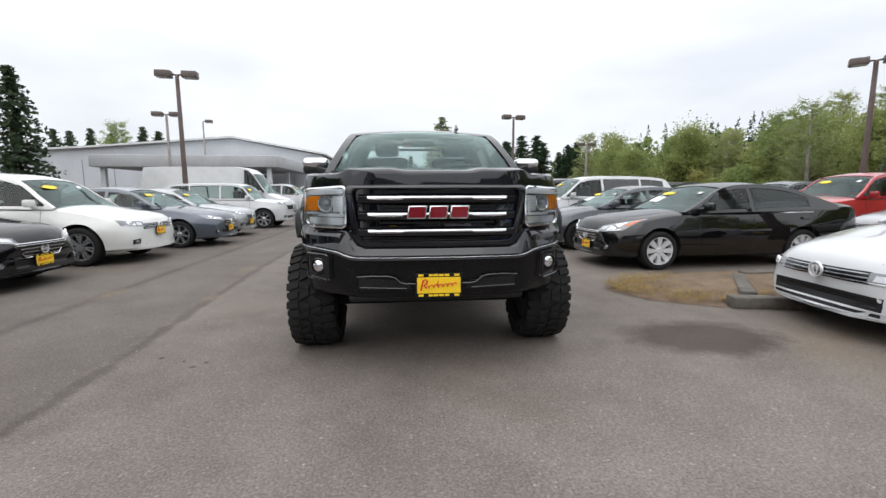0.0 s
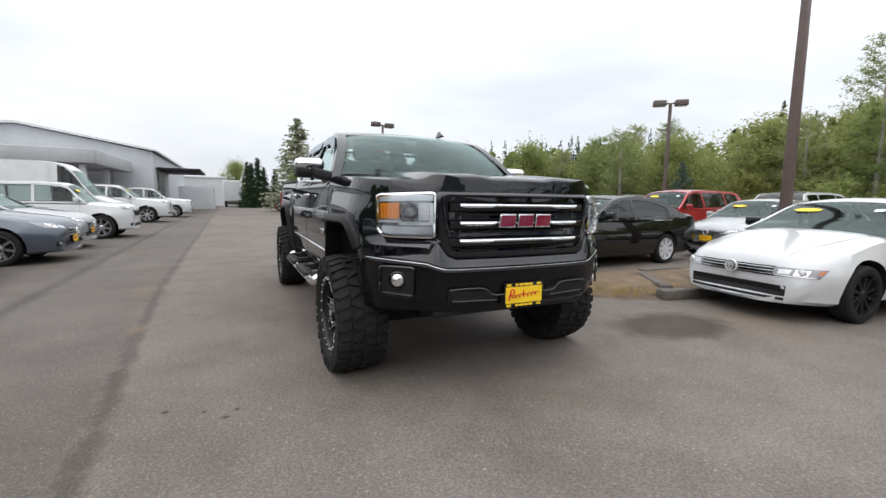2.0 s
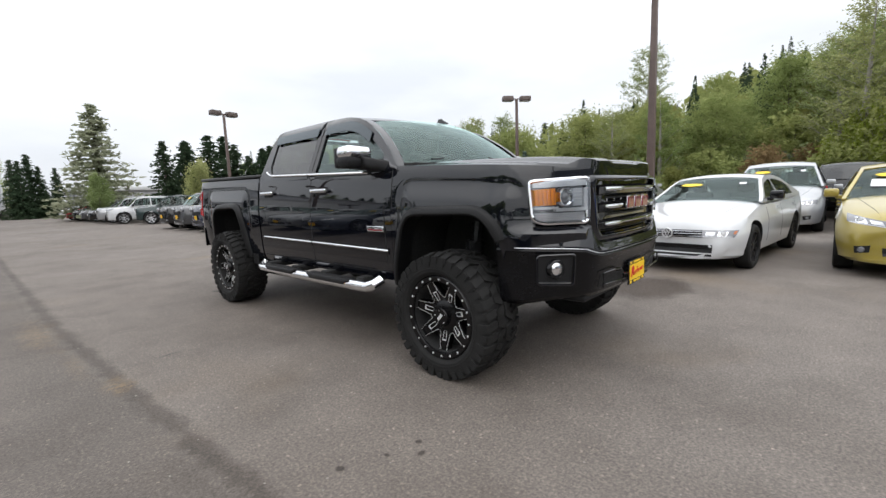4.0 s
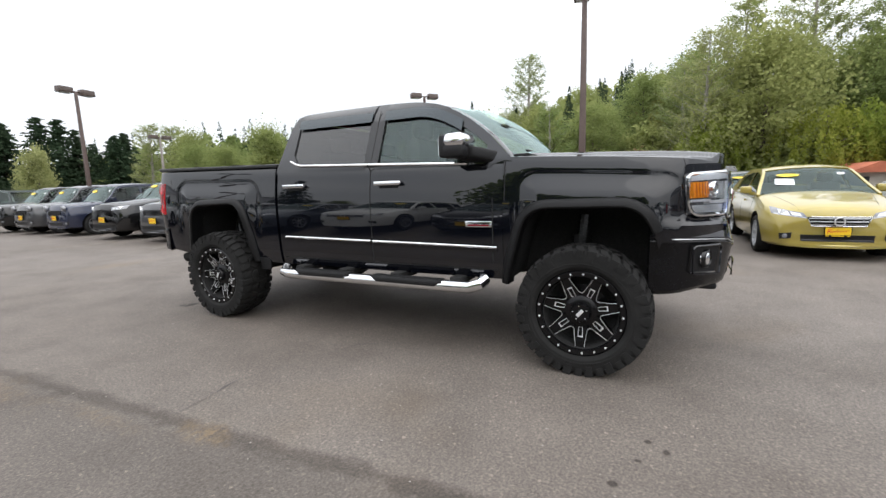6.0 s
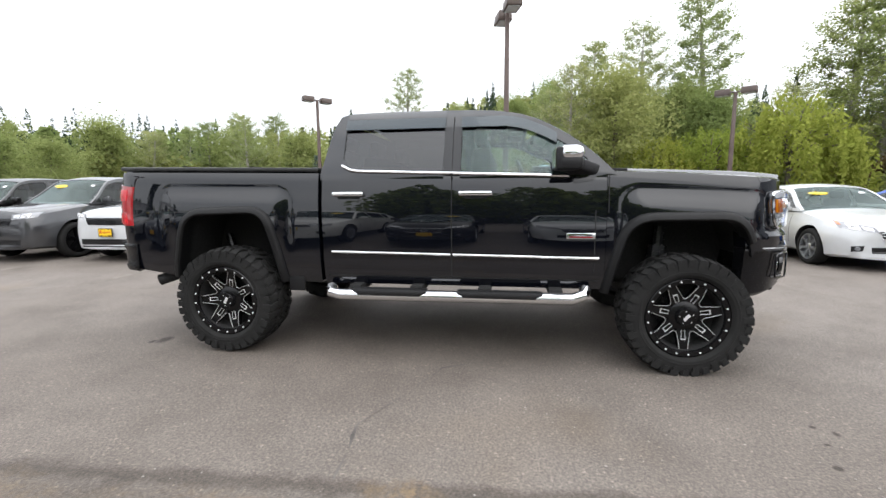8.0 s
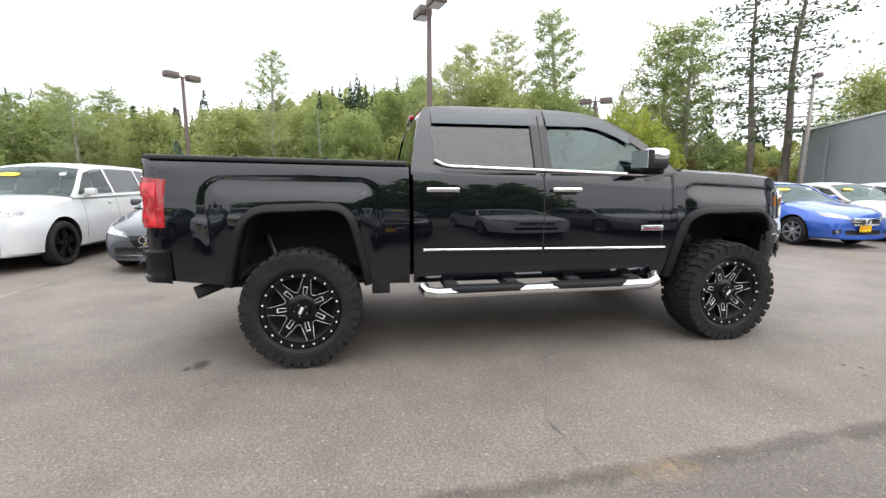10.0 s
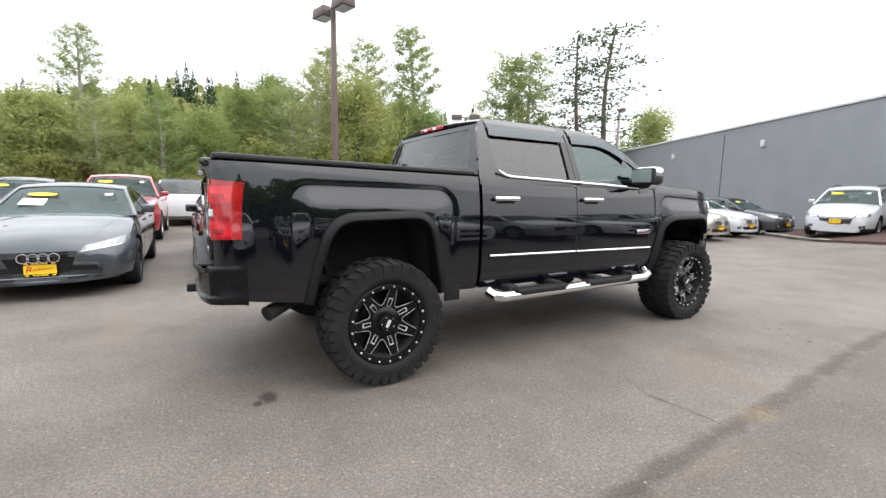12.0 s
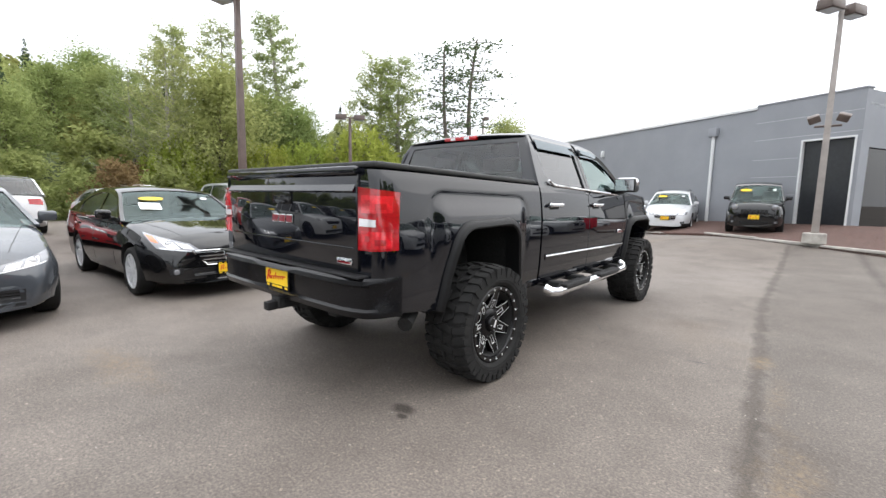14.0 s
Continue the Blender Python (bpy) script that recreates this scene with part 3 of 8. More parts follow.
def put_wheel(car, x, y, r, width, rim_r, spokes, style, rimmat):
    tyre, rim = wheel_meshes(r, width, rim_r, spokes, style)
    w = new("wheel", tyre.copy())
    w.data.name = "wheel"
    w.parent = car
    w.matrix_basis = pose(x, y, r, 0, 0, 0 if x > 0 else 180)
    ro = new("rim", rim)
    ro.parent = w
    if rimmat != "alloy":
        ro.data = rim.copy()
        ro.data.materials[0] = M[rimmat]
    return w


STYLES = dict(
    # lengths in metres, nose at -L/2; deck and roof as (fraction of length from the nose, height)
    sedan=dict(L=4.70, W=1.80, r=0.325, wb=2.70, fo=0.90, gc=0.19, belt=0.97,
               deck=[(0, 0.55), (0.006, 0.68), (0.018, 0.762), (0.045, 0.822), (0.15, 0.896), (0.29, 0.966), (0.5, 0.965), (0.84, 1.055), (0.93, 1.085), (0.98, 1.05), (1, 0.72)],
               roof=[(0.278, 0.968), (0.335, 1.095), (0.445, 1.365), (0.51, 1.422), (0.58, 1.435), (0.68, 1.395), (0.80, 1.235), (0.895, 1.07)], bp=0.545, cp=0.775, rise=0.05),
    hatch=dict(L=4.32, W=1.765, r=0.32, wb=2.60, fo=0.90, gc=0.18, belt=0.97,
               deck=[(0, 0.55), (0.006, 0.68), (0.018, 0.765), (0.05, 0.825), (0.15, 0.905), (0.28, 0.985), (0.5, 0.98), (0.88, 1.05), (0.96, 1.05), (0.985, 0.95), (1, 0.60)],
               roof=[(0.27, 0.975), (0.33, 1.11), (0.445, 1.39), (0.52, 1.445), (0.64, 1.445), (0.80, 1.38), (0.88, 1.26), (0.965, 1.04)], bp=0.56, cp=0.83, rise=0.06),
    suv=dict(L=5.05, W=1.93, r=0.38, wb=3.04, fo=0.93, gc=0.24, belt=1.16,
             deck=[(0, 0.62), (0.005, 0.90), (0.016, 1.00), (0.06, 1.05), (0.12, 1.08), (0.285, 1.16), (0.5, 1.17), (0.9, 1.22), (0.965, 1.22), (0.985, 1.10), (1, 0.62)],
             roof=[(0.265, 1.16), (0.31, 1.32), (0.40, 1.67), (0.46, 1.74), (0.58, 1.765), (0.80, 1.75), (0.905, 1.69), (0.965, 1.24)], bp=0.52, cp=0.745, rise=0.05),
    crossover=dict(L=4.50, W=1.80, r=0.35, wb=2.64, fo=0.92, gc=0.23, belt=1.06,
                   deck=[(0, 0.60), (0.012, 0.78), (0.04, 0.88), (0.14, 0.96), (0.29, 1.06), (0.5, 1.07), (0.9, 1.13), (0.965, 1.12), (0.985, 1.0), (1, 0.62)],
                   roof=[(0.27, 1.06), (0.32, 1.22), (0.41, 1.50), (0.48, 1.58), (0.58, 1.60), (0.78, 1.57), (0.88, 1.48), (0.96, 1.15)], bp=0.53, cp=0.76, rise=0.05),
    boxy=dict(L=4.42, W=1.77, r=0.36, wb=2.63, fo=0.80, gc=0.25, belt=1.10,
              deck=[(0, 0.72), (0.010, 0.93), (0.03, 1.02), (0.12, 1.05), (0.27, 1.09), (0.5, 1.10), (0.93, 1.12), (0.975, 1.12), (0.99, 1.05), (1, 0.62)],
              roof=[(0.255, 1.09), (0.30, 1.28), (0.36, 1.58), (0.40, 1.65), (0.55, 1.68), (0.85, 1.67), (0.94, 1.64), (0.975, 1.15)], bp=0.53, cp=0.77, rise=0.03),
    minivan=dict(L=5.05, W=1.96, r=0.345, wb=3.03, fo=0.98, gc=0.20, belt=1.10,
                 deck=[(0, 0.56), (0.012, 0.75), (0.04, 0.86), (0.12, 0.97), (0.24, 1.10), (0.5, 1.10), (0.9, 1.13), (0.97, 1.12), (0.985, 1.0), (1, 0.6)],
                 roof=[(0.215, 1.09), (0.26, 1.25), (0.36, 1.60), (0.43, 1.70), (0.58, 1.74), (0.82, 1.73), (0.92, 1.66), (0.97, 1.15)], bp=0.50, cp=0.74, rise=0.03),
    van=dict(L=6.90, W=2.00, r=0.36, wb=4.30, fo=1.0, gc=0.25, belt=1.32,
             deck=[(0, 0.60), (0.010, 0.90), (0.03, 1.02), (0.09, 1.18), (0.16, 1.33), (0.5, 1.34), (0.9, 1.35), (0.98, 1.35), (0.99, 1.2), (1, 0.7)],
             roof=[(0.145, 1.32), (0.18, 1.62), (0.24, 2.25), (0.28, 2.50), (0.40, 2.60), (0.85, 2.60), (0.97, 2.56), (0.988, 1.4)], bp=0.30, cp=0.9, rise=0.0),
    pickup=dict(L=5.70, W=2.00, r=0.40, wb=3.60, fo=0.98, gc=0.30, belt=1.22,
                deck=[(0, 0.78), (0.008, 1.02), (0.02, 1.12), (0.10, 1.17), (0.265, 1.24), (0.5, 1.24), (0.64, 1.26), (0.655, 1.30), (0.98, 1.30), (0.99, 1.2), (1, 0.78)],
                roof=[(0.25, 1.22), (0.29, 1.42), (0.36, 1.76), (0.41, 1.84), (0.5, 1.87), (0.58, 1.86), (0.625, 1.78), (0.645, 1.28)], bp=0.46, cp=0.60, rise=0.02),
)


def car(name, label, category, style, colour, m, group="parked cars", plate=True, sticker=True, rims=(7, "plain", "alloy"), grille="bars", tint="glass",
        lights="slim", roofrails=False, glasshouse=None, mirrors="", intake="plain", detail=True, width=None, length=None, cladding=False, badge="oval"):
    """A parked car on the ground at pose m, nose towards -y."""
    S = dict(STYLES[style])
    if glasshouse:
        S.update(glasshouse)
    L, W = length or S["L"], width or S["W"]
    r, wb, gc, belt = S["r"], S["wb"], S["gc"], S["belt"]
    nose = -L / 2
    yf = nose + S["fo"]
    yr = yf + wb
    fr = lambda t: nose + t * L  # noqa: E731
    deck = [(fr(a), b) for a, b in S["deck"]]
    roof = [(fr(a), b) for a, b in S["roof"]]
    col = paint_of(colour)
    root = thing(name, label, category, group, m)

    def half_w(y):
        d0, d1 = (y - nose) / 0.62, (nose + L - y) / 0.55
        f = 1.0
        for d, amount in ((d0, 0.30), (d1, 0.20)):
            if d < 1:
                f *= 1 - amount * (1 - math.sqrt(max(0, 1 - (1 - d) ** 2)))
        return W / 2 * f * (0.975 + 0.025 * math.sin(math.pi * (y - nose) / L))

    bow_n = {"sedan": 0.17, "hatch": 0.17, "crossover": 0.13, "suv": 0.10, "minivan": 0.15}.get(style, 0.05)
    ys = sorted({round(nose + L * i / 46, 4) for i in range(47)} | {round(nose + d, 4) for d in (0.015, 0.04, 0.08, 0.14, 0.20)} | {round(nose + L - d, 4) for d in (0.015, 0.04, 0.09)})
    secs = []
    for y in ys:
        w, zd = half_w(y), smooth_line(deck, y)
        zb = gc + 0.10 * (1 - step01(0, 0.5, y - nose)) * 0.2 + 0.16 * (1 - step01(0, 0.45, nose + L - y))
        hgt = zd - zb
        # soft bulges over the wheels
        flare = 0.018 * (math.exp(-((y - yf) / 0.38) ** 2) + math.exp(-((y - yr) / 0.42) ** 2))
        pts = [(0, zb), (0.55 * w, zb), (0.88 * w, zb + 0.01), (0.955 * w, zb + 0.05), (0.975 * w, zb + 0.13), (0.99 * w + flare, zb + 0.30 * hgt), (w + flare, zb + 0.46 * hgt),
               (0.999 * w + flare, zb + 0.60 * hgt), (0.990 * w + flare * 0.6, zb + 0.68 * hgt), (0.968 * w, zb + 0.80 * hgt), (0.935 * w, zd - 0.050), (0.885 * w, zd - 0.020), (0.80 * w, zd - 0.002), (0.62 * w, zd + 0.022), (0.35 * w, zd + 0.038), (0, zd + 0.045)]
        ahead = 1 - step01(0, 0.85, y - nose)
        fall = (0.075 if style in ("sedan", "hatch") else 0.045) * (1 - step01(0, 1.15, y - nose))
        secs.append([(x, y + bow_n * ahead * (2 * x / W) ** 2, z - fall * (x / w) ** 3 * step01(zb + 0.45 * hgt, zd, z)) for x, z in pts])
    bm = loft(secs)
    arch = r * 1.17
    cuts = []
    for ya in (yf, yr):
        cb = bmesh.new()
        add_lathe(cb, [(arch, -W), (arch, W)], 36, centre=(0, ya, r + 0.01))
        cuts.append(cb)
    body_tree = tree_of(bm.copy())
    bm = carve(bm, cuts)
    for f in bm.faces:
        c = f.calc_center_median()
        if f.material_index != 1 and abs(c.x) < 0.80 * W / 2 and c.z > belt - 0.12 and roof[0][0] + 0.06 < c.y < roof[-1][0] - 0.04 and f.normal.z > 0.5:
            f.material_index = 2
        if cladding and c.z < gc + 0.13:
            f.material_index = 1
    body = part("body", bm, [col, M["void"], M["cabin"]], root)

    # greenhouse: side columns with window openings
    y0, y1 = roof[0][0], roof[-1][0]
    wtop = W / 2 * 0.70 if style not in ("van", "boxy") else W / 2 * 0.80
    zt = max(z for _, z in roof)
    belt_at = lambda y: belt + S["rise"] * (y - y0) / (y1 - y0)  # noqa: E731
    side_x = lambda y, z: (W / 2 * 0.945) + (wtop - W / 2 * 0.945) * max(0, (z - belt)) / (zt - belt)  # noqa: E731
    top_at = lambda y: max(belt_at(y) + 0.001, smooth_line(roof, y))  # noqa: E731
    ws_top, rg_top = roof[2][0], roof[-3][0]
    bp, cp = fr(S["bp"]), fr(S["cp"])
    wins = [(roof[0][0] + 0.24 * (ws_top - y0), bp - 0.035), (bp + 0.035, cp)]
    if style in ("suv", "crossover", "boxy", "minivan"):
        wins.append((cp + 0.06, roof[-2][0] - 0.06))
    if style == "van":
        wins = [(roof[0][0] + 0.20 * (ws_top - y0), bp)]
    cols = sorted({round(y0 + (y1 - y0) * i / 40, 4) for i in range(41)} | {round(v, 4) for w_ in wins for v in w_} | {round(ws_top, 4), round(rg_top, 4)})
    shell = bmesh.new()
    panes = [bmesh.new() for _ in wins for _s in (1, -1)]
    for sx in (1, -1):
        for ya, yb in zip(cols, cols[1:]):
            def quad(b_, za0, zb0, za1, zb1, off=0.0):
                q = [(sx * (side_x(ya, za0) - off), ya, za0), (sx * (side_x(yb, zb0) - off), yb, zb0), (sx * (side_x(yb, zb1) - off), yb, zb1), (sx * (side_x(ya, za1) - off), ya, za1)]
                if max(za1 - za0, zb1 - zb0) < 0.002:
                    return
                vs = [b_.verts.new(p) for p in (q if sx > 0 else q[::-1])]
                b_.faces.new(vs)
            mid = (ya + yb) / 2
            win = next((i for i, (a, b) in enumerate(wins) if a - 1e-4 <= mid <= b + 1e-4), None)
            ta, tb, ba, bb = top_at(ya), top_at(yb), belt_at(ya) - 0.03, belt_at(yb) - 0.03
            if win is None:
                quad(shell, ba, bb, ta, tb)
            else:
                ga0, gb0 = belt_at(ya) + 0.025, belt_at(yb) + 0.025
                ga1, gb1 = max(ga0, ta - (0.050 if ya < ws_top else 0.070)), max(gb0, tb - (0.050 if yb <= ws_top else 0.070))
                quad(shell, ba, bb, ga0, gb0)
                quad(shell, ga1, gb1, ta, tb)
                quad(panes[win * 2 + (sx < 0)], ga0 - 0.01, gb0 - 0.01, ga1 + 0.01, gb1 + 0.01, 0.010)
    # roof skin between the windscreen's head and the rear glass
    nx = 12
    bow = lambda x, y: 0.055 * (1 - (x / wtop) ** 2)  # noqa: E731

    def over(b_, ya, yb, xin=0.0, down=0.0, edge=None):
        rows = []
        steps = [c for c in cols if ya - 1e-4 <= c <= yb + 1e-4]
        for y in steps:
            z = top_at(y)
            w = side_x(y, z) - xin
            lean = -0.10 if y < (ya + yb) / 2 and ya < ws_top - 0.01 else 0.06 if yb > rg_top + 0.01 else 0
            row = []
            for i in range(nx + 1):
                u = -1 + 2 * i / nx
                if edge and i in (1, nx - 1):
                    u = math.copysign(1 - 0.045 / w, u)
                cz = 0.05 * (1 - u * u) * step01(belt, zt, z)
                cy = (-0.13 * (1 - u * u) * (1 - step01(y0, ws_top, y)) if y < ws_top else 0.07 * (1 - u * u) * step01(rg_top, y1, y) if y > rg_top else 0)
                row.append(b_.verts.new((u * w, y + cy, z + cz - down)))
            rows.append(row)
        for a, b in zip(rows, rows[1:]):
            for i in range(nx):
                if edge and edge <= i < nx - edge:
                    continue
                b_.faces.new((a[i], a[i + 1], b[i + 1], b[i]))
        return rows
    over(shell, ws_top, rg_top if style != "van" else y1)
    over(shell, y0, ws_top, edge=1)
    if style != "van":
        over(shell, rg_top, y1, edge=1)
    bmesh.ops.remove_doubles(shell, verts=shell.verts[:], dist=0.001)
    shell_ob = part("roof", shell, col, root, "", 40)
    sol = shell_ob.modifiers.new("thickness", "SOLIDIFY")
    sol.thickness, sol.offset = 0.025, -1
    ws = bmesh.new()
    over(ws, y0, ws_top, 0.025, 0.010)
    screen = part("windscreen", ws, M["carscreen"], root, "", 60)
    if style != "van":
        rg = bmesh.new()
        over(rg, rg_top, y1, 0.025, 0.010)
        part("rear_window", rg, M[tint], root, "", 60)
    for i, pb in enumerate(panes):
        bmesh.ops.remove_doubles(pb, verts=pb.verts[:], dist=0.001)
        part("side_window", pb, M["glass" if i < 2 else tint], root, "", 60)
    # seats and dashboard behind the glass
    for sx in (-1, 1):
        sb = bmesh.new()
        add_box(sb, sx * 0.37 - 0.23, sx * 0.37 + 0.23, ws_top + 0.22, ws_top + 0.38, belt - 0.05, zt - 0.27, 0.05)
        add_box(sb, sx * 0.37 - 0.12, sx * 0.37 + 0.12, ws_top + 0.27, ws_top + 0.38, zt - 0.27, zt - 0.12, 0.04)
        part("seat", sb, M["seat"], root)
    db = bmesh.new()
    add_box(db, -W / 2 * 0.78, W / 2 * 0.78, y0 + 0.25, y0 + 0.62, belt - 0.1, belt + 0.05, 0.05)
    part("dashboard", db, M["cabin"], root)

    for x in (-1, 1):
        for y in (yf, yr):
            put_wheel(root, x * (W / 2 - 0.115), y, r, 0.22, r * 0.72, rims[0], rims[1], rims[2])
    # lamps
    zl = interp(deck, nose + 0.12) - 0.09
    wn_ = half_w(nose + 0.10)
    lh = 0.15 if lights == "slim" else 0.18
    quad = [(wn_ * 1.30, nose, zl + lh * 0.80), (wn_ * 0.60, nose, zl + lh * 0.22), (wn_ * 0.50, nose, zl - lh * 0.34), (wn_ * 1.20, nose, zl + lh * 0.10)]
    if lights == "level":
        quad = [(wn_ * 1.27, nose, zl - 0.004), (wn_ * 0.62, nose, zl + 0.004), (wn_ * 0.60, nose, zl - 0.092), (wn_ * 1.18, nose, zl - 0.100)]
    if lights == "swept":
        quad = [(wn_ * 1.42, nose, zl + lh * 0.98), (wn_ * 0.66, nose, zl + lh * 0.25), (wn_ * 0.42, nose, zl - lh * 0.45), (wn_ * 1.16, nose, zl - lh * 0.10)]
    if style in ("suv", "boxy", "minivan", "van", "pickup", "crossover"):
        quad = [(wn_ * 1.20, nose, zl + lh * 0.62), (wn_ * 0.62, nose, zl + lh * 0.30), (wn_ * 0.58, nose, zl - lh * 0.36), (wn_ * 1.14, nose, zl - lh * 0.10)]
    if lights == "round":
        for sx in (-1, 1):
            lb = bmesh.new()
            add_lathe(lb, [(0.001, nose - 0.02), (0.06, nose - 0.015), (0.085, nose), (0.095, nose + 0.06)], 20, "y", (sx * W * 0.33, 0.0, zl))
            part("headlight", lb, M["lampdark"], root)
    else:
        mid_ = lambda u, v: tuple((quad[0][i] * (1 - u) + quad[1][i] * u) * (1 - v) + (quad[3][i] * (1 - u) + quad[2][i] * u) * v for i in range(3))  # noqa: E731
        for sx in (1, -1):
            fl = lambda q: [(sx * p[0], p[1], p[2]) for p in q]  # noqa: E731
            hl = part("headlight", skin_patch(body_tree, fl(quad), (-0.40 * sx, 1, 0), 0.008, 0.05, 12, 5), M["lampdark"], root)
            lp = lambda u0, v0, u1, v1, proud=0.012, n=4, k=3: skin_patch(body_tree, fl([mid_(u0, v0), mid_(u1, v0), mid_(u1, v1), mid_(u0, v1)]), (-0.40 * sx, 1, 0), proud, 0.02, n, k)  # noqa: E731
            if detail:
                part("lamp_reflector", lp(0.28, 0.16, 0.56, 0.78), M["reflector"], hl)
                part("lamp_reflector", lp(0.64, 0.22, 0.90, 0.74), M["satin"], hl)
                part("lamp_strip", lp(0.08, 0.86, 0.96, 0.96, 0.012, 8, 1), M["clear"], hl)
                wy = Vector((-0.40 * sx, 1, 0)).normalized()
                pc = Vector(fl([mid_(0.42, 0.47)])[0])
                hit_ = body_tree.ray_cast(pc - wy * 3, wy, 6)[0]
                if hit_:
                    lb = bmesh.new()
                    add_lathe(lb, [(0.001, -0.012), (0.020, -0.010), (0.032, -0.004), (0.036, 0.006), (0.040, -0.006), (0.044, 0.010)], 18, "y")
                    part("projector", lb, M["clear"], hl, "", 40, Matrix.Translation(hit_ - wy * 0.016) @ Matrix.Rotation(sx * 0.38, 4, "Z"))
            if lights in ("amber", "swept", "level"):
                part("turn_signal", lp(0.03, 0.10, 0.20 if lights == "swept" else 0.12, 0.55, 0.014), M["amberdim"], hl)
    tail = nose + L
    wt_, ztl = half_w(tail - 0.08), interp(deck, tail - 0.15) - 0.17
    tq = [(wt_ * 0.99, tail, ztl + 0.11), (wt_ * 0.60, tail, ztl + 0.09), (wt_ * 0.62, tail, ztl - 0.06), (wt_ * 0.99, tail, ztl - 0.09)]
    tb_ = skin_patch(body_tree, tq, (-0.3, -1, 0), 0.008, 0.04, 6, 4)
    part("tail_light", mirror_x(tb_), M["red"], root)
    part("tail_light", tb_, M["red"], root)
    # grille and lower intake
    zg = interp(deck, nose + 0.05) - (0.12 if style in ("sedan", "hatch") else 0.16)
    gw, gh = (wn_ * 0.50, 0.14) if style in ("sedan", "hatch") else (wn_ * 0.55, 0.22)
    if grille == "wide":
        gw, gh, zg = wn_ * 0.595, 0.105, zl - 0.045
    if grille == "mesh":
        gw, gh, zg = wn_ * 0.60, 0.14, zl - 0.10
    if grille == "shield":
        gw, gh, zg = wn_ * 0.46, 0.34, zg - 0.10
    if grille == "slots":
        gw, gh = wn_ * 0.58, 0.16
    if grille == "hex":
        gw, gh, zg = wn_ * 0.60, 0.20, zg - 0.05
    taper = {"wide": 1.02, "hex": 0.60, "shield": 0.66}.get(grille, 0.84)
    gq = [(gw, nose, zg + gh / 2), (-gw, nose, zg + gh / 2), (-gw * taper, nose, zg - gh / 2), (gw * taper, nose, zg - gh / 2)]
    gr = part("grille", skin_patch(body_tree, gq, (0, 1, 0), 0.008, 0.05, 14, 5), M["gloss"], root)
    bars = {"bars": 3, "wide": 3, "shield": 6, "mesh": 4, "slots": 0, "hex": 4}[grille]
    for i in range(bars):
        z = zg - gh / 2 + gh * (i + 0.5) / bars
        g2 = gw * 0.96 * (taper + (1 - taper) * (i + 0.5) / bars)
        bt = 0.0035 if grille == "wide" else 0.006
        part("grille_bar", skin_patch(body_tree, [(g2, nose, z + bt), (-g2, nose, z + bt), (-g2, nose, z - bt), (g2, nose, z - bt)], (0, 1, 0), 0.014, 0.02, 14, 1), M["gloss" if grille in ("shield", "mesh") else "satin"], gr)
    if grille in ("hex", "bars") and detail:
        def on_nose(x, z):
            h_ = body_tree.ray_cast(Vector((x, nose - 2, z)), Vector((0, 1, 0)), 5)[0]
            return Vector((x, (h_.y if h_ else nose) - 0.016, z))
        loop_ = [on_nose(gw * (1 - 2 * i / 14), zg + gh / 2) for i in range(15)] + [on_nose(-gw * taper * (1 - 2 * i / 12), zg - gh / 2) for i in range(13)]
        lb = bmesh.new()
        add_tube(lb, loop_ + loop_[:1], 0.008 if grille == "hex" else 0.006, 6)
        part("grille_surround", lb, M["chrome"], gr)
    if grille == "slots":
        for i in range(7):
            x = (i - 3) * gw * 0.27
            part("grille_bar", skin_patch(body_tree, [(x + 0.035, nose, zg + gh * 0.42), (x - 0.035, nose, zg + gh * 0.42), (x - 0.035, nose, zg - gh * 0.42), (x + 0.035, nose, zg - gh * 0.42)], (0, 1, 0), 0.02, 0.02, 2, 2), M["void"], gr)
    it = 0.225 if intake == "wide" else 0.215
    iw = 0.76 if intake == "wide" else 0.58
    ib = 0.040 if intake == "wide" else 0.115
    iq = [(wn_ * iw, nose, gc + it), (-wn_ * iw, nose, gc + it), (-wn_ * iw * 0.98, nose, gc + ib), (wn_ * iw * 0.98, nose, gc + ib)]
    part("lower_intake", skin_patch(body_tree, iq, (0, 1, 0), 0.005, 0.04, 14, 3), M["trim"], root)
    if detail:
        for zb_ in ((gc + 0.100, gc + 0.052) if intake == "wide" else (gc + 0.060,)):
            lq = [(wn_ * 0.79, nose, zb_ + 0.009), (-wn_ * 0.79, nose, zb_ + 0.009), (-wn_ * 0.79, nose, zb_ - 0.007), (wn_ * 0.79, nose, zb_ - 0.007)]
            part("bumper_lip", skin_patch(body_tree, lq, (0, 1, 0), 0.014, 0.03, 14, 1), col, root)
        for i in range(3):
            zb_ = gc + 0.14 + i * 0.028
            lq = [(wn_ * iw * 0.92, nose, zb_ + 0.003), (-wn_ * iw * 0.92, nose, zb_ + 0.003), (-wn_ * iw * 0.92, nose, zb_ - 0.003), (wn_ * iw * 0.92, nose, zb_ - 0.003)]
            part("intake_slat", skin_patch(body_tree, lq, (0, 1, 0), 0.010, 0.02, 12, 1), M["gloss"], root)
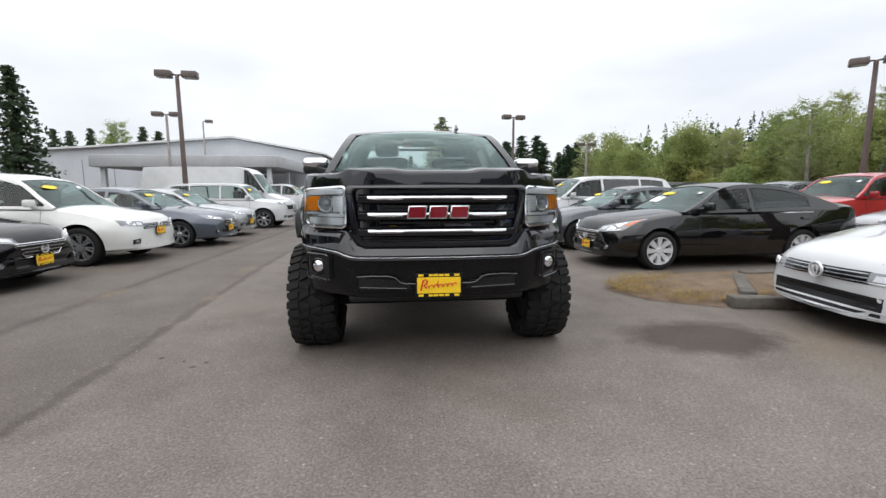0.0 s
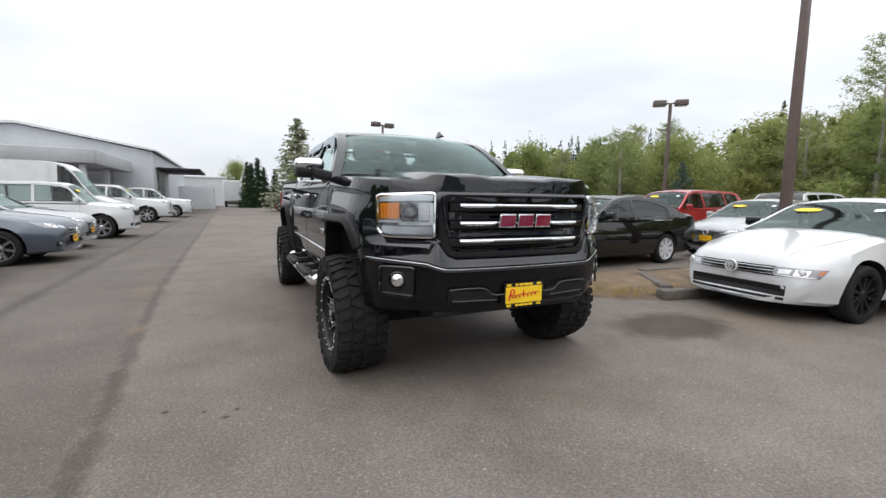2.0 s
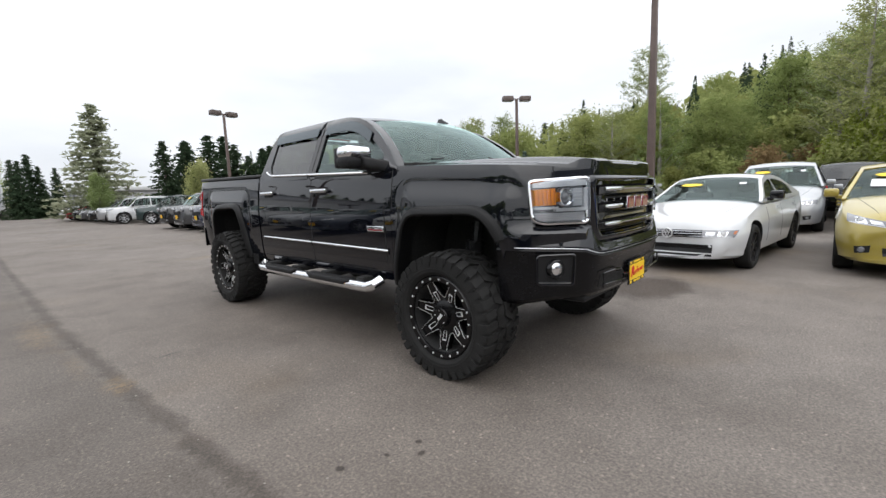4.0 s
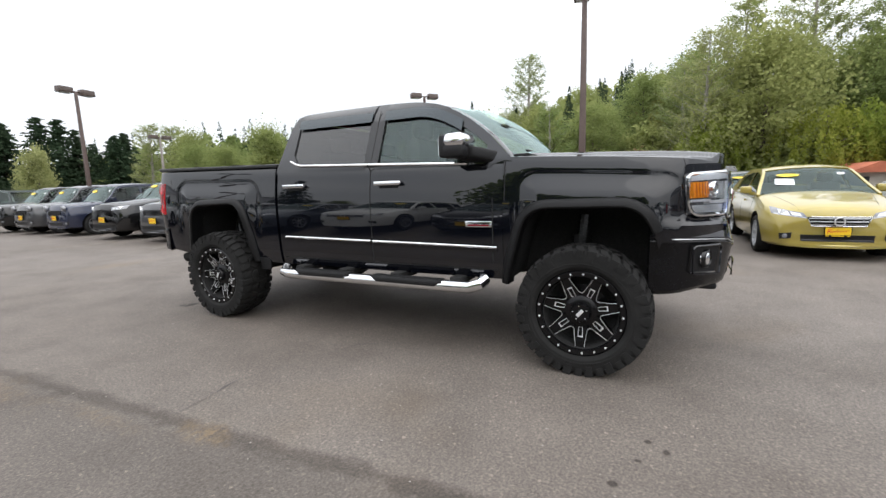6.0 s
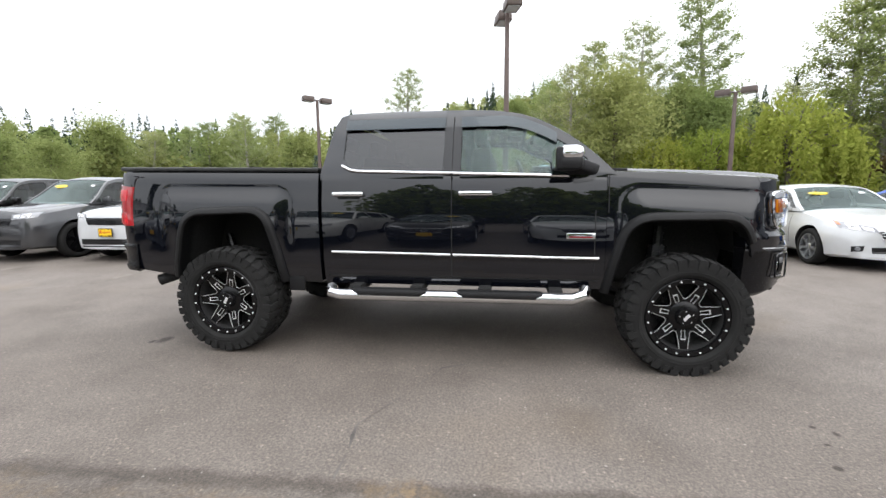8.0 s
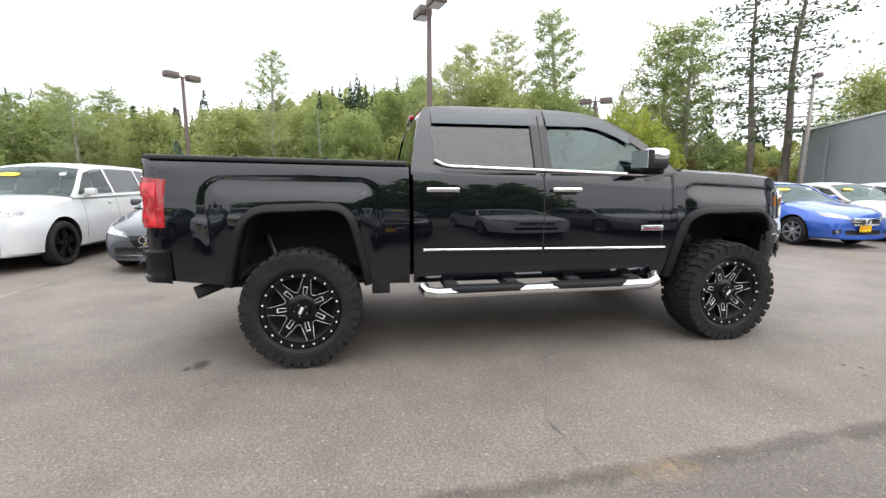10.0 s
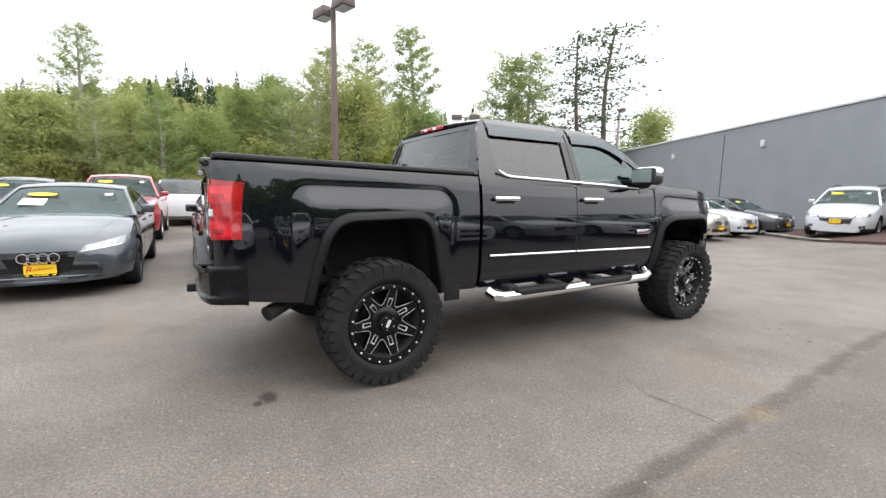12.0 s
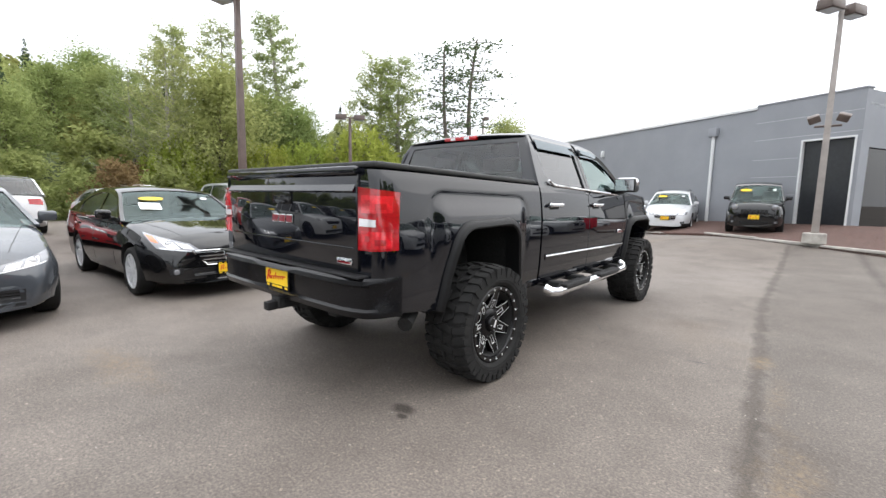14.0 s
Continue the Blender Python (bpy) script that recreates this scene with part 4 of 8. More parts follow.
        if intake != "wide":
            for sx in (-1, 1):
                fx = wn_ * 0.86
                fq = [(sx * fx + 0.085, nose, gc + 0.245), (sx * fx - 0.085, nose, gc + 0.225), (sx * fx - 0.075, nose, gc + 0.135), (sx * fx + 0.075, nose, gc + 0.155)]
                part("fog_recess", skin_patch(body_tree, fq, (-0.3 * sx, 1, 0), 0.004, 0.03, 5, 3), M["trim"], root)
                wy = Vector((-0.30 * sx, 1, 0)).normalized()
                hit_ = body_tree.ray_cast(Vector((sx * fx, nose, gc + 0.19)) - wy * 3, wy, 6)[0]
                if hit_:
                    lb = bmesh.new()
                    add_lathe(lb, [(0.001, -0.010), (0.024, -0.008), (0.032, 0.0), (0.036, -0.006), (0.040, 0.012)], 16, "y")
                    part("fog_light", lb, M["lampdark"], root, "", 40, Matrix.Translation(hit_ - wy * 0.006) @ Matrix.Rotation(sx * 0.30, 4, "Z"))
        # bonnet shut lines
        for sx in (-1, 1):
            xs0, xs1 = wn_ * 0.62, W / 2 * 0.80
            part("bonnet_seam", skin_patch(body_tree, [(sx * xs0, nose + 0.13, 2), (sx * (xs0 + 0.005), nose + 0.13, 2), (sx * (xs1 + 0.005), y0 + 0.10, 2), (sx * xs1, y0 + 0.10, 2)], (0, 0, -1), 0.0015, 0.004, 1, 12), M["void"], root)
    hitp, nrm, _, _ = body_tree.ray_cast(Vector((0, nose - 2, zg)), Vector((0, 1, 0)), 5)
    yb_ = (hitp.y if hitp else nose) - 0.02
    if badge == "oval":
        bb = bmesh.new()
        add_lathe(bb, [(0.050, 0.006), (0.056, -0.012), (0.064, -0.012), (0.068, 0.006)], 24, "y", (0, yb_, zg), True)
        add_box(bb, -0.05, 0.05, yb_ - 0.012, yb_, zg - 0.007, zg + 0.007)
        part("badge", bb, M["milled"], root)
    elif badge == "disc":
        bb = bmesh.new()
        add_lathe(bb, [(0.056, 0.006), (0.062, -0.014), (0.072, -0.014), (0.076, 0.006)], 28, "y", (0, yb_, zg), True)
        for s in (-1, 1):
            add_box(bb, -0.006, 0.006, yb_ - 0.012, yb_, -0.058, 0.058, 0, Matrix.Translation((s * 0.025, 0, zg)) @ Matrix.Rotation(s * 0.38, 4, "Y"))
            add_box(bb, -0.005, 0.005, yb_ - 0.012, yb_, -0.028, 0.03, 0, Matrix.Translation((s * 0.012, 0, zg + 0.02)) @ Matrix.Rotation(-s * 0.38, 4, "Y"))
        part("badge", bb, M["milled"], root)
    elif badge == "rings":
        for i in range(4):
            bb = bmesh.new()
            at_ = body_tree.ray_cast(Vector(((i - 1.5) * 0.092, nose - 2, zg + gh * 0.30)), Vector((0, 1, 0)), 5)[0]
            add_lathe(bb, [(0.044, 0.008), (0.048, -0.010), (0.058, -0.010), (0.062, 0.008)], 24, "y", ((i - 1.5) * 0.092, (at_.y if at_ else nose) - 0.020, zg + gh * 0.30), True)
            part("badge_ring", bb, M["chrome"], root)
    if plate:
        zp = zg - gh / 2 - (0.075 if grille != "hex" else 0.055) if grille != "shield" else zg - 0.035
        if style in ("suv", "boxy", "crossover"):
            zp = gc + 0.36
        hp, _, _, _ = body_tree.ray_cast(Vector((0, nose - 2, zp)), Vector((0, 1, 0)), 5)
        ypl = (hp.y if hp else nose) - 0.03
        dealer_plate(root, pose(0, ypl, zp, 90, 0, 0))
    # mirrors, handles, wipers
    for sx in (-1, 1):
        mb = bmesh.new()
        ym = y0 + 0.42 * (ws_top - y0)
        xm = W / 2 * 0.95
        add_box(mb, sx * (xm + 0.02) - 0.0, sx * (xm + 0.20), ym - 0.04, ym + 0.07, belt + 0.02, belt + 0.15, 0.03)
        add_box(mb, sx * (xm - 0.03), sx * (xm + 0.06), ym - 0.01, ym + 0.05, belt - 0.01, belt + 0.05, 0.012)
        part("wing_mirror", mb, M[mirrors] if mirrors else col if detail else M["trim"], root)
        for yh in (bp - 0.22, cp - 0.10 if cp - bp > 0.6 else cp + 0.02):
            zh = belt - 0.12
            hb = skin_patch(body_tree, [(sx, yh - 0.09, zh + 0.015), (sx, yh + 0.09, zh + 0.015), (sx, yh + 0.09, zh - 0.015), (sx, yh - 0.09, zh - 0.015)], (-sx, 0, 0), 0.03, 0.035, 4, 2)
            part("door_handle", hb, col, root)
        # door seams
        for yd in ((y0 + 0.32 * (ws_top - y0)), bp, cp + 0.02):
            sb = skin_patch(body_tree, [(sx, yd - 0.004, belt - 0.05), (sx, yd + 0.004, belt - 0.05), (sx, yd + 0.004, gc + 0.16), (sx, yd - 0.004, gc + 0.16)], (-sx, 0, 0), 0.0015, 0.004, 1, 10)
            part("door_seam", sb, M["void"], root)
        tb2 = skin_patch(body_tree, [(sx, y0 + 0.3, belt - 0.035), (sx, cp + 0.05, belt - 0.035 + S["rise"] * 0.5), (sx, cp + 0.05, belt - 0.050 + S["rise"] * 0.5), (sx, y0 + 0.3, belt - 0.050)], (-sx, 0, 0), 0.006, 0.012, 12, 1)
        part("belt_trim", tb2, M["satin" if detail else "trim"], root)
    if roofrails:
        for sx in (-1, 1):
            rb = bmesh.new()
            yy = [ws_top + 0.25 + (rg_top - ws_top - 0.3) * i / 6 for i in range(7)]
            add_tube(rb, [(sx * (wtop - 0.06), y, top_at(y) + (0.055 if 0 < i < 6 else 0.0)) for i, y in enumerate(yy)], 0.016, 6)
            part("roof_rail", rb, M["trim"], root)
    if sticker:
        # price sheets inside the windscreen
        st = bmesh.new()
        yy = y0 + 0.70 * (ws_top - y0)
        n_ = Vector((0, ws_top - y0, top_at(ws_top) - top_at(y0))).normalized()
        cen = Vector((-wtop * 0.50, yy - 0.040, top_at(yy) + 0.022))
        ring = [cen + Vector((0.17 * math.cos(2 * math.pi * i / 20), 0, 0)) + n_ * 0.055 * math.sin(2 * math.pi * i / 20) for i in range(20)]
        st.faces.new([st.verts.new(p) for p in ring])
        part("price_sticker", st, M["yellowsheet"], root, "", 0)
        st = bmesh.new()
        cen = Vector((wtop * 0.72, yy + 0.005, top_at(yy) + 0.030))
        st.faces.new([st.verts.new(cen + Vector((dx, 0, 0)) + n_ * dn) for dx, dn in ((-0.05, -0.035), (0.05, -0.035), (0.05, 0.035), (-0.05, 0.035))])
        part("window_sheet", st, M["whitesheet"], root, "", 0)
        if sticker == "sheet":
            y2 = y0 + 0.48 * (ws_top - y0)
            st = bmesh.new()
            cen = Vector((-wtop * 0.62, y2 - 0.045, top_at(y2) + 0.018))
            st.faces.new([st.verts.new(cen + Vector((dx, 0, 0)) + n_ * dn) for dx, dn in ((-0.15, -0.10), (0.13, -0.12), (0.15, 0.09), (-0.13, 0.11))])
            part("price_sheet", st, M["whitesheet"], root, "", 0)
    return root


def dealer_plate(parent, m):
    """A yellow dealer plate in a black frame; its script and small print are plain strokes."""
    fb = bmesh.new()
    add_box(fb, -0.160, 0.160, -0.085, 0.085, 0.0, 0.010, 0.003)
    fp = part("plate_frame", fb, M["gloss"], parent, "", 30, m)
    pb = bmesh.new()
    add_box(pb, -0.148, 0.148, -0.055, 0.055, 0.010, 0.013)
    part("plate", pb, M["yellow"], fp, "yellow dealer plate", 0)
    sb = bmesh.new()
    # a flowing red stroke, like hurried script
    pts = [(-0.085 + 0.20 * i / 48 + 0.007 * math.sin(i * 0.82), -0.012 + 0.012 * math.sin(i * 0.82 + 1.4) + 0.016 * i / 48, 0.0145) for i in range(49)]
    add_tube(sb, pts, 0.0036, 5)
    add_tube(sb, [(-0.124, -0.034, 0.0145), (-0.116, 0.000, 0.0145), (-0.106, 0.034, 0.0145), (-0.090, 0.040, 0.0145), (-0.078, 0.028, 0.0145), (-0.086, 0.010, 0.0145), (-0.104, 0.002, 0.0145), (-0.084, -0.020, 0.0145)], 0.0055, 6)
    add_tube(sb, [(-0.005, 0.030, 0.0145), (-0.010, -0.004, 0.0145)], 0.004, 5)
    part("plate_script", sb, M["redink"], fp, "", 0)
    for z0 in (-0.077, 0.062):
        for x0, x1 in ((-0.140, -0.105), (-0.070, -0.044), (-0.038, -0.006), (0.0, 0.034), (0.040, 0.070), (0.105, 0.140)):
            bb = bmesh.new()
            add_box(bb, x0, x1, z0, z0 + 0.015, 0.010, 0.012)
            part("plate_bar", bb, M["yellow"], fp, "", 0)
    return fp


# ---------- the lifted pickup; front axle at y = 0, nose towards -y ----------
truck = thing("pickup_truck", "lifted black crew-cab pickup truck with chrome trim and mud tyres", "truck")
ARCH_F = round_poly([(0.56, 0.40), (0.50, 0.72), (0.385, 1.125), (-0.34, 1.135), (-0.455, 0.90), (-0.47, 0.40)], [0.02, 0.3, 0.16, 0.16, 0.10, 0.02], 6)
ARCH_R = round_poly([(4.17, 0.40), (4.11, 0.80), (3.99, 1.165), (3.30, 1.185), (3.20, 0.78), (3.14, 0.40)], [0.02, 0.3, 0.14, 0.14, 0.3, 0.02], 6)


def band(a, b, soft, v):
    return step01(a - soft, a + soft, v) * (1 - step01(b - soft, b + soft, v))


SIDE = [(0.56, 0.972), (0.62, 0.990), (0.70, 1.005), (0.80, 1.0135), (0.92, 1.018), (1.02, 1.0215), (1.10, 1.0225), (1.18, 1.0205), (1.26, 1.015), (1.34, 1.006), (1.41, 0.996), (1.46, 0.987), (1.51, 0.972)]


def blister(y, z, y0, y1, top=1.392, r=0.15, soft=0.012):
    """A squared bulge over a wheel: a sharp crease round its edge, then swelling outwards, fading towards the sill."""
    qx, qz = abs(y - (y0 + y1) / 2) - (y1 - y0) / 2 + r, z - (top - r)
    d = math.hypot(max(qx, 0), max(qz, 0)) + min(max(qx, qz), 0) - r
    return (1 - step01(-soft, soft, d)) * (0.027 * step01(0.0, 0.19, -d) - 0.007) * step01(0.78, 1.12, z)


def side_w(y, z):
    """Half width of the body side at a height, with the squared bulges over the wheels."""
    return smooth_line(SIDE, z) + blister(y, z, -0.60, 0.47) + blister(y, z, 3.05, 4.30)


Z_SIDE = [0.0, 0.04, 0.08, 0.14, 0.20, 0.26, 0.32, 0.38, 0.44, 0.50, 0.56, 0.62, 0.66, 0.70, 0.73, 0.755, 0.775, 0.79, 0.805, 0.82, 0.835, 0.85, 0.862, 0.874, 0.886, 0.90, 0.915, 0.935, 0.955, 0.98, 1.0]


def truck_sections(ys, zlow, zdeck, plan, crown, n_top=20):
    """Half sections of a body piece: bottom, side heights scaled to the deck, and a top line with a crown."""
    out = []
    for y in ys:
        zb, zd = zlow(y), zdeck(y)
        pf = lambda z: plan(y, z)  # noqa: E731
        sec = [(0, y, zb), (0.6 * pf(0.6), y, zb)]
        for t in Z_SIDE:
            z = zb + (1.495 - zb) * t
            zz = zb + (zd - 0.012 - zb) * t
            sec.append((side_w(y, z) * pf(zz), y, zz))
        xe = sec[-1][0]
        for i in range(1, n_top + 1):
            x = xe * (1 - i / n_top)
            sec.append((x, y, crown(x, y, zd)))
        out.append(sec)
    return out


def fine(a, b, n, extra=()):
    return sorted({round(a + (b - a) * i / n, 4) for i in range(n + 1)} | {round(e_, 4) for e_ in extra})


# --- front wings, bonnet and nose
NOSE = [(-0.845, 0.44), (-0.838, 0.51), (-0.823, 0.575), (-0.79, 0.645), (-0.74, 0.722), (-0.67, 0.815), (-0.585, 0.898), (-0.48, 0.955), (-0.36, 0.988), (-0.2, 1.0), (0.6, 1.0)]


def bonnet(x, y, zd):
    a = abs(x)
    front = 1 - step01(-0.75, 0.35, y)
    dome = (0.022 + 0.016 * front) * (1 - step01(0.60, 0.69, a))
    dip = 0.016 * (0.3 + 0.7 * front) * (1 - step01(0.20, 0.33, a))
    return zd - 0.008 + 0.030 * (1 - (a / 1.0) ** 2) + dome - dip


bm = loft(truck_sections(fine(-0.845, 0.56, 64, (-0.838, -0.82, -0.80)), lambda y: interp([(-0.46, 0.905), (-0.40, 0.60), (0.6, 0.595)], y),
                         lambda y: smooth_line([(-0.845, 1.362), (-0.838, 1.388), (-0.82, 1.402), (-0.76, 1.413), (-0.60, 1.432), (-0.2, 1.462), (0.2, 1.485), (0.56, 1.500)], y), lambda y, z: smooth_line(NOSE, y + 0.060 * (1 - step01(1.010, 1.060, z)) * (1 - step01(-0.50, -0.40, y))), bonnet, 30))
front_tree = tree_of(bm.copy())
bm = carve(bm, [prism(ARCH_F, 0.52, 1.5), prism(ARCH_F, -1.5, -0.52)])
part("front_body", bm, [M["black"], M["void"]], truck, "", 28)

# --- cab below the windows
bm = loft(truck_sections(fine(0.563, 2.790, 40), lambda y: 0.595, lambda y: interp([(0.56, 1.468), (2.8, 1.500)], y), lambda y, z: 1.0, lambda x, y, zd: zd - 0.01 + 0.01 * (1 - x * x), 8))
cab_tree = tree_of(bm.copy())
for f in bm.faces:
    if f.normal.z > 0.7 and abs(f.calc_center_median().x) < 0.95:
        f.material_index = 1
part("cab_body", bm, [M["black"], M["cabin"]], truck, "", 28)

# --- bed
bm = loft(truck_sections(fine(2.822, 4.705, 84, (4.62, 4.65, 4.67, 4.69)), lambda y: interp([(2.8, 0.595), (3.1, 0.60), (4.2, 0.63), (4.7, 0.70)], y), lambda y: interp([(2.8, 1.512), (4.72, 1.545)], y),
                         lambda y, z: smooth_line([(2.8, 1.0), (4.35, 1.0), (4.55, 0.992), (4.64, 0.975), (4.68, 0.955), (4.705, 0.925)], y), lambda x, y, zd: zd, 8))
bed_tree = tree_of(bm.copy())
bm = carve(bm, [prism(ARCH_R, 0.50, 1.5), prism(ARCH_R, -1.5, -0.50)])
part("bed", bm, [M["black"], M["void"]], truck, "", 28)
bm = bmesh.new()
add_box(bm, -0.955, 0.955, 2.835, 4.69, 1.512, 1.548, 0.012)
for v in bm.verts:
    v.co.z += 0.033 * (v.co.y - 2.8) / 1.9
part("tonneau_cover", bm, M["tonneau"], truck, "black folding bed cover")
for yy in (3.45, 4.08):
    part("cover_fold", box(-0.95, 0.95, yy - 0.012, yy + 0.012, 1.552 + 0.033 * (yy - 2.8) / 1.9, 1.558 + 0.033 * (yy - 2.8) / 1.9), M["trim"], truck)

# --- wing flares: black strips round the arches
def flare(arch, tree_, sx, name="fender_flare"):
    pts = [p for p in arch if p[1] > 0.56 and not (p[0] < -0.3 and p[1] < 0.93)]
    cx = sum(p[0] for p in pts) / len(pts)
    bm = bmesh.new()
    rows = []
    n = len(pts)
    for i, (y, z) in enumerate(pts):
        a, b = Vector(pts[max(0, i - 1)]), Vector(pts[min(n - 1, i + 1)])
        t = (b - a).normalized()
        nrm = Vector((t.y, -t.x))
        if nrm.dot(Vector((y - cx, z - 0.55))) < 0:
            nrm = -nrm
        row = []
        for off, out in ((-0.006, -0.10), (-0.006, 0.030), (0.006, 0.040), (0.036, 0.034), (0.054, 0.018), (0.060, -0.01)):
            yy, zz = y + nrm.x * off, z + nrm.y * off
            w = side_w(yy, min(1.5, zz))
            if yy < -0.2:
                w *= smooth_line(NOSE, yy)
            row.append(bm.verts.new((sx * (w + out), yy, zz)))
        rows.append(row)
    for a, b in zip(rows, rows[1:]):
        for k in range(5):
            bm.faces.new((a[k], a[k + 1], b[k + 1], b[k]))
    bm.faces.new(rows[0])
    bm.faces.new(rows[-1][::-1])
    bmesh.ops.recalc_face_normals(bm, faces=bm.faces[:])
    return part(name, bm, M["flare"], truck, "black textured fender flare", 40)


for sx in (-1, 1):
    flare(ARCH_F, front_tree, sx)
    flare(ARCH_R, bed_tree, sx)

# --- cab above the belt
ROOF = [(0.50, 1.475), (0.66, 1.635), (0.845, 1.780), (1.05, 1.898), (1.20, 1.955), (1.45, 1.996), (1.80, 2.012), (2.30, 2.016), (2.58, 2.007), (2.69, 1.975), (2.735, 1.86), (2.805, 1.50)]
roof_z = lambda y: smooth_line(ROOF, y)  # noqa: E731
side_cab = lambda z: interp([(1.47, 0.986), (1.52, 0.966), (1.90, 0.806), (1.96, 0.774), (2.0, 0.735), (2.02, 0.690)], z)  # noqa: E731
belt_t = lambda y: 1.438 + 0.034 * (y - 0.87)  # noqa: E731
WINS = [(0.70, 1.66), (1.79, 2.625)]
cols = fine(0.50, 2.805, 60, [v for w in WINS for v in w] + [1.10, 2.69, 2.735])
for sx in (-1, 1):
    shell, panes, visors = bmesh.new(), [bmesh.new(), bmesh.new()], [bmesh.new(), bmesh.new()]
    for ya, yb in zip(cols, cols[1:]):
        def quad(b_, za0, zb0, za1, zb1, off=0.0, n=1):
            for k in range(n):
                l0, l1, r0, r1 = za0 + (za1 - za0) * k / n, za0 + (za1 - za0) * (k + 1) / n, zb0 + (zb1 - zb0) * k / n, zb0 + (zb1 - zb0) * (k + 1) / n
                if max(l1 - l0, r1 - r0) < 0.001:
                    continue
                q = [(sx * (side_cab(l0) + off), ya, l0), (sx * (side_cab(r0) + off), yb, r0), (sx * (side_cab(r1) + off), yb, r1), (sx * (side_cab(l1) + off), ya, l1)]
                b_.faces.new([b_.verts.new(p) for p in (q if sx > 0 else q[::-1])])
        mid = (ya + yb) / 2
        win = next((i for i, (a, b) in enumerate(WINS) if a <= mid <= b), None)
        ta, tb, ba, bb = roof_z(ya), roof_z(yb), 1.445, 1.445
        if win is None:
            quad(shell, ba, bb, ta, tb, 0, 5)
        else:
            ga0, gb0 = belt_t(ya) + 0.024, belt_t(yb) + 0.024
            if win == 1:
                ga0, gb0 = ga0 + 0.10 * step01(2.50, 2.64, ya) ** 2, gb0 + 0.10 * step01(2.50, 2.64, yb) ** 2
            cap = 0.085
            ga1, gb1 = max(ga0, min(ta - cap, 1.890)), max(gb0, min(tb - cap, 1.890))
            quad(shell, ba, bb, ga0, gb0, 0, 2)
            quad(shell, ga1, gb1, ta, tb, 0, 3)
            quad(panes[win], ga0 - 0.01, gb0 - 0.01, ga1 + 0.01, gb1 + 0.01, -0.012, 4)
            if (win == 0 and ya > 0.90) or win == 1:
                quad(visors[win], max(ga0, ga1 - 0.035), max(gb0, gb1 - 0.035), ga1 + 0.05, gb1 + 0.05, 0.016, 2)
    for b_ in (shell, *panes, *visors):
        bmesh.ops.remove_doubles(b_, verts=b_.verts[:], dist=0.0008)
    so = part("cab_side", shell, M["black"], truck, "", 40)
    so.modifiers.new("thickness", "SOLIDIFY").thickness = 0.03
    for i, (p, v) in enumerate(zip(panes, visors)):
        part("side_window", p, M["frontglass" if i == 0 else "privacy"], truck, "", 60)
        vo = part("window_visor", v, M["smoke"], truck, "smoked window visor", 40)
        vo.modifiers.new("thickness", "SOLIDIFY").thickness = 0.006
    # chrome belt strip
    bm = bmesh.new()
    line = [(0.84 + (2.50 - 0.84) * i / 24) for i in range(25)] + [2.55, 2.59, 2.62]
    add_tube(bm, [(sx * (side_cab(belt_t(y) + 0.02) + 0.012), y, belt_t(y) + 0.020 + 0.050 * step01(2.46, 2.66, y) ** 2) for y in line], 0.011, 6)
    part("belt_strip", bm, M["chrome"], truck, "chrome belt strip")
    # centre pillar in gloss black
    bm = bmesh.new()
    rows = []
    for k in range(7):
        z = 1.485 + (1.86 - 1.485) * k / 6
        rows.append([bm.verts.new((sx * (side_cab(z) + 0.004), y, z)) for y in (1.655, 1.795)])
    for a, b in zip(rows, rows[1:]):
        bm.faces.new((a[0], a[1], b[1], b[0]))
    part("centre_pillar", bm, M["gloss"], truck)
    for yd in (1.722,):
        bm = bmesh.new()
        add_tube(bm, [(sx * (side_cab(1.52 + 0.42 * k / 8) + 0.003), yd, 1.52 + 0.42 * k / 8) for k in range(9)], 0.004, 4)
        part("door_seam", bm, M["void"], truck)

# roof skin, windscreen and rear glass
def across(ya, yb, inset=0.0, down=0.0, bow_y=0.0, n=20):
    bm = bmesh.new()
    rows = []
    for y in [c for c in cols if ya - 1e-4 <= c <= yb + 1e-4]:
        z = roof_z(y)
        w = side_cab(z) - inset
        rows.append([bm.verts.new((w * u, y + bow_y * (1 - u * u), z - down + 0.035 * (1 - u * u) * step01(1.5, 1.95, z))) for u in [-1 + 2 * i / n for i in range(n + 1)]])
    for a, b in zip(rows, rows[1:]):
        for i in range(n):
            bm.faces.new((a[i], a[i + 1], b[i + 1], b[i]))
    return bm


ro = part("roof", across(1.10, 2.69), M["black"], truck, "", 50)
ro.modifiers.new("thickness", "SOLIDIFY").thickness = 0.03
bm = across(0.50, 1.115, 0.060, 0.010, -0.15)
part("windscreen", bm, M["screen"], truck, "", 60)
for sx in (-1, 1):
    bm = bmesh.new()
    rows = []
    for y in [c for c in cols if 0.50 <= c <= 1.13]:
        z = roof_z(y)
        rows.append([bm.verts.new((sx * (side_cab(z) - d), y - 0.15 * (1 - (1 - d / side_cab(z)) ** 2), z + (0.004 if d < 0.07 else -0.006))) for d in (0.0, 0.035, 0.075)])
    for a, b in zip(rows, rows[1:]):
        for k in (0, 1):
            bm.faces.new((a[k], a[k + 1], b[k + 1], b[k]))
    bmesh.ops.recalc_face_normals(bm, faces=bm.faces[:])
    part("windscreen_pillar", bm, M["black"], truck, "", 40)
bm = bmesh.new()  # cab back with the opening for the rear glass
rear = lambda x, z: 2.690 + (2.81 - 2.690) * (1.955 - z) / 0.455 - 0.03 * (x / 0.9) ** 2 + 0.03  # noqa: E731
zr = [1.50, 1.575, 1.66, 1.75, 1.84, 1.915, 1.955]
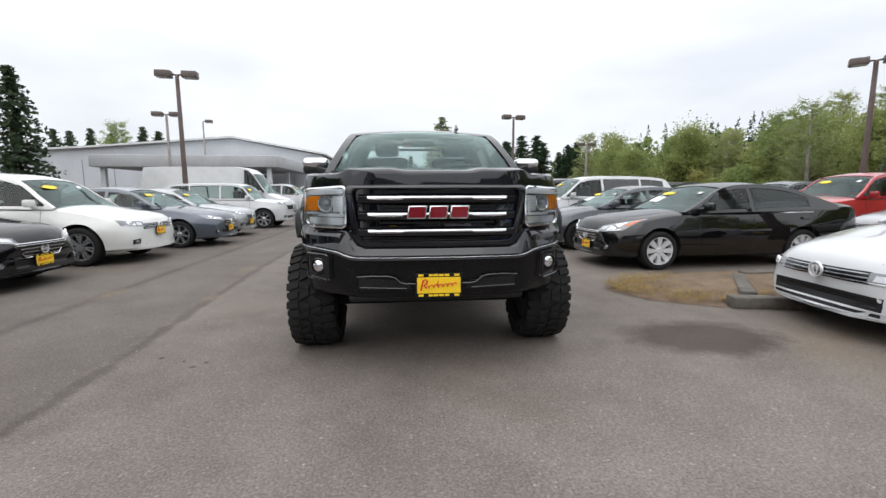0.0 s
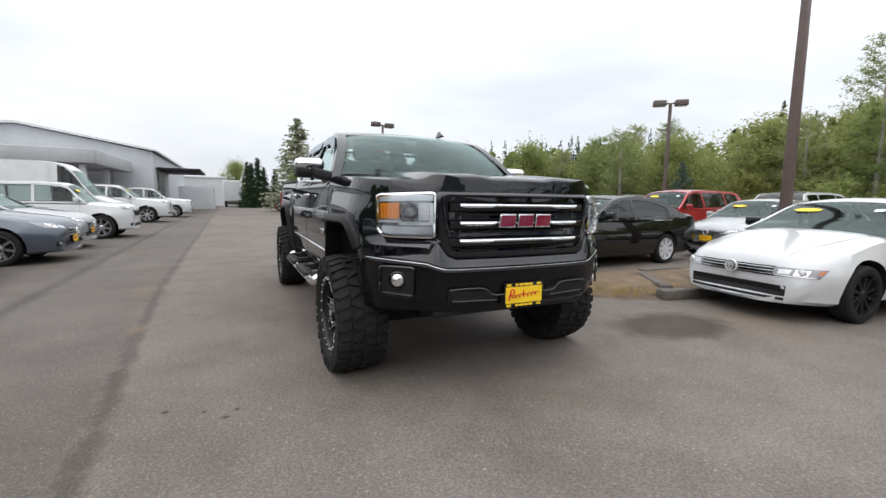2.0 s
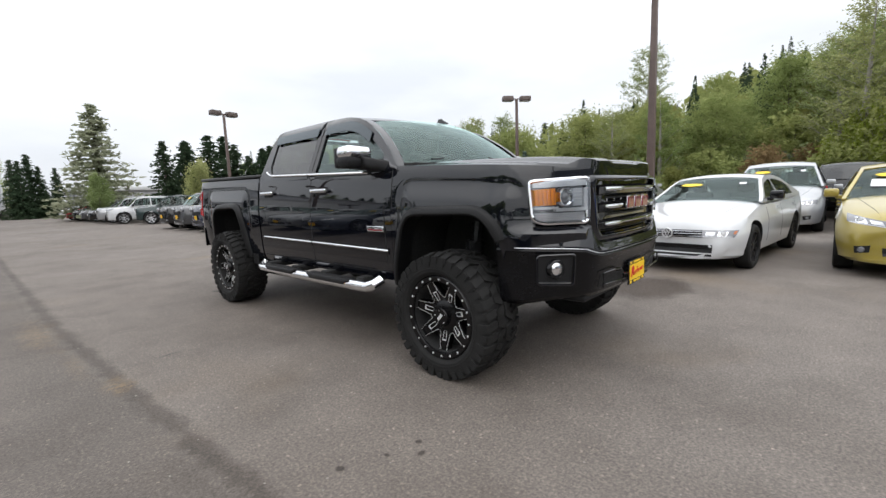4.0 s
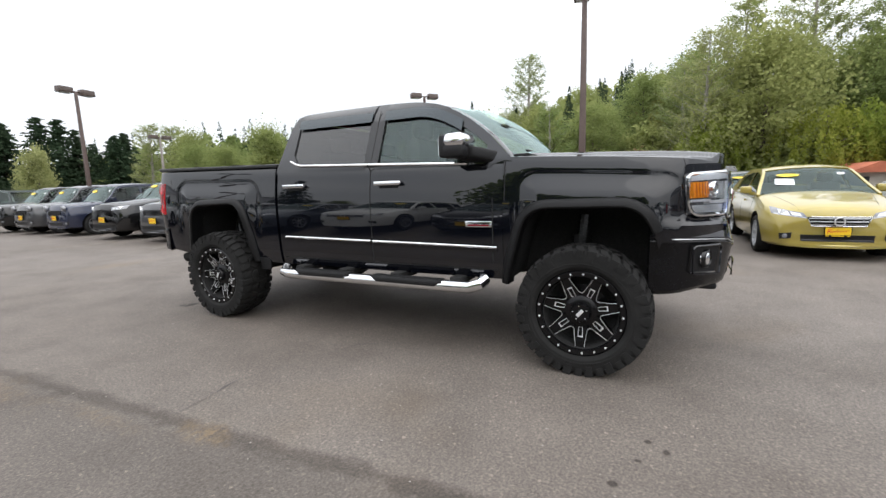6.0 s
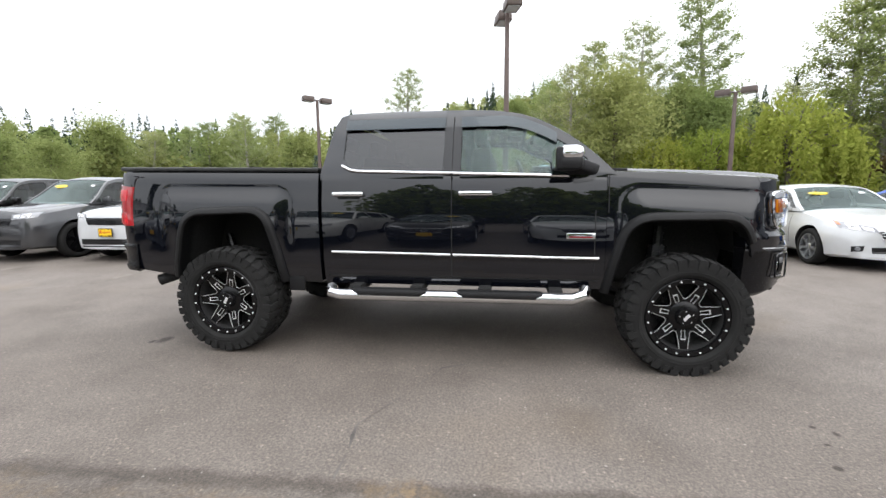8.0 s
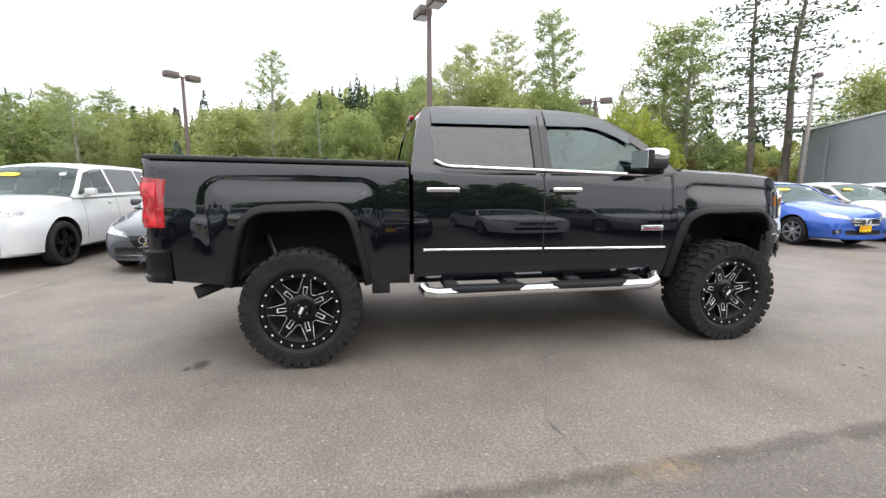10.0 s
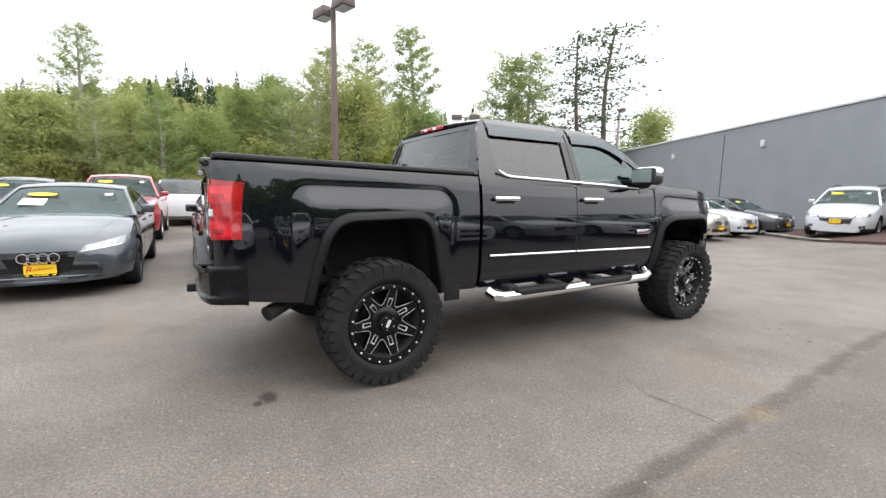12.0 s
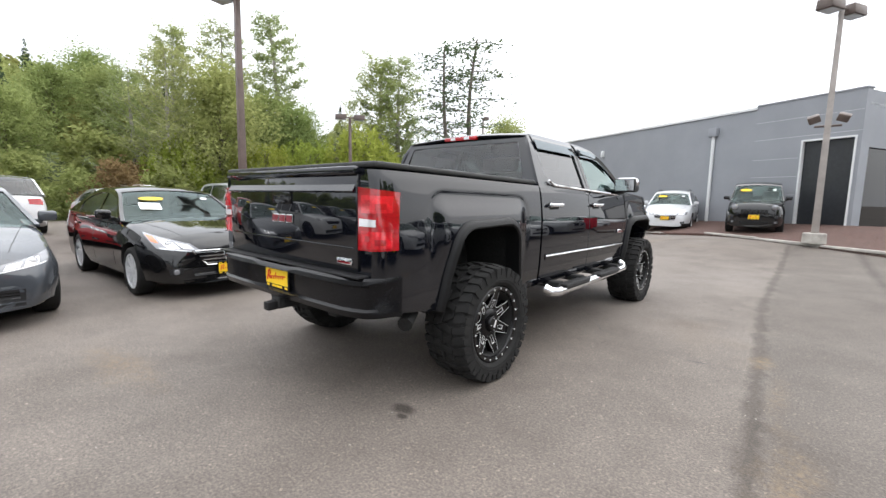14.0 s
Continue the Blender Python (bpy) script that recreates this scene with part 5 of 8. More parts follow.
xr = [-1, -0.86, -0.6, -0.3, 0, 0.3, 0.6, 0.86, 1]
grid = [[bm.verts.new((u * (side_cab(z) - 0.01), rear(u * side_cab(z), z), z)) for u in xr] for z in zr]
pane = bmesh.new()
pg = [[pane.verts.new((u * (side_cab(z) - 0.01), rear(u * side_cab(z), z) - 0.006, z)) for u in xr] for z in zr]
for j in range(len(zr) - 1):
    for i in range(len(xr) - 1):
        f = (0 < i < len(xr) - 2) and (0 < j < len(zr) - 2)
        b_, g_ = (pane, pg) if f else (bm, grid)
        b_.faces.new((g_[j][i], g_[j][i + 1], g_[j + 1][i + 1], g_[j + 1][i]))
for b_ in (bm, pane):
    bmesh.ops.delete(b_, geom=[v for v in b_.verts if not v.link_faces], context="VERTS")
    bmesh.ops.recalc_face_normals(b_, faces=b_.faces[:])
part("cab_back", bm, M["black"], truck, "", 40)
part("rear_window", pane, M["rearglass"], truck, "", 60)
bm = box(-0.21, 0.21, 2.700, 2.735, 1.968, 2.010, 0.010)
part("brake_light", bm, M["red"], truck, "red high brake light")
for sx in (-1, 1):
    part("cargo_lamp", box(sx * 0.09 - 0.03, sx * 0.09 + 0.03, 2.730, 2.739, 1.977, 2.000), M["clear"], truck)
bm = bmesh.new()
add_box(bm, 0.385, 0.425, 1.20, 1.36, 2.01, 2.075, 0.01)
for v in bm.verts:
    if v.co.z > 2.04:
        v.co.y = 1.31 + (v.co.y - 1.28) * 0.35
        v.co.x = 0.405 + (v.co.x - 0.405) * 0.4
part("roof_antenna", bm, M["gloss"], truck)

# --- cabin
for x in (-0.40, 0.40):
    bm = bmesh.new()
    add_box(bm, x - 0.26, x + 0.26, 1.42, 1.60, 1.20, 1.72, 0.07)
    add_box(bm, x - 0.14, x + 0.14, 1.48, 1.58, 1.73, 1.90, 0.045)
    part("seat", bm, M["seat"], truck)
bm = bmesh.new()
add_box(bm, -0.70, 0.70, 2.40, 2.55, 1.20, 1.66, 0.06)
for x in (-0.42, 0.42):
    add_box(bm, x - 0.13, x + 0.13, 2.43, 2.53, 1.66, 1.80, 0.04)
part("rear_bench", bm, M["seat"], truck)
bm = bmesh.new()
add_box(bm, -0.86, 0.86, 0.66, 1.02, 1.40, 1.545, 0.05)
add_box(bm, 0.18, 0.62, 0.80, 1.05, 1.50, 1.60, 0.04)
part("dashboard", bm, M["cabin"], truck)
bm = bmesh.new()
add_lathe(bm, [(0.185, -0.014), (0.20, -0.010), (0.205, 0.0), (0.20, 0.010), (0.185, 0.014)], 28, "y", (0, 0, 0), True)
add_box(bm, -0.18, 0.18, -0.01, 0.01, -0.03, 0.03, 0.01)
part("steering_wheel", bm, M["trim"], truck, "", 30, pose(0.42, 1.12, 1.50, -25, 0, 0))
part("rear_view_mirror", box(-0.13, 0.13, 1.05, 1.08, 1.80, 1.87, 0.015), M["trim"], truck)
for x in (-0.40, 0.40):
    part("sun_visor", box(x - 0.2, x + 0.2, 1.16, 1.30, 1.895, 1.915, 0.006), M["seat"], truck)

# --- grille
fp = lambda q, proud, thick, n=14, k=4, way=(0, 1, 0): skin_patch(front_tree, q, way, proud, thick, n, k)  # noqa: E731
grille_y = lambda x: -0.902 + 0.050 * min(1.0, abs(x) / 0.62) ** 2.4  # noqa: E731
GRILLE_OUT = [(0.600, 1.352), (0.640, 1.318), (0.592, 0.985), (0.540, 0.918)]
GRILLE_IN = [(0.548, 1.322), (0.566, 1.296), (0.522, 1.005), (0.492, 0.972)]


def both_sides(pts):
    return [(x, z) for x, z in pts] + [(-x, z) for x, z in pts[::-1]]


def closed_line(pts, rad, per=14):
    """A rounded closed outline with every side cut into short steps."""
    out = []
    pts = round_poly(pts, rad, 3)
    for a_, b_ in zip(pts, pts[1:] + pts[:1]):
        k_ = per if math.hypot(b_[0] - a_[0], b_[1] - a_[1]) > 0.12 else 1
        out += [(a_[0] + (b_[0] - a_[0]) * i_ / k_, a_[1] + (b_[1] - a_[1]) * i_ / k_) for i_ in range(k_)]
    return out


bm = bmesh.new()  # the recess behind the bars
rows = []
for j_ in range(9):
    z = 0.945 + (1.345 - 0.945) * j_ / 8
    rows.append([bm.verts.new((x, grille_y(x) + 0.062, z)) for x in [(0.60 - 0.06 * (1 - j_ / 8)) * (-1 + i_ / 12) for i_ in range(25)]])
for a_, b_ in zip(rows, rows[1:]):
    for i_ in range(24):
        bm.faces.new((a_[i_], a_[i_ + 1], b_[i_ + 1], b_[i_]))
grille = part("grille", bm, M["void"], truck)
grille.modifiers.new("thickness", "SOLIDIFY").thickness = 0.02
outer_, inner_ = closed_line(both_sides(GRILLE_OUT), 0.030), closed_line(both_sides(GRILLE_IN), 0.020)
bm = bmesh.new()
rings_ = []
for (xo, zo), (xi, zi) in zip(outer_, inner_):
    ring_ = []
    for f_, d_ in ((0.0, 0.085), (0.0, 0.014), (0.06, 0.003), (0.30, 0.0), (0.70, 0.008), (0.94, 0.022), (1.0, 0.034), (1.0, 0.110)):
        x, z = xi + (xo - xi) * f_, zi + (zo - zi) * f_
        ring_.append(bm.verts.new((x, grille_y(x) + d_, z)))
    rings_.append(ring_)
for a_, b_ in zip(rings_, rings_[1:] + rings_[:1]):
    for k_ in range(len(a_) - 1):
        bm.faces.new((a_[k_], a_[k_ + 1], b_[k_ + 1], b_[k_]))
bmesh.ops.recalc_face_normals(bm, faces=bm.faces[:])
part("grille_surround", bm, M["black"], grille, "gloss black grille surround", 35)


def grille_bar(name, z, half_, prof, mat_, label_=""):
    """A bar across the grille; prof gives (outward, up) corners, swept along the bow of the nose."""
    bm = bmesh.new()
    rows = []
    for i_ in range(25):
        x = half_ * (-1 + i_ / 12)
        rows.append([bm.verts.new((x, grille_y(x) - o_, z + u_)) for o_, u_ in prof])
    n_ = len(prof)
    for a_, b_ in zip(rows, rows[1:]):
        for k_ in range(n_):
            bm.faces.new((a_[k_], a_[(k_ + 1) % n_], b_[(k_ + 1) % n_], b_[k_]))
    bm.faces.new(rows[0])
    bm.faces.new(rows[-1][::-1])
    bmesh.ops.recalc_face_normals(bm, faces=bm.faces[:])
    return part(name, bm, mat_, grille, label_, 35)


for z in (1.262, 1.150, 1.038):
    grille_bar("grille_bar", z, 0.535, ((-0.050, 0.030), (-0.010, 0.022), (0.002, 0.010), (-0.002, -0.030), (-0.050, -0.048)), M["gloss"])
    grille_bar("chrome_bar", z + 0.004, 0.472, ((-0.004, 0.010), (0.007, 0.0085), (0.010, 0.0), (0.005, -0.0085), (-0.004, -0.008)), M["chrome"], "chrome grille bar")
    for sx in (-1, 1):  # thicker ends
        bm = bmesh.new()
        xs_ = [0.235 + 0.235 * i_ / 6 for i_ in range(7)]
        add_tube(bm, [(sx * x, grille_y(x) - 0.004, z - 0.002) for x in xs_], [0.008, 0.0125, 0.013, 0.013, 0.013, 0.012, 0.006], 8)
        part("chrome_end", bm, M["chrome"], grille, "", 50)
for z in (1.206, 1.094, 0.995):
    grille_bar("grille_mesh", z, 0.53, ((-0.055, 0.006), (-0.040, 0.006), (-0.040, -0.006), (-0.055, -0.006)), M["trim"])
grille_bar("grille_lip", 0.978, 0.47, ((-0.05, 0.004), (-0.006, 0.004), (-0.006, -0.003), (-0.05, -0.004)), M["black"])


def emblem(parent, m, size, red):
    """Three plain red blocks in chrome rims."""
    for i in range(3):
        x0 = (i - 1) * 0.152 - 0.068
        bm = bmesh.new()
        add_box(bm, x0, x0 + 0.136, -0.048, 0.048, 0, 0.016, 0.012)
        for v in bm.verts:
            v.co *= size
            v.co.x += 0.12 * v.co.y
        o = part("emblem_block", bm, M["chrome"], parent, "", 30, m)
        bm = bmesh.new()
        rects = ((-0.059, -0.039, 0.059, 0.039),)
        cx = x0 + 0.068
        for a, b, c, d in rects:
            add_box(bm, cx + a, cx + c, b, d, 0.013, 0.020, 0.002)
        for v in bm.verts:
            v.co *= size
            v.co.x += 0.12 * v.co.y
        part("emblem_inlay", bm, M[red], parent, "", 0, m)


emblem(grille, pose(0, -0.912, 1.168, 90, 0, 0), 0.94, "badgered")

# --- headlamps
nose_y = lambda x: interp([(f * 1.02, y) for y, f in NOSE[:9]], abs(x))  # noqa: E731
LAMP = ((0.915, 1.322), (0.612, 1.336), (0.612, 1.066), (0.905, 1.070))


def lamp_uv(u, v):
    """Across the lamp from its outer edge, and down from its top."""
    x = (LAMP[0][0] * (1 - u) + LAMP[1][0] * u) * (1 - v) + (LAMP[3][0] * (1 - u) + LAMP[2][0] * u) * v
    z = (LAMP[0][1] * (1 - u) + LAMP[1][1] * u) * (1 - v) + (LAMP[3][1] * (1 - u) + LAMP[2][1] * u) * v
    return x, z


for sx in (-1, 1):
    lay = Vector((-0.60 * sx, 1, 0)).normalized()

    def on_lamp(u, v, proud):
        x, z = lamp_uv(u, v)
        p = Vector((sx * x, nose_y(x), z))
        hit = front_tree.ray_cast(p - lay * 2, lay, 5)[0]
        return (hit if hit else p) - lay * proud

    def hp(u0, v0, u1, v1, proud, thick, n=8, k=4):
        q = [Vector((sx * lamp_uv(u, v)[0], nose_y(lamp_uv(u, v)[0]), lamp_uv(u, v)[1])) for u, v in ((u0, v0), (u1, v0), (u1, v1), (u0, v1))]
        return skin_patch(front_tree, q, lay, proud, thick, n, k)
    hl = part("headlight", hp(0.01, 0.01, 0.99, 0.99, 0.004, 0.05, 14, 8), M["lamphouse"], truck, "chrome-edged headlight with amber corner")
    edge = round_poly([(0.0, 0.0), (1.0, 0.0), (1.0, 1.0), (0.0, 1.0)], [0.10, 0.08, 0.10, 0.22], 5)
    bm = bmesh.new()
    add_tube(bm, [on_lamp(u, v, 0.026) for u, v in edge + edge[:1]], 0.012, 6)
    part("lamp_surround", bm, M["chrome"], hl)
    part("lamp_brow", hp(0.04, 0.035, 0.96, 0.165, 0.030, 0.03, 10, 2), M["lampbase"], hl, "pale reflecting brow")
    part("lamp_bar", hp(0.03, 0.615, 0.40, 0.675, 0.040, 0.04, 6, 2), M["clear"], hl, "clear light guide")
    part("lamp_bar", hp(0.36, 0.655, 0.97, 0.735, 0.040, 0.04, 8, 2), M["clear"], hl, "clear light guide")
    part("lamp_bar", hp(0.90, 0.22, 0.97, 0.66, 0.034, 0.04, 3, 4), M["clear"], hl)
    part("lamp_floor", hp(0.05, 0.765, 0.95, 0.955, 0.012, 0.02, 10, 3), M["lampbase"], hl)
    for v in (0.79, 0.83, 0.87, 0.91):
        part("lamp_rib", hp(0.05, v - 0.008, 0.95, v + 0.008, 0.020, 0.01, 10, 1), M["clear"], hl)
    part("turn_signal", hp(0.055, 0.20, 0.365, 0.58, 0.034, 0.05, 8, 4), M["amber"], hl, "amber turn signal")
    for u in (0.10, 0.16, 0.22, 0.28, 0.34):
        part("signal_rib", hp(u - 0.004, 0.21, u + 0.004, 0.57, 0.037, 0.01, 1, 4), M["amberdim"], hl)
    part("lamp_cell", hp(0.70, 0.22, 0.885, 0.62, 0.022, 0.03, 6, 5), M["lampbase"], hl, "bright reflector cell")
    for v in (0.30, 0.38, 0.46, 0.54):
        part("cell_rib", hp(0.71, v - 0.010, 0.88, v + 0.010, 0.027, 0.01, 4, 1), M["clear"], hl)
    c = on_lamp(0.535, 0.405, 0.018)
    bm = bmesh.new()
    add_lathe(bm, [(0.034, 0.0), (0.042, -0.012), (0.049, -0.024), (0.056, -0.024), (0.058, 0.02)], 28, "y", (0, 0, 0), True)
    part("lamp_ring", bm, M["chrome"], hl, "", 30, Matrix.Translation(c) @ Matrix.Rotation(sx * 0.30, 4, "Z"))
    bm = bmesh.new()
    add_lathe(bm, [(0.001, -0.026), (0.018, -0.022), (0.031, -0.010), (0.038, 0.01)], 24, "y")
    part("projector_lens", bm, M["lampdark"], hl, "", 40, Matrix.Translation(c) @ Matrix.Rotation(sx * 0.30, 4, "Z"))
    part("lens_cover", hp(0.0, 0.0, 1.0, 1.0, 0.052, 0.004, 12, 8), M["lens"], hl, "clear lens cover")

# --- front bumper
BUMP = [(0.0, -0.932), (0.30, -0.926), (0.50, -0.912), (0.60, -0.894), (0.68, -0.858), (0.76, -0.803), (0.84, -0.735), (0.90, -0.672), (0.945, -0.605), (0.975, -0.53), (0.990, -0.465), (0.996, -0.405)]
bumper_y = lambda x: smooth_line(BUMP, abs(x))  # noqa: E731
half = [0.0, 0.1, 0.2, 0.3, 0.4, 0.5, 0.56, 0.60, 0.64, 0.68, 0.72, 0.76, 0.80, 0.84, 0.87, 0.90, 0.925, 0.945, 0.962, 0.975, 0.984, 0.990, 0.996]
xs = [-x for x in half[:0:-1]] + half


def plan_strip(levels, name_, mat_, parent_):
    """A band that wraps the nose: levels(a) gives (inward, height) pairs from the top inside to the bottom inside."""
    bm = bmesh.new()
    rows = []
    for x in xs:
        a = abs(x)
        y = bumper_y(x)
        tx = (bumper_y(a + 0.004) - bumper_y(a - 0.004)) / 0.008 if 0.004 < a < 0.99 else (0.0 if a < 0.5 else 9.0)
        inw = Vector((-tx, 1.0)).normalized()
        rows.append([bm.verts.new(((1 if x >= 0 else -1) * (a + inw.x * d), y + inw.y * d, z)) for d, z in levels(a)])
    for a, b in zip(rows, rows[1:]):
        for k in range(len(a)):
            bm.faces.new((a[k], a[(k + 1) % len(a)], b[(k + 1) % len(a)], b[k]))
    bm.faces.new(rows[0])
    bm.faces.new(rows[-1][::-1])
    bmesh.ops.recalc_face_normals(bm, faces=bm.faces[:])
    tree_ = tree_of(bm.copy())
    return tree_, part(name_, bm, mat_, parent_, "", 34)


bump_top = lambda a: smooth_line([(0, 0.862), (0.54, 0.863), (0.61, 0.872), (0.69, 0.900), (0.95, 0.921), (1.0, 0.923)], a)  # noqa: E731


def bump_levels(a):
    low = interp([(0, 0.578), (0.60, 0.580), (0.75, 0.590), (0.9, 0.572), (0.97, 0.556), (1.0, 0.55)], a)
    t = bump_top(a)
    return ((0.13, t - 0.015), (0.022, t), (0.006, t - 0.004), (0.0, t - 0.016), (0.010, t - 0.030), (0.018, 0.77), (0.026, 0.70), (0.044, low + 0.03), (0.075, low), (0.15, low + 0.01))


bump_tree, fbump = plan_strip(bump_levels, "front_bumper", M["bumper"], truck)


def cheek_levels(a):
    # painted panel between the lamp and the bumper, swept inward as it rises
    top = smooth_line([(0, 0.926), (0.50, 0.927), (0.555, 0.950), (0.600, 1.015), (0.635, 1.058), (1.0, 1.050)], a)
    b0 = bump_top(a) + 0.004
    gap = interp([(0, 0.040), (0.5, 0.040), (0.6, 0.046), (0.70, 0.062), (0.84, 0.068), (0.92, 0.052), (1.0, 0.022)], a)
    h = top - b0
    return ((0.16, top), (gap + 0.012, top), (gap * 0.80, top - 0.10 * h), (gap * 0.50, b0 + h * 0.62), (gap * 0.26, b0 + h * 0.32), (0.004, b0 + 0.012), (0.012, b0), (0.14, b0 - 0.004))


plan_strip(cheek_levels, "front_cheek", M["black"], truck)
bp_ = lambda q, proud, thick, n=8, k=4, way=(0, 1, 0): skin_patch(bump_tree, q, way, proud, thick, n, k)  # noqa: E731
for sx in (-1, 1):
    wv = (-0.75 * sx, 1, 0)
    q_ = lambda *pts: [(sx * x, bumper_y(x), z) for x, z in pts]  # noqa: E731
    pod = part("fog_pod", bp_(q_((0.915, 0.872), (0.755, 0.872), (0.762, 0.690), (0.915, 0.700)), 0.003, 0.03, 6, 6, wv), M["trim"], fbump)
    bm = bmesh.new()
    ring_ = round_poly([(0.92, 0.876), (0.75, 0.876), (0.757, 0.686), (0.92, 0.696)], [0.02] * 4, 3)
    add_tube(bm, [Vector((sx * x, bumper_y(x), z)) - Vector(wv).normalized() * 0.006 for x, z in ring_ + ring_[:1]], 0.007, 5)
    part("pod_rim", bm, M["black"], pod)
    fx = 0.838
    hit = Vector((sx * (fx - 0.006), bumper_y(fx) + 0.008, 0.790))
    turn_ = Matrix.Translation(hit) @ Matrix.Rotation(sx * 0.42, 4, "Z")
    bm = bmesh.new()
    add_lathe(bm, [(0.001, -0.018), (0.035, -0.014), (0.045, -0.004), (0.048, 0.02)], 24, "y")
    part("fog_light", bm, M["reflector"], fbump, "round clear fog light", 40, turn_)
    bm = bmesh.new()
    add_lathe(bm, [(0.046, 0.0), (0.050, -0.014), (0.058, -0.010), (0.064, 0.01)], 24, "y", (0, 0, 0), True)
    part("fog_ring", bm, M["gloss"], fbump, "", 40, turn_)
    part("fog_trim", bp_(q_((0.91, 0.708), (0.765, 0.698), (0.765, 0.691), (0.91, 0.701)), 0.012, 0.02, 6, 1, wv), M["satin"], fbump)
    part("intake", bp_(q_((0.545, 0.728), (0.22, 0.700), (0.18, 0.640), (0.545, 0.640)), 0.003, 0.03, 8, 4), M["void"], fbump)
    bm = bmesh.new()
    add_tube(bm, [(sx * x, bumper_y(x) - 0.002 + 0.4 * (0.75 - z) * 0.1, z) for x, z in ((0.545, 0.640), (0.550, 0.735), (0.45, 0.740), (0.34, 0.738), (0.295, 0.726), (0.262, 0.694), (0.225, 0.684), (0.16, 0.684))], 0.006, 6)
    part("intake_trim", bm, M["black"], fbump)
    bm = bmesh.new()
    add_tube(bm, [(sx * 0.53, bumper_y(0.53) + 0.0, 0.662), (sx * 0.22, bumper_y(0.22) + 0.0, 0.652)], 0.005, 6)
    part("intake_trim", bm, M["black"], fbump)
    # thin satin line added to paint the highlight along the bumper's top edge
    bm = bmesh.new()
    add_tube(bm, [(sx * x, bumper_y(x) + 0.003, bump_top(x) + 0.001) for x in half[:-2]], [0.0018] * 7 + [0.0032] * (len(half) - 9), 6)
    part("bumper_strip", bm, M["satin"], fbump)
part("lower_valance", box(-0.62, 0.62, -0.82, -0.60, 0.540, 0.592, 0.02), M["trim"], truck)
part("centre_intake", bp_([(0.16, -1, 0.665), (-0.16, -1, 0.665), (-0.16, -1, 0.60), (0.16, -1, 0.60)], 0.004, 0.03, 8, 3), M["void"], fbump)
dealer_plate(fbump, pose(0, -0.920, 0.672, 90, 0, 0))

# --- doors, trim, handles, steps
for sx in (-1, 1):
    cp_ = lambda q, proud, thick, n=8, k=2: skin_patch(cab_tree, [(sx * 1.03, y, z) for y, z in q], (-sx, 0, 0), proud, thick, n, k)  # noqa: E731
    for a, b in ((0.607, 1.712), (1.734, 2.715)):
        z0, z1 = 0.826 + 0.012 * (a - 0.6), 0.826 + 0.012 * (b - 0.6)
        bm = bmesh.new()
        add_tube(bm, [(sx * (side_w(y_, z0) + 0.006), y_, z0 + (z1 - z0) * i_ / 8 + 0.010) for i_, y_ in enumerate([a + (b - a) * k_ / 8 for k_ in range(9)])], 0.012, 8)
        part("side_moulding", bm, M["chrome"], truck, "bright side moulding", 50)
        part("moulding_base", cp_([(a, z0 + 0.030), (b, z1 + 0.030), (b, z1 - 0.020), (a, z0 - 0.020)], 0.008, 0.012, 14, 1), M["gloss"], truck)
    for yd, zt_, zb_ in ((1.722, 1.49, 0.66), (0.640, 1.20, 0.72)):
        part("door_seam", cp_([(yd - 0.004, zt_), (yd + 0.004, zt_), (yd + 0.004, zb_), (yd - 0.004, zb_)], 0.0015, 0.006, 1, 14), M["void"], truck)
    part("sill_seam", cp_([(0.60, 0.668), (2.76, 0.668), (2.76, 0.660), (0.60, 0.660)], 0.0015, 0.006, 20, 1), M["void"], truck)
    for yc in (1.535, 2.56):
        # flat black patch paints the shade of a hollow behind the handle
        part("handle_recess", cp_([(yc - 0.11, 1.350), (yc + 0.11, 1.350), (yc + 0.09, 1.290), (yc - 0.09, 1.290)], 0.002, 0.006, 8, 4), M["void"], truck)
        bm = bmesh.new()
        add_box(bm, sx * 1.035, sx * 1.065, yc - 0.132, yc + 0.132, 1.312, 1.350, 0.013)
        for v in bm.verts:
            v.co.x -= sx * 0.018 * (abs(v.co.y - yc) / 0.132) ** 3
        part("door_handle", bm, M["chrome"], truck, "chrome door handle")
    bm = box(sx * 1.022, sx * 1.036, 0.640, 0.850, 0.985, 1.030, 0.004)
    bd = part("door_badge", bm, M["chrome"], truck, "small chrome badge")
    part("badge_inlay", box(sx * 1.036, sx * 1.039, 0.66, 0.83, 0.994, 1.006), M["badgered"], bd)
    part("badge_inlay", box(sx * 1.036, sx * 1.039, 0.66, 0.83, 1.012, 1.022), M["gloss"], bd)
    # wing mirror
    mr = part("wing_mirror", box(sx * 0.96, sx * 1.04, 0.72, 0.84, 1.475, 1.540, 0.020), M["trim"], truck, "black mirror with a chrome cap")
    bm = bmesh.new()
    add_box(bm, sx * 0.985, sx * 1.238, 0.770, 0.955, 1.488, 1.600, 0.040)
    add_box(bm, sx * 0.990, sx * 1.236, 0.90, 0.960, 1.492, 1.648, 0.018)
    for v in bm.verts:  # the head narrows towards its foot
        k_ = step01(1.20, 0.99, abs(v.co.x))
        v.co.y = 0.94 + (v.co.y - 0.94) * (1 - 0.15 * k_)
    part("mirror_housing", bm, M["trim"], mr, "", 40)
    bm = bmesh.new()
    add_box(bm, 0.0, 1.0, -0.5, 0.5, -0.5, 0.5, 0.0)
    for v in bm.verts:
        k_ = v.co.x
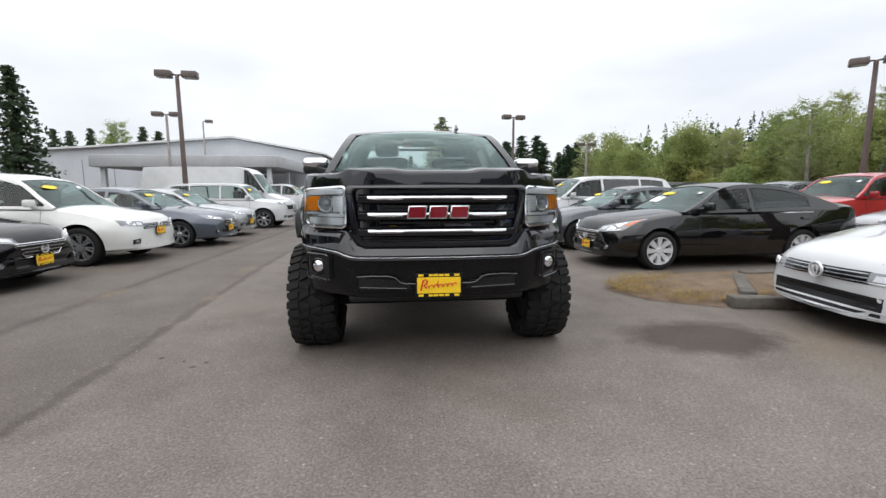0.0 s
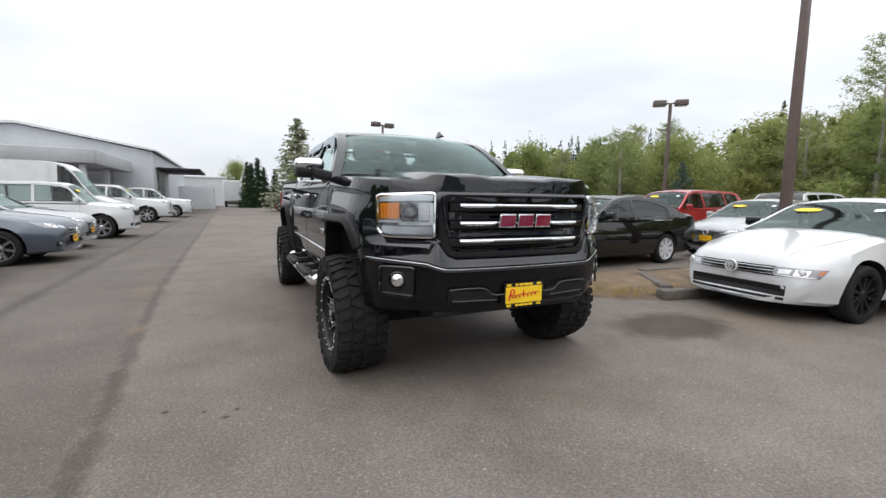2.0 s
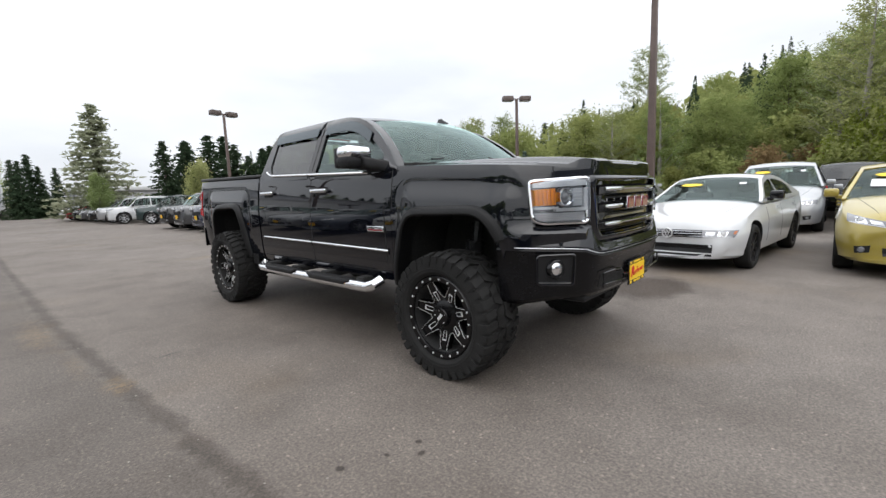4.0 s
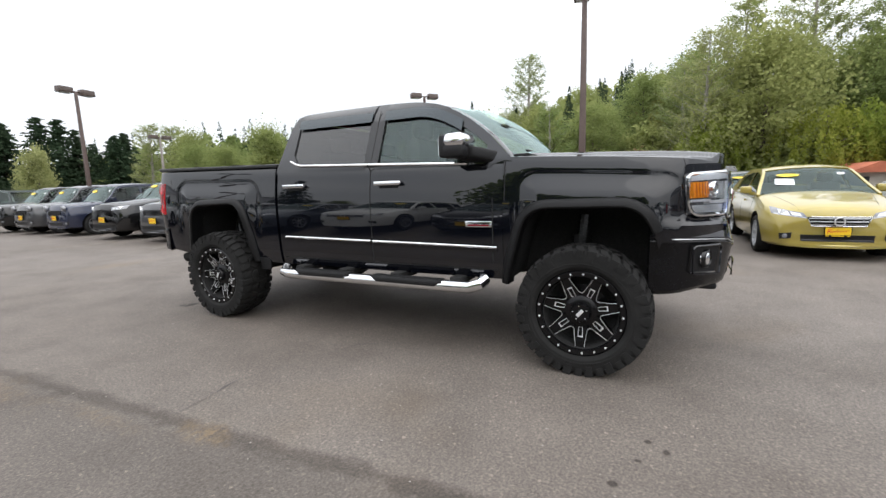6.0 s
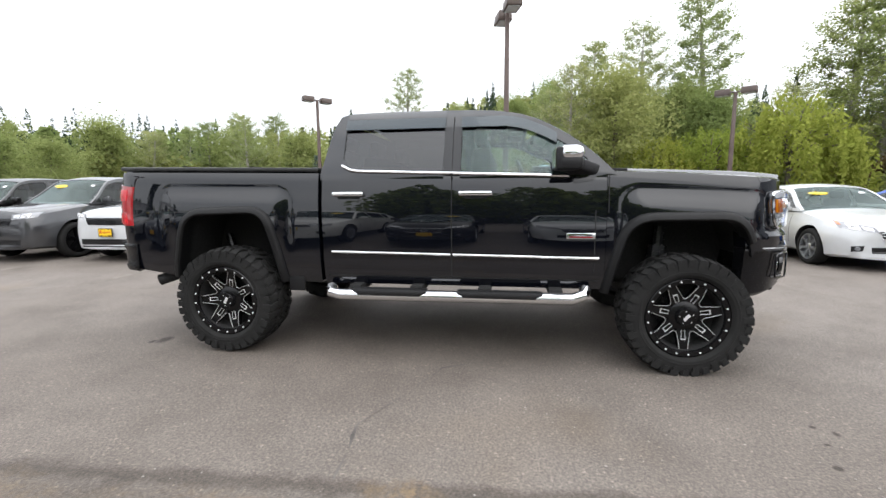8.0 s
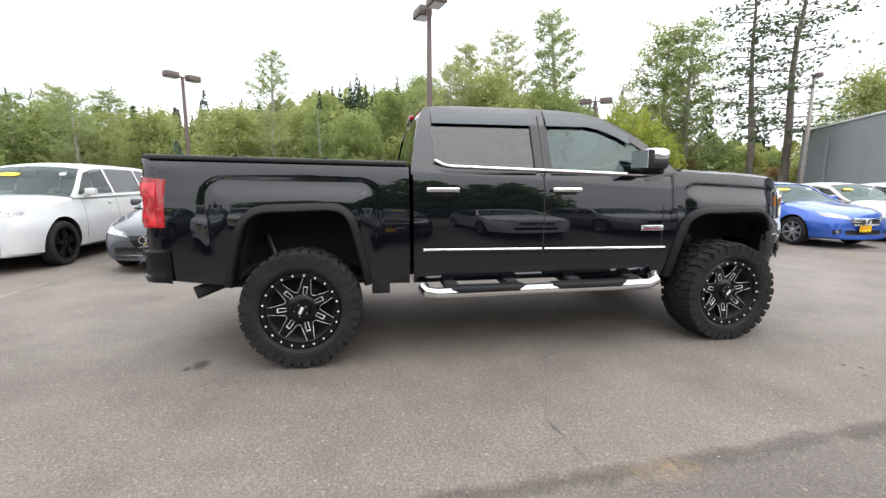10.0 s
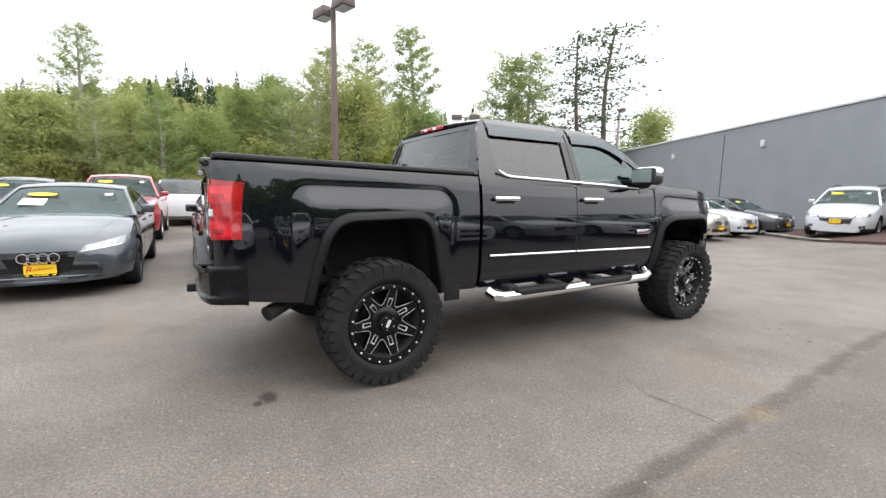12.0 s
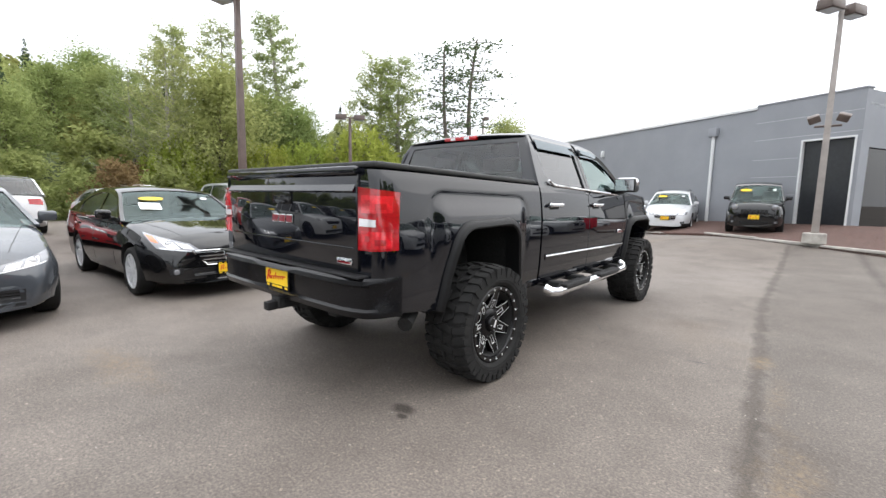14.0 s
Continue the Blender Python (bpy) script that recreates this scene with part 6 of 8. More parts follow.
        v.co = Vector((sx * (1.10 - 0.145 * k_), 0.835 - 0.115 * k_ + v.co.y * (0.17 + 0.06 * k_), 1.535 - 0.040 * k_ + v.co.z * 0.085))
    bmesh.ops.bevel(bm, geom=bm.edges[:], offset=0.018, segments=3, affect="EDGES", profile=0.5)
    bmesh.ops.recalc_face_normals(bm, faces=bm.faces[:])
    part("mirror_arm", bm, M["trim"], mr, "", 40)
    bm = bmesh.new()
    add_box(bm, sx * 0.982, sx * 1.242, 0.765, 0.940, 1.552, 1.660, 0.045)
    part("mirror_cap", bm, M["chrome"], mr, "chrome mirror cap", 60)
    part("mirror_glass", box(sx * 1.008, sx * 1.222, 0.9605, 0.9635, 1.506, 1.636, 0.0), M["reflector"], mr)
    part("mirror_foot", cp_([(0.62, 1.468), (0.84, 1.468), (0.80, 1.40), (0.66, 1.42)], 0.006, 0.012, 6, 3), M["gloss"], mr)
    # step bar with chrome pads
    st = part("step_bar", add_tube(bmesh.new(), [(sx * 1.03, 0.70, 0.60), (sx * 1.085, 0.72, 0.565), (sx * 1.10, 0.80, 0.538), (sx * 1.10, 1.7, 0.532), (sx * 1.10, 2.62, 0.526), (sx * 1.085, 2.70, 0.538), (sx * 1.03, 2.72, 0.57)], 0.046, 14), M["chrome"], truck, "oval bright step bar")
    for a, b in ((1.02, 1.67), (1.91, 2.51)):
        bm = bmesh.new()
        add_box(bm, sx * 1.052, sx * 1.152, a, b, 0.532, 0.586, 0.012)
        for v in bm.verts:  # sloping ends
            if v.co.z < 0.56:
                v.co.y = (a + b) / 2 + (v.co.y - (a + b) / 2) * 0.86
        part("step_pad", bm, M["trim"], st, "black step pad")
    for yb_ in (0.92, 1.46, 2.0, 2.5):
        part("step_bracket", box(sx * 0.80, sx * 1.09, yb_ - 0.05, yb_ + 0.05, 0.545, 0.605, 0.01), M["void"], st)

# --- rear end
for sx in (-1, 1):
    tl = part("tail_light", skin_patch(bed_tree, [(sx * 1.140, 4.72, 1.405), (sx * 0.84, 4.72, 1.432), (sx * 0.84, 4.72, 1.062), (sx * 1.140, 4.72, 1.066)], (-0.75 * sx, -1, 0), 0.014, 0.03, 10, 8), M["taillens"], truck, "tall red tail light")
    bp2 = lambda q, proud, n=6, k=3: skin_patch(bed_tree, [(sx * x, 4.72, z) for x, z in q], (-0.75 * sx, -1, 0), proud, 0.02, n, k)  # noqa: E731
    part("reverse_lamp", bp2([(0.99, 1.245), (0.85, 1.250), (0.85, 1.205), (0.99, 1.205)], 0.020), M["clear"], tl, "clear reversing lamp")
    # bright blocks and dark patches paint the light and shade inside the lamp
    for zc in (1.330, 1.125):
        part("lamp_block", bp2([(1.10, zc + 0.050), (0.868, zc + 0.055), (0.868, zc - 0.05), (1.10, zc - 0.045)], 0.020), M["tailcell"], tl)
        for xa_, xb_, dz_ in ((0.905, 0.945, 0.008), (0.985, 1.06, -0.012)):
            part("bulb_cup", bp2([(xb_, zc + dz_ + 0.018), (xa_, zc + dz_ + 0.018), (xa_, zc + dz_ - 0.014), (xb_, zc + dz_ - 0.014)], 0.024), M["taillens"], tl)
tg = bmesh.new()
add_box(tg, -0.835, 0.835, 4.690, 4.722, 0.925, 1.520, 0.012)
tgo = part("tailgate", tg, M["black"], truck)
bm = bmesh.new()
add_box(bm, -0.84, 0.84, 4.665, 4.752, 1.500, 1.552, 0.014)
part("tailgate_lip", bm, M["black"], tgo)
part("tailgate_crease", prism([(4.700, 1.398), (4.742, 1.400), (4.744, 1.408), (4.722, 1.446), (4.700, 1.446)], -0.82, 0.82), M["black"], tgo)
part("tailgate_crease", box(-0.80, 0.80, 4.716, 4.726, 1.062, 1.075, 0.004), M["black"], tgo)
part("tailgate_handle", box(-0.12, 0.12, 4.718, 4.738, 1.315, 1.415, 0.010), M["gloss"], tgo, "gloss black tailgate handle")
emblem(tgo, pose(0.0, 4.722, 1.215, 90, 0, 180), 0.62, "badgered")
bd = part("tailgate_badge", box(-0.79, -0.64, 4.722, 4.730, 0.965, 1.005, 0.003), M["chrome"], tgo, "small chrome badge")
part("badge_inlay", box(-0.775, -0.655, 4.730, 4.732, 0.973, 0.984), M["badgered"], bd)
bm = bmesh.new()
rows = []
for x in [-1.02, -1.01, -0.98, -0.93, -0.86, -0.78, -0.6, -0.45, -0.3, -0.2, 0, 0.2, 0.3, 0.45, 0.6, 0.78, 0.86, 0.93, 0.98, 1.01, 1.02]:
    a = abs(x)
    yr_ = interp([(0, 4.815), (0.6, 4.81), (0.8, 4.80), (0.93, 4.755), (0.99, 4.68), (1.02, 4.56)], a)
    yi = interp([(0, 4.62), (0.9, 4.60), (1.02, 4.53)], a)
    dip = 0.03 * (1 - step01(0.22, 0.30, a))
    rows.append([bm.verts.new((x, y, z)) for y, z in ((yi, 0.905), (yr_ - 0.02, 0.905 - dip * 0.3), (yr_, 0.890 - dip * 0.5), (yr_ + 0.004, 0.865), (yr_ - 0.018 - dip, 0.850), (yr_ - 0.022 - dip, 0.720), (yr_ - 0.004, 0.705), (yr_ - 0.02, 0.665), (yi, 0.655))])
for a, b in zip(rows, rows[1:]):
    for k in range(len(a)):
        bm.faces.new((a[k], a[(k + 1) % len(a)], b[(k + 1) % len(a)], b[k]))
bm.faces.new(rows[0])
bm.faces.new(rows[-1][::-1])
bmesh.ops.recalc_face_normals(bm, faces=bm.faces[:])
rb = part("rear_bumper", bm, M["bumper"], truck, "", 32)
part("bumper_tread", box(-0.92, 0.92, 4.66, 4.79, 0.905, 0.917, 0.004), M["trim"], rb, "black ribbed step")
dealer_plate(rb, pose(0.0, 4.772, 0.800, 90, 0, 180))
hitch = part("hitch", box(-0.055, 0.055, 4.45, 4.80, 0.575, 0.660, 0.010), M["void"], truck)
part("hitch_ball_mount", box(-0.035, 0.035, 4.79, 4.87, 0.570, 0.630, 0.008), M["trim"], hitch)
bm = bmesh.new()
add_tube(bm, [(-0.55, 2.9, 0.66), (-0.62, 3.6, 0.74), (-0.66, 4.05, 0.70), (-0.82, 4.22, 0.63), (-0.93, 4.42, 0.565)], [0.04, 0.04, 0.04, 0.045, 0.05], 12)
part("exhaust", bm, M["void"], truck, "dark exhaust pipe")

# --- underside
for sx in (-1, 1):
    part("frame_rail", box(sx * 0.40 - 0.05, sx * 0.40 + 0.05, -0.60, 4.60, 0.55, 0.70, 0.01), M["void"], truck)
    bm = bmesh.new()
    add_tube(bm, [(sx * 0.62, 0.10, 0.45), (sx * 0.58, 0.05, 1.05)], 0.045, 10)
    add_tube(bm, [(sx * 0.62, 0.10, 0.50), (sx * 0.60, 0.07, 0.90)], 0.075, 10)
    part("front_strut", bm, M["darkalloy"], truck, "dark coil strut")
    bm = bmesh.new()
    add_tube(bm, [(sx * 0.60, 3.80, 0.42), (sx * 0.52, 3.98, 0.95)], 0.035, 10)
    part("rear_shock", bm, M["darkalloy"], truck)
    part("leaf_spring", box(sx * 0.56 - 0.035, sx * 0.56 + 0.035, 3.0, 4.3, 0.52, 0.58, 0.01), M["void"], truck)
    part("lower_arm", box(sx * 0.30, sx * 0.80, -0.10, 0.10, 0.34, 0.42, 0.02), M["void"], truck)
    bm = box(sx * 0.98, sx * 0.995, 2.98, 3.12, 0.52, 0.80, 0.005)
    part("mud_flap", bm, M["trim"], truck)
bm = bmesh.new()
add_tube(bm, [(-0.8, 3.645, 0.445), (0.8, 3.645, 0.445)], 0.055, 12)
add_lathe(bm, [(0.001, -0.16), (0.10, -0.14), (0.15, -0.05), (0.15, 0.05), (0.10, 0.14), (0.001, 0.16)], 18, "y", (0, 3.645, 0.445))
part("rear_axle", bm, M["void"], truck)
part("front_crossmember", box(-0.45, 0.45, -0.18, 0.22, 0.36, 0.50, 0.03), M["void"], truck)
part("gearbox", box(-0.20, 0.20, 0.6, 2.0, 0.48, 0.72, 0.05), M["void"], truck)
part("fuel_tank", box(0.0, 0.42, 2.2, 3.2, 0.50, 0.72, 0.05), M["void"], truck)

# --- wipers and bonnet seams
for x0 in (-0.60, 0.05):
    bm = bmesh.new()
    add_tube(bm, [(x0 + 0.62, 0.44 - 0.02, 1.530), (x0 + 0.30, 0.47, 1.545), (x0, 0.50, 1.552)], 0.010, 6)
    part("wiper", bm, M["trim"], truck)
part("cowl", box(-0.90, 0.90, 0.40, 0.56, 1.490, 1.512, 0.008), M["trim"], truck)
for sx in (-1, 1):
    part("bonnet_seam", skin_patch(front_tree, [(sx * 0.800, -0.60, 1.6), (sx * 0.808, -0.60, 1.6), (sx * 0.938, 0.50, 1.6), (sx * 0.930, 0.50, 1.6)], (0, 0, -1), 0.0015, 0.006, 1, 24), M["void"], truck)
    part("wing_seam", skin_patch(front_tree, [(sx * 1.1, 0.545, 1.48), (sx * 1.1, 0.553, 1.48), (sx * 1.1, 0.553, 1.18), (sx * 1.1, 0.545, 1.18)], (-sx, 0, 0), 0.0015, 0.006, 1, 10), M["void"], truck)

# --- wheels: mud tyres on black rims with milled edges
R_T, W_T = 0.447, 0.355
bm = bmesh.new()
h = W_T / 2
add_lathe(bm, [(0.286, -h * 0.80), (0.31, -h * 0.97), (0.36, -h * 1.0), (0.405, -h * 0.95), (0.425, -h * 0.82), (0.430, -h * 0.5), (0.430, h * 0.5), (0.425, h * 0.82), (0.405, h * 0.95), (0.36, h * 1.0), (0.32, h * 0.985), (0.298, h * 0.90), (0.288, h * 0.80)], 64, closed=True)
tread_bm = bmesh.new()
n_l = 36
for i in range(n_l):
    for s in (-1, 1):
        a = 2 * math.pi * (i + (0.5 if s > 0 else 0)) / n_l
        rot = Matrix.Rotation(a, 4, "X")
        big = i % 2 == 0
        vs = add_box(tread_bm, s * h * 0.50, s * h * (1.02 if big else 0.95), -0.025, 0.025, 0.405, R_T, 0)
        for v in vs:
            if abs(v.co.x) > h * 0.8:
                v.co.z -= 0.018
            v.co.y += 0.010 * s * (1 if abs(v.co.x) > h * 0.8 else -1)
            v.co = rot @ v.co
        vs = add_box(tread_bm, s * h * 0.84, s * h * (1.03 if big else 1.01), -0.020, 0.020, 0.358 if big else 0.378, 0.425, 0)
        for v in vs:
            v.co = rot @ v.co
        vs = add_box(tread_bm, s * h * 0.05, s * h * 0.46, -0.021, 0.021, 0.41, R_T + 0.001, 0)
        for v in vs:
            v.co.y += 0.022 * (1 if abs(v.co.x) > h * 0.25 else -1) * (1 if i % 2 else -0.6)
            v.co = rot @ v.co
add_lathe(bm, [(0.335, h * 1.0), (0.337, h * 1.012), (0.342, h * 1.012), (0.344, h * 1.0)], 64, closed=True)
tyre_bm = bm
rim_bm = bmesh.new()
rr = 0.290
add_lathe(rim_bm, [(rr, h * 0.76), (rr + 0.004, h * 0.86), (rr - 0.006, h * 0.91), (rr - 0.036, h * 0.89), (rr - 0.044, h * 0.80), (rr - 0.056, h * 0.10), (0.10, -h * 0.10), (0.10, -h * 0.6), (rr - 0.03, -h * 0.7)], 64, closed=True)
# barrel faces take flat black, painting the shade deep in the dish
for f in rim_bm.faces:
    f.material_index = 1 if f.calc_center_median().x < h * 0.74 else 0
mill_bm = bmesh.new()
SPOKES = 7
face_x = lambda r_: h * (0.50 + 0.16 * step01(0.09, 0.24, r_))  # noqa: E731
half_wid = lambda r_: 0.0465 - 0.0145 * step01(0.12, 0.25, r_)  # noqa: E731
for i in range(SPOKES):
    rot = Matrix.Rotation(2 * math.pi * i / SPOKES, 4, "X")
    # one spoke: a raised bar whose face follows the dish
    rows = []
    for k_ in range(7):
        r_ = 0.075 + (0.252 - 0.075) * k_ / 6
        w_, x_ = half_wid(r_), face_x(r_)
        rows.append([rim_bm.verts.new(rot @ Vector(p)) for p in ((x_ - 0.05, -w_, r_), (x_ - 0.008, -w_, r_), (x_, -w_ + 0.006, r_), (x_, w_ - 0.006, r_), (x_ - 0.008, w_, r_), (x_ - 0.05, w_, r_))])
    for a_, b_ in zip(rows, rows[1:]):
        for k_ in range(5):
            rim_bm.faces.new((a_[k_], a_[k_ + 1], b_[k_ + 1], b_[k_]))

    def mill(pts, rad=0.0026):
        add_tube(mill_bm, [rot @ Vector((face_x(r_) + 0.001, y_, r_)) for y_, r_ in pts], rad, 5)
    # a milled window on each spoke, and a bright line along both of its edges
    mill([(-0.015, 0.176), (-0.012, 0.112), (0.012, 0.112), (0.015, 0.176), (-0.015, 0.176)], 0.0022)
    mill([(-0.013, 0.172), (0.013, 0.172)], 0.0032)
    for sg in (-1, 1):
        mill([(sg * (half_wid(r_) - 0.003), r_) for r_ in (0.132, 0.15, 0.18, 0.21, 0.246)], 0.0016)
    half_gap = math.pi / SPOKES
    e_in = [Vector((half_wid(0.132) - 0.003, 0.132))]
    arc = []
    for k_ in range(5):  # the lines of neighbouring spokes meet round the hub
        t_ = k_ / 4
        a0_ = math.atan2(e_in[0].x, e_in[0].y)
        ang_ = a0_ + (2 * half_gap - 2 * a0_) * t_
        rad_ = 0.139 - 0.010 * math.sin(math.pi * t_)
        arc.append((rad_ * math.sin(ang_), rad_ * math.cos(ang_)))
    add_tube(mill_bm, [rot @ Vector((face_x(0.12), y_, z_)) for y_, z_ in arc], 0.0019, 5)
add_lathe(rim_bm, [(0.112, h * 0.30), (0.108, h * 0.52), (0.088, h * 0.58), (0.070, h * 0.60), (0.064, h * 0.76), (0.058, h * 0.80), (0.001, h * 0.81)], 28)
stud_bm = bmesh.new()
for i in range(21):
    a = 2 * math.pi * (i + 0.5) / 21
    c, s_ = math.cos(a) * (rr - 0.020), math.sin(a) * (rr - 0.020)
    add_lathe(stud_bm, [(0.0066, h * 0.86), (0.0066, h * 0.93), (0.001, h * 0.95)], 8, "x", (0, c, s_))
cap_bm = bmesh.new()
add_box(cap_bm, h * 0.81, h * 0.825, -0.028, 0.028, -0.011, 0.011, 0.002, Matrix.Rotation(0.4, 4, "X"))
for k_ in range(5):
    add_lathe(cap_bm, [(0.004, h * 0.78), (0.003, h * 0.82), (0.001, h * 0.825)], 6, "x", (0, 0.047 * math.cos(1.26 * k_), 0.047 * math.sin(1.26 * k_)))
disc_bm = bmesh.new()
add_lathe(disc_bm, [(0.06, h * 0.0), (0.17, h * 0.0), (0.17, h * 0.06), (0.06, h * 0.06)], 32, "x", (0, 0, 0), True)
wheel0 = None
turns = iter((25.7, 39.7, 5, 22))
for x in (-0.965, 0.965):
    for y in (0.0, 3.645):
        m_ = pose(x, y, 0.428 if y < 1 else 0.443, 0, 0, 0 if x > 0 else 180) @ Matrix.Rotation(radians(next(turns)), 4, "X")
        if wheel0 is None:
            wheel0 = part("wheel", tyre_bm, M["rubber"], truck, "chunky black mud tyre on a black rim", 30, m_)
            kids = [part("tread", tread_bm, M["rubber"], wheel0, "", 30), part("rim", rim_bm, [M["blackrim"], M["void"]], wheel0, "", 30), part("milled_edge", mill_bm, M["milled"], wheel0, "bright milled spoke edges", 0), part("rim_stud", stud_bm, M["milled"], wheel0, "", 30), part("centre_cap", cap_bm, M["milled"], wheel0, "", 0), part("brake_disc", disc_bm, M["darkalloy"], wheel0, "", 30)]
            for k_ in (kids[0], kids[2], kids[3]):
                k_["kind"] = "stuff"
        else:
            w2 = new("wheel", wheel0.data)
            w2.parent, w2.matrix_basis = truck, m_
            w2["label"] = wheel0["label"]
            for k_ in kids:
                c_ = new(k_.name.split(".")[0], k_.data)
                c_.parent = w2
                for key in ("label", "kind"):
                    if key in k_.keys():
                        c_[key] = k_[key]


# ---------- the lot, its surroundings ----------
def strip(pts, widths, z, seed=0, rough=0.02):
    """A flat ragged strip along ground points."""
    rnd = random.Random(seed)
    bm = bmesh.new()
    pr = None
    P_ = [Vector((x, y, 0)) for x, y in pts]
    out = []
    for a, b in zip(P_, P_[1:]):
        k = max(2, int((b - a).length / 0.12))
        out += [a.lerp(b, i / k) for i in range(k)]
    out.append(P_[-1])
    n = len(out)
    for i, p in enumerate(out):
        d = (out[min(i + 1, n - 1)] - out[max(0, i - 1)]).normalized()
        s = Vector((-d.y, d.x, 0))
        w = interp([(j / (len(widths) - 1), w_) for j, w_ in enumerate(widths)], i / (n - 1)) / 2
        wob = 0.03 * noise.noise((i * 0.13, seed, 0))
        a = bm.verts.new(p + s * (w + wob + rnd.uniform(-rough, rough)) + Vector((0, 0, z)))
        b = bm.verts.new(p + s * (-w + wob + rnd.uniform(-rough, rough)) + Vector((0, 0, z)))
        if pr:
            bm.faces.new((pr[0], pr[1], b, a))
        pr = (a, b)
    bmesh.ops.recalc_face_normals(bm, faces=bm.faces[:])
    for f in bm.faces:
        if f.normal.z < 0:
            f.normal_flip()
    return bm


# ground: one sheet to the horizon
def ground_z(x, y):
    """The lot lies level but for a gentle rise towards the showroom's corner."""
    return 0.27 * step01(5.0, 10.8, -y) * step01(-3.0, 1.0, -x)


bm = bmesh.new()
gx = [-900, -200, -80, -40, -24, -16, -12] + [-10 + i for i in range(21)] + [14, 20, 40, 90, 220, 900]
gy = [-900, -200, -80, -44, -34, -28] + [-24 + i for i in range(22)] + [0, 4, 10, 20, 40, 90, 220, 900]
gv = [[bm.verts.new((x, y, ground_z(x, y))) for y in gy] for x in gx]
for a, b in zip(gv, gv[1:]):
    for j in range(len(gy) - 1):
        bm.faces.new((a[j], b[j], b[j + 1], a[j + 1]))
tagged(part("ground", bm, M["asphalt"], None, "", 60), "worn grey asphalt of a car lot with grit and faint stains", "ground", kind="structure")
CRACK = [(-2.58, 2.08), (-2.10, 2.14), (-1.70, 1.95), (-1.23, 1.77), (-1.01, 1.37)]
tagged(part("crack", strip(CRACK, [0.006, 0.005, 0.004, 0.003, 0.003], 0.002, 8, 0.012), M["seam2"], None, "", 0), "thin dark crack running out from the asphalt seam", "crack", kind="structure")
# loose chips of pale gravel
prnd = random.Random(15)
gb = bmesh.new()
for i in range(360):
    x, y = prnd.uniform(-2.9, 0.0), prnd.uniform(-2.2, 6.5)
    if i % 3 == 0:
        x, y = prnd.gauss(-1.3, 0.5), prnd.gauss(0.8, 0.7)
    s_ = prnd.uniform(0.003, 0.0075)
    vs_ = [gb.verts.new((x + s_ * a * prnd.uniform(0.6, 1.4), y + s_ * b * prnd.uniform(0.6, 1.4), 0.001 + s_ * (0.4 + c * 0.6))) for a, b, c in ((1, 0, 0), (0, 1, 0), (-1, 0, 0), (0, -1, 0), (0, 0, 1))]
    for k in range(4):
        gb.faces.new((vs_[k], vs_[(k + 1) % 4], vs_[4]))
tagged(part("gravel_chips", gb, M["gravel"], None, "", 0), "loose pale gravel chips on the asphalt", "gravel", kind="stuff")
# worn bay lines
for i, y in enumerate((7.7, 10.5, 13.3)):
    tagged(part("bay_line", strip([(0.6, y - 0.15), (5.2, y)], [0.05, 0.09, 0.08], 0.004, 20 + i, 0.03), M["lineold"], None, "", 0), "worn pale parking bay line on asphalt", "line", kind="structure")


# ---------- lamp posts ----------
def lamp_post(x, y, h, heads=2, az=0.0, mat="pole", rad=0.085, base=0.0, label="", flood=False, low=0.0):
    root = thing("lamp_post", label or "brown steel lamp post with twin box heads", "lamp post", "lamp posts round the lot", pose(x, y, low))
    bm = bmesh.new()
    add_box(bm, -rad, rad, -rad, rad, base, h, 0.015)
    for v in bm.verts:
        k = 1 - 0.35 * v.co.z / h
        v.co.x, v.co.y = v.co.x * k, v.co.y * k
    part("pole", bm, M[mat], root)
    if base:
        bb = bmesh.new()
        add_lathe(bb, [(0.001, 0), (0.27, 0), (0.26, base - 0.02), (0.24, base), (0.001, base)], 20, "z")
        part("base", bb, M["concrete"], root, "concrete base")
    for s in range(heads):
        a = az + s * math.pi
        bm = bmesh.new()
        R = Matrix.Rotation(a, 4, "Z")
        add_box(bm, 0.20, 0.76, -0.20, 0.20, h - 0.11, h + 0.15, 0.03)
        for v in bm.verts:
            if v.co.z > h + 0.05:
                v.co.y *= 0.88
        for v in bm.verts:
            v.co = R @ v.co
        hd = part("lamp_head", bm, M["lamphead"], root)
        bm = bmesh.new()
        add_box(bm, 0.26, 0.70, -0.15, 0.15, h - 0.125, h - 0.108)
        for v in bm.verts:
            v.co = R @ v.co
        part("lamp_glass", bm, M["lampglass"], hd)
        bm = bmesh.new()
        add_tube(bm, [R @ Vector((0.02, 0, h)), R @ Vector((0.22, 0, h + 0.02))], 0.035, 8)
        part("arm", bm, M["lamphead"], root)
    if flood:
        bm = bmesh.new()
        add_tube(bm, [(-0.28, 0, flood), (0.28, 0, flood)], 0.03, 8)
        part("bracket", bm, M["pole"], root)
        for sx in (-1, 1):
            bm = bmesh.new()
            add_box(bm, -0.13, 0.13, -0.10, 0.10, -0.10, 0.10, 0.03, Matrix.Translation((sx * 0.30, 0.0, flood + 0.20)) @ Matrix.Rotation(sx * 0.35, 4, "Y") @ Matrix.Rotation(-0.5, 4, "X"))
            part("floodlight", bm, M["lamphead"], root)
    return root


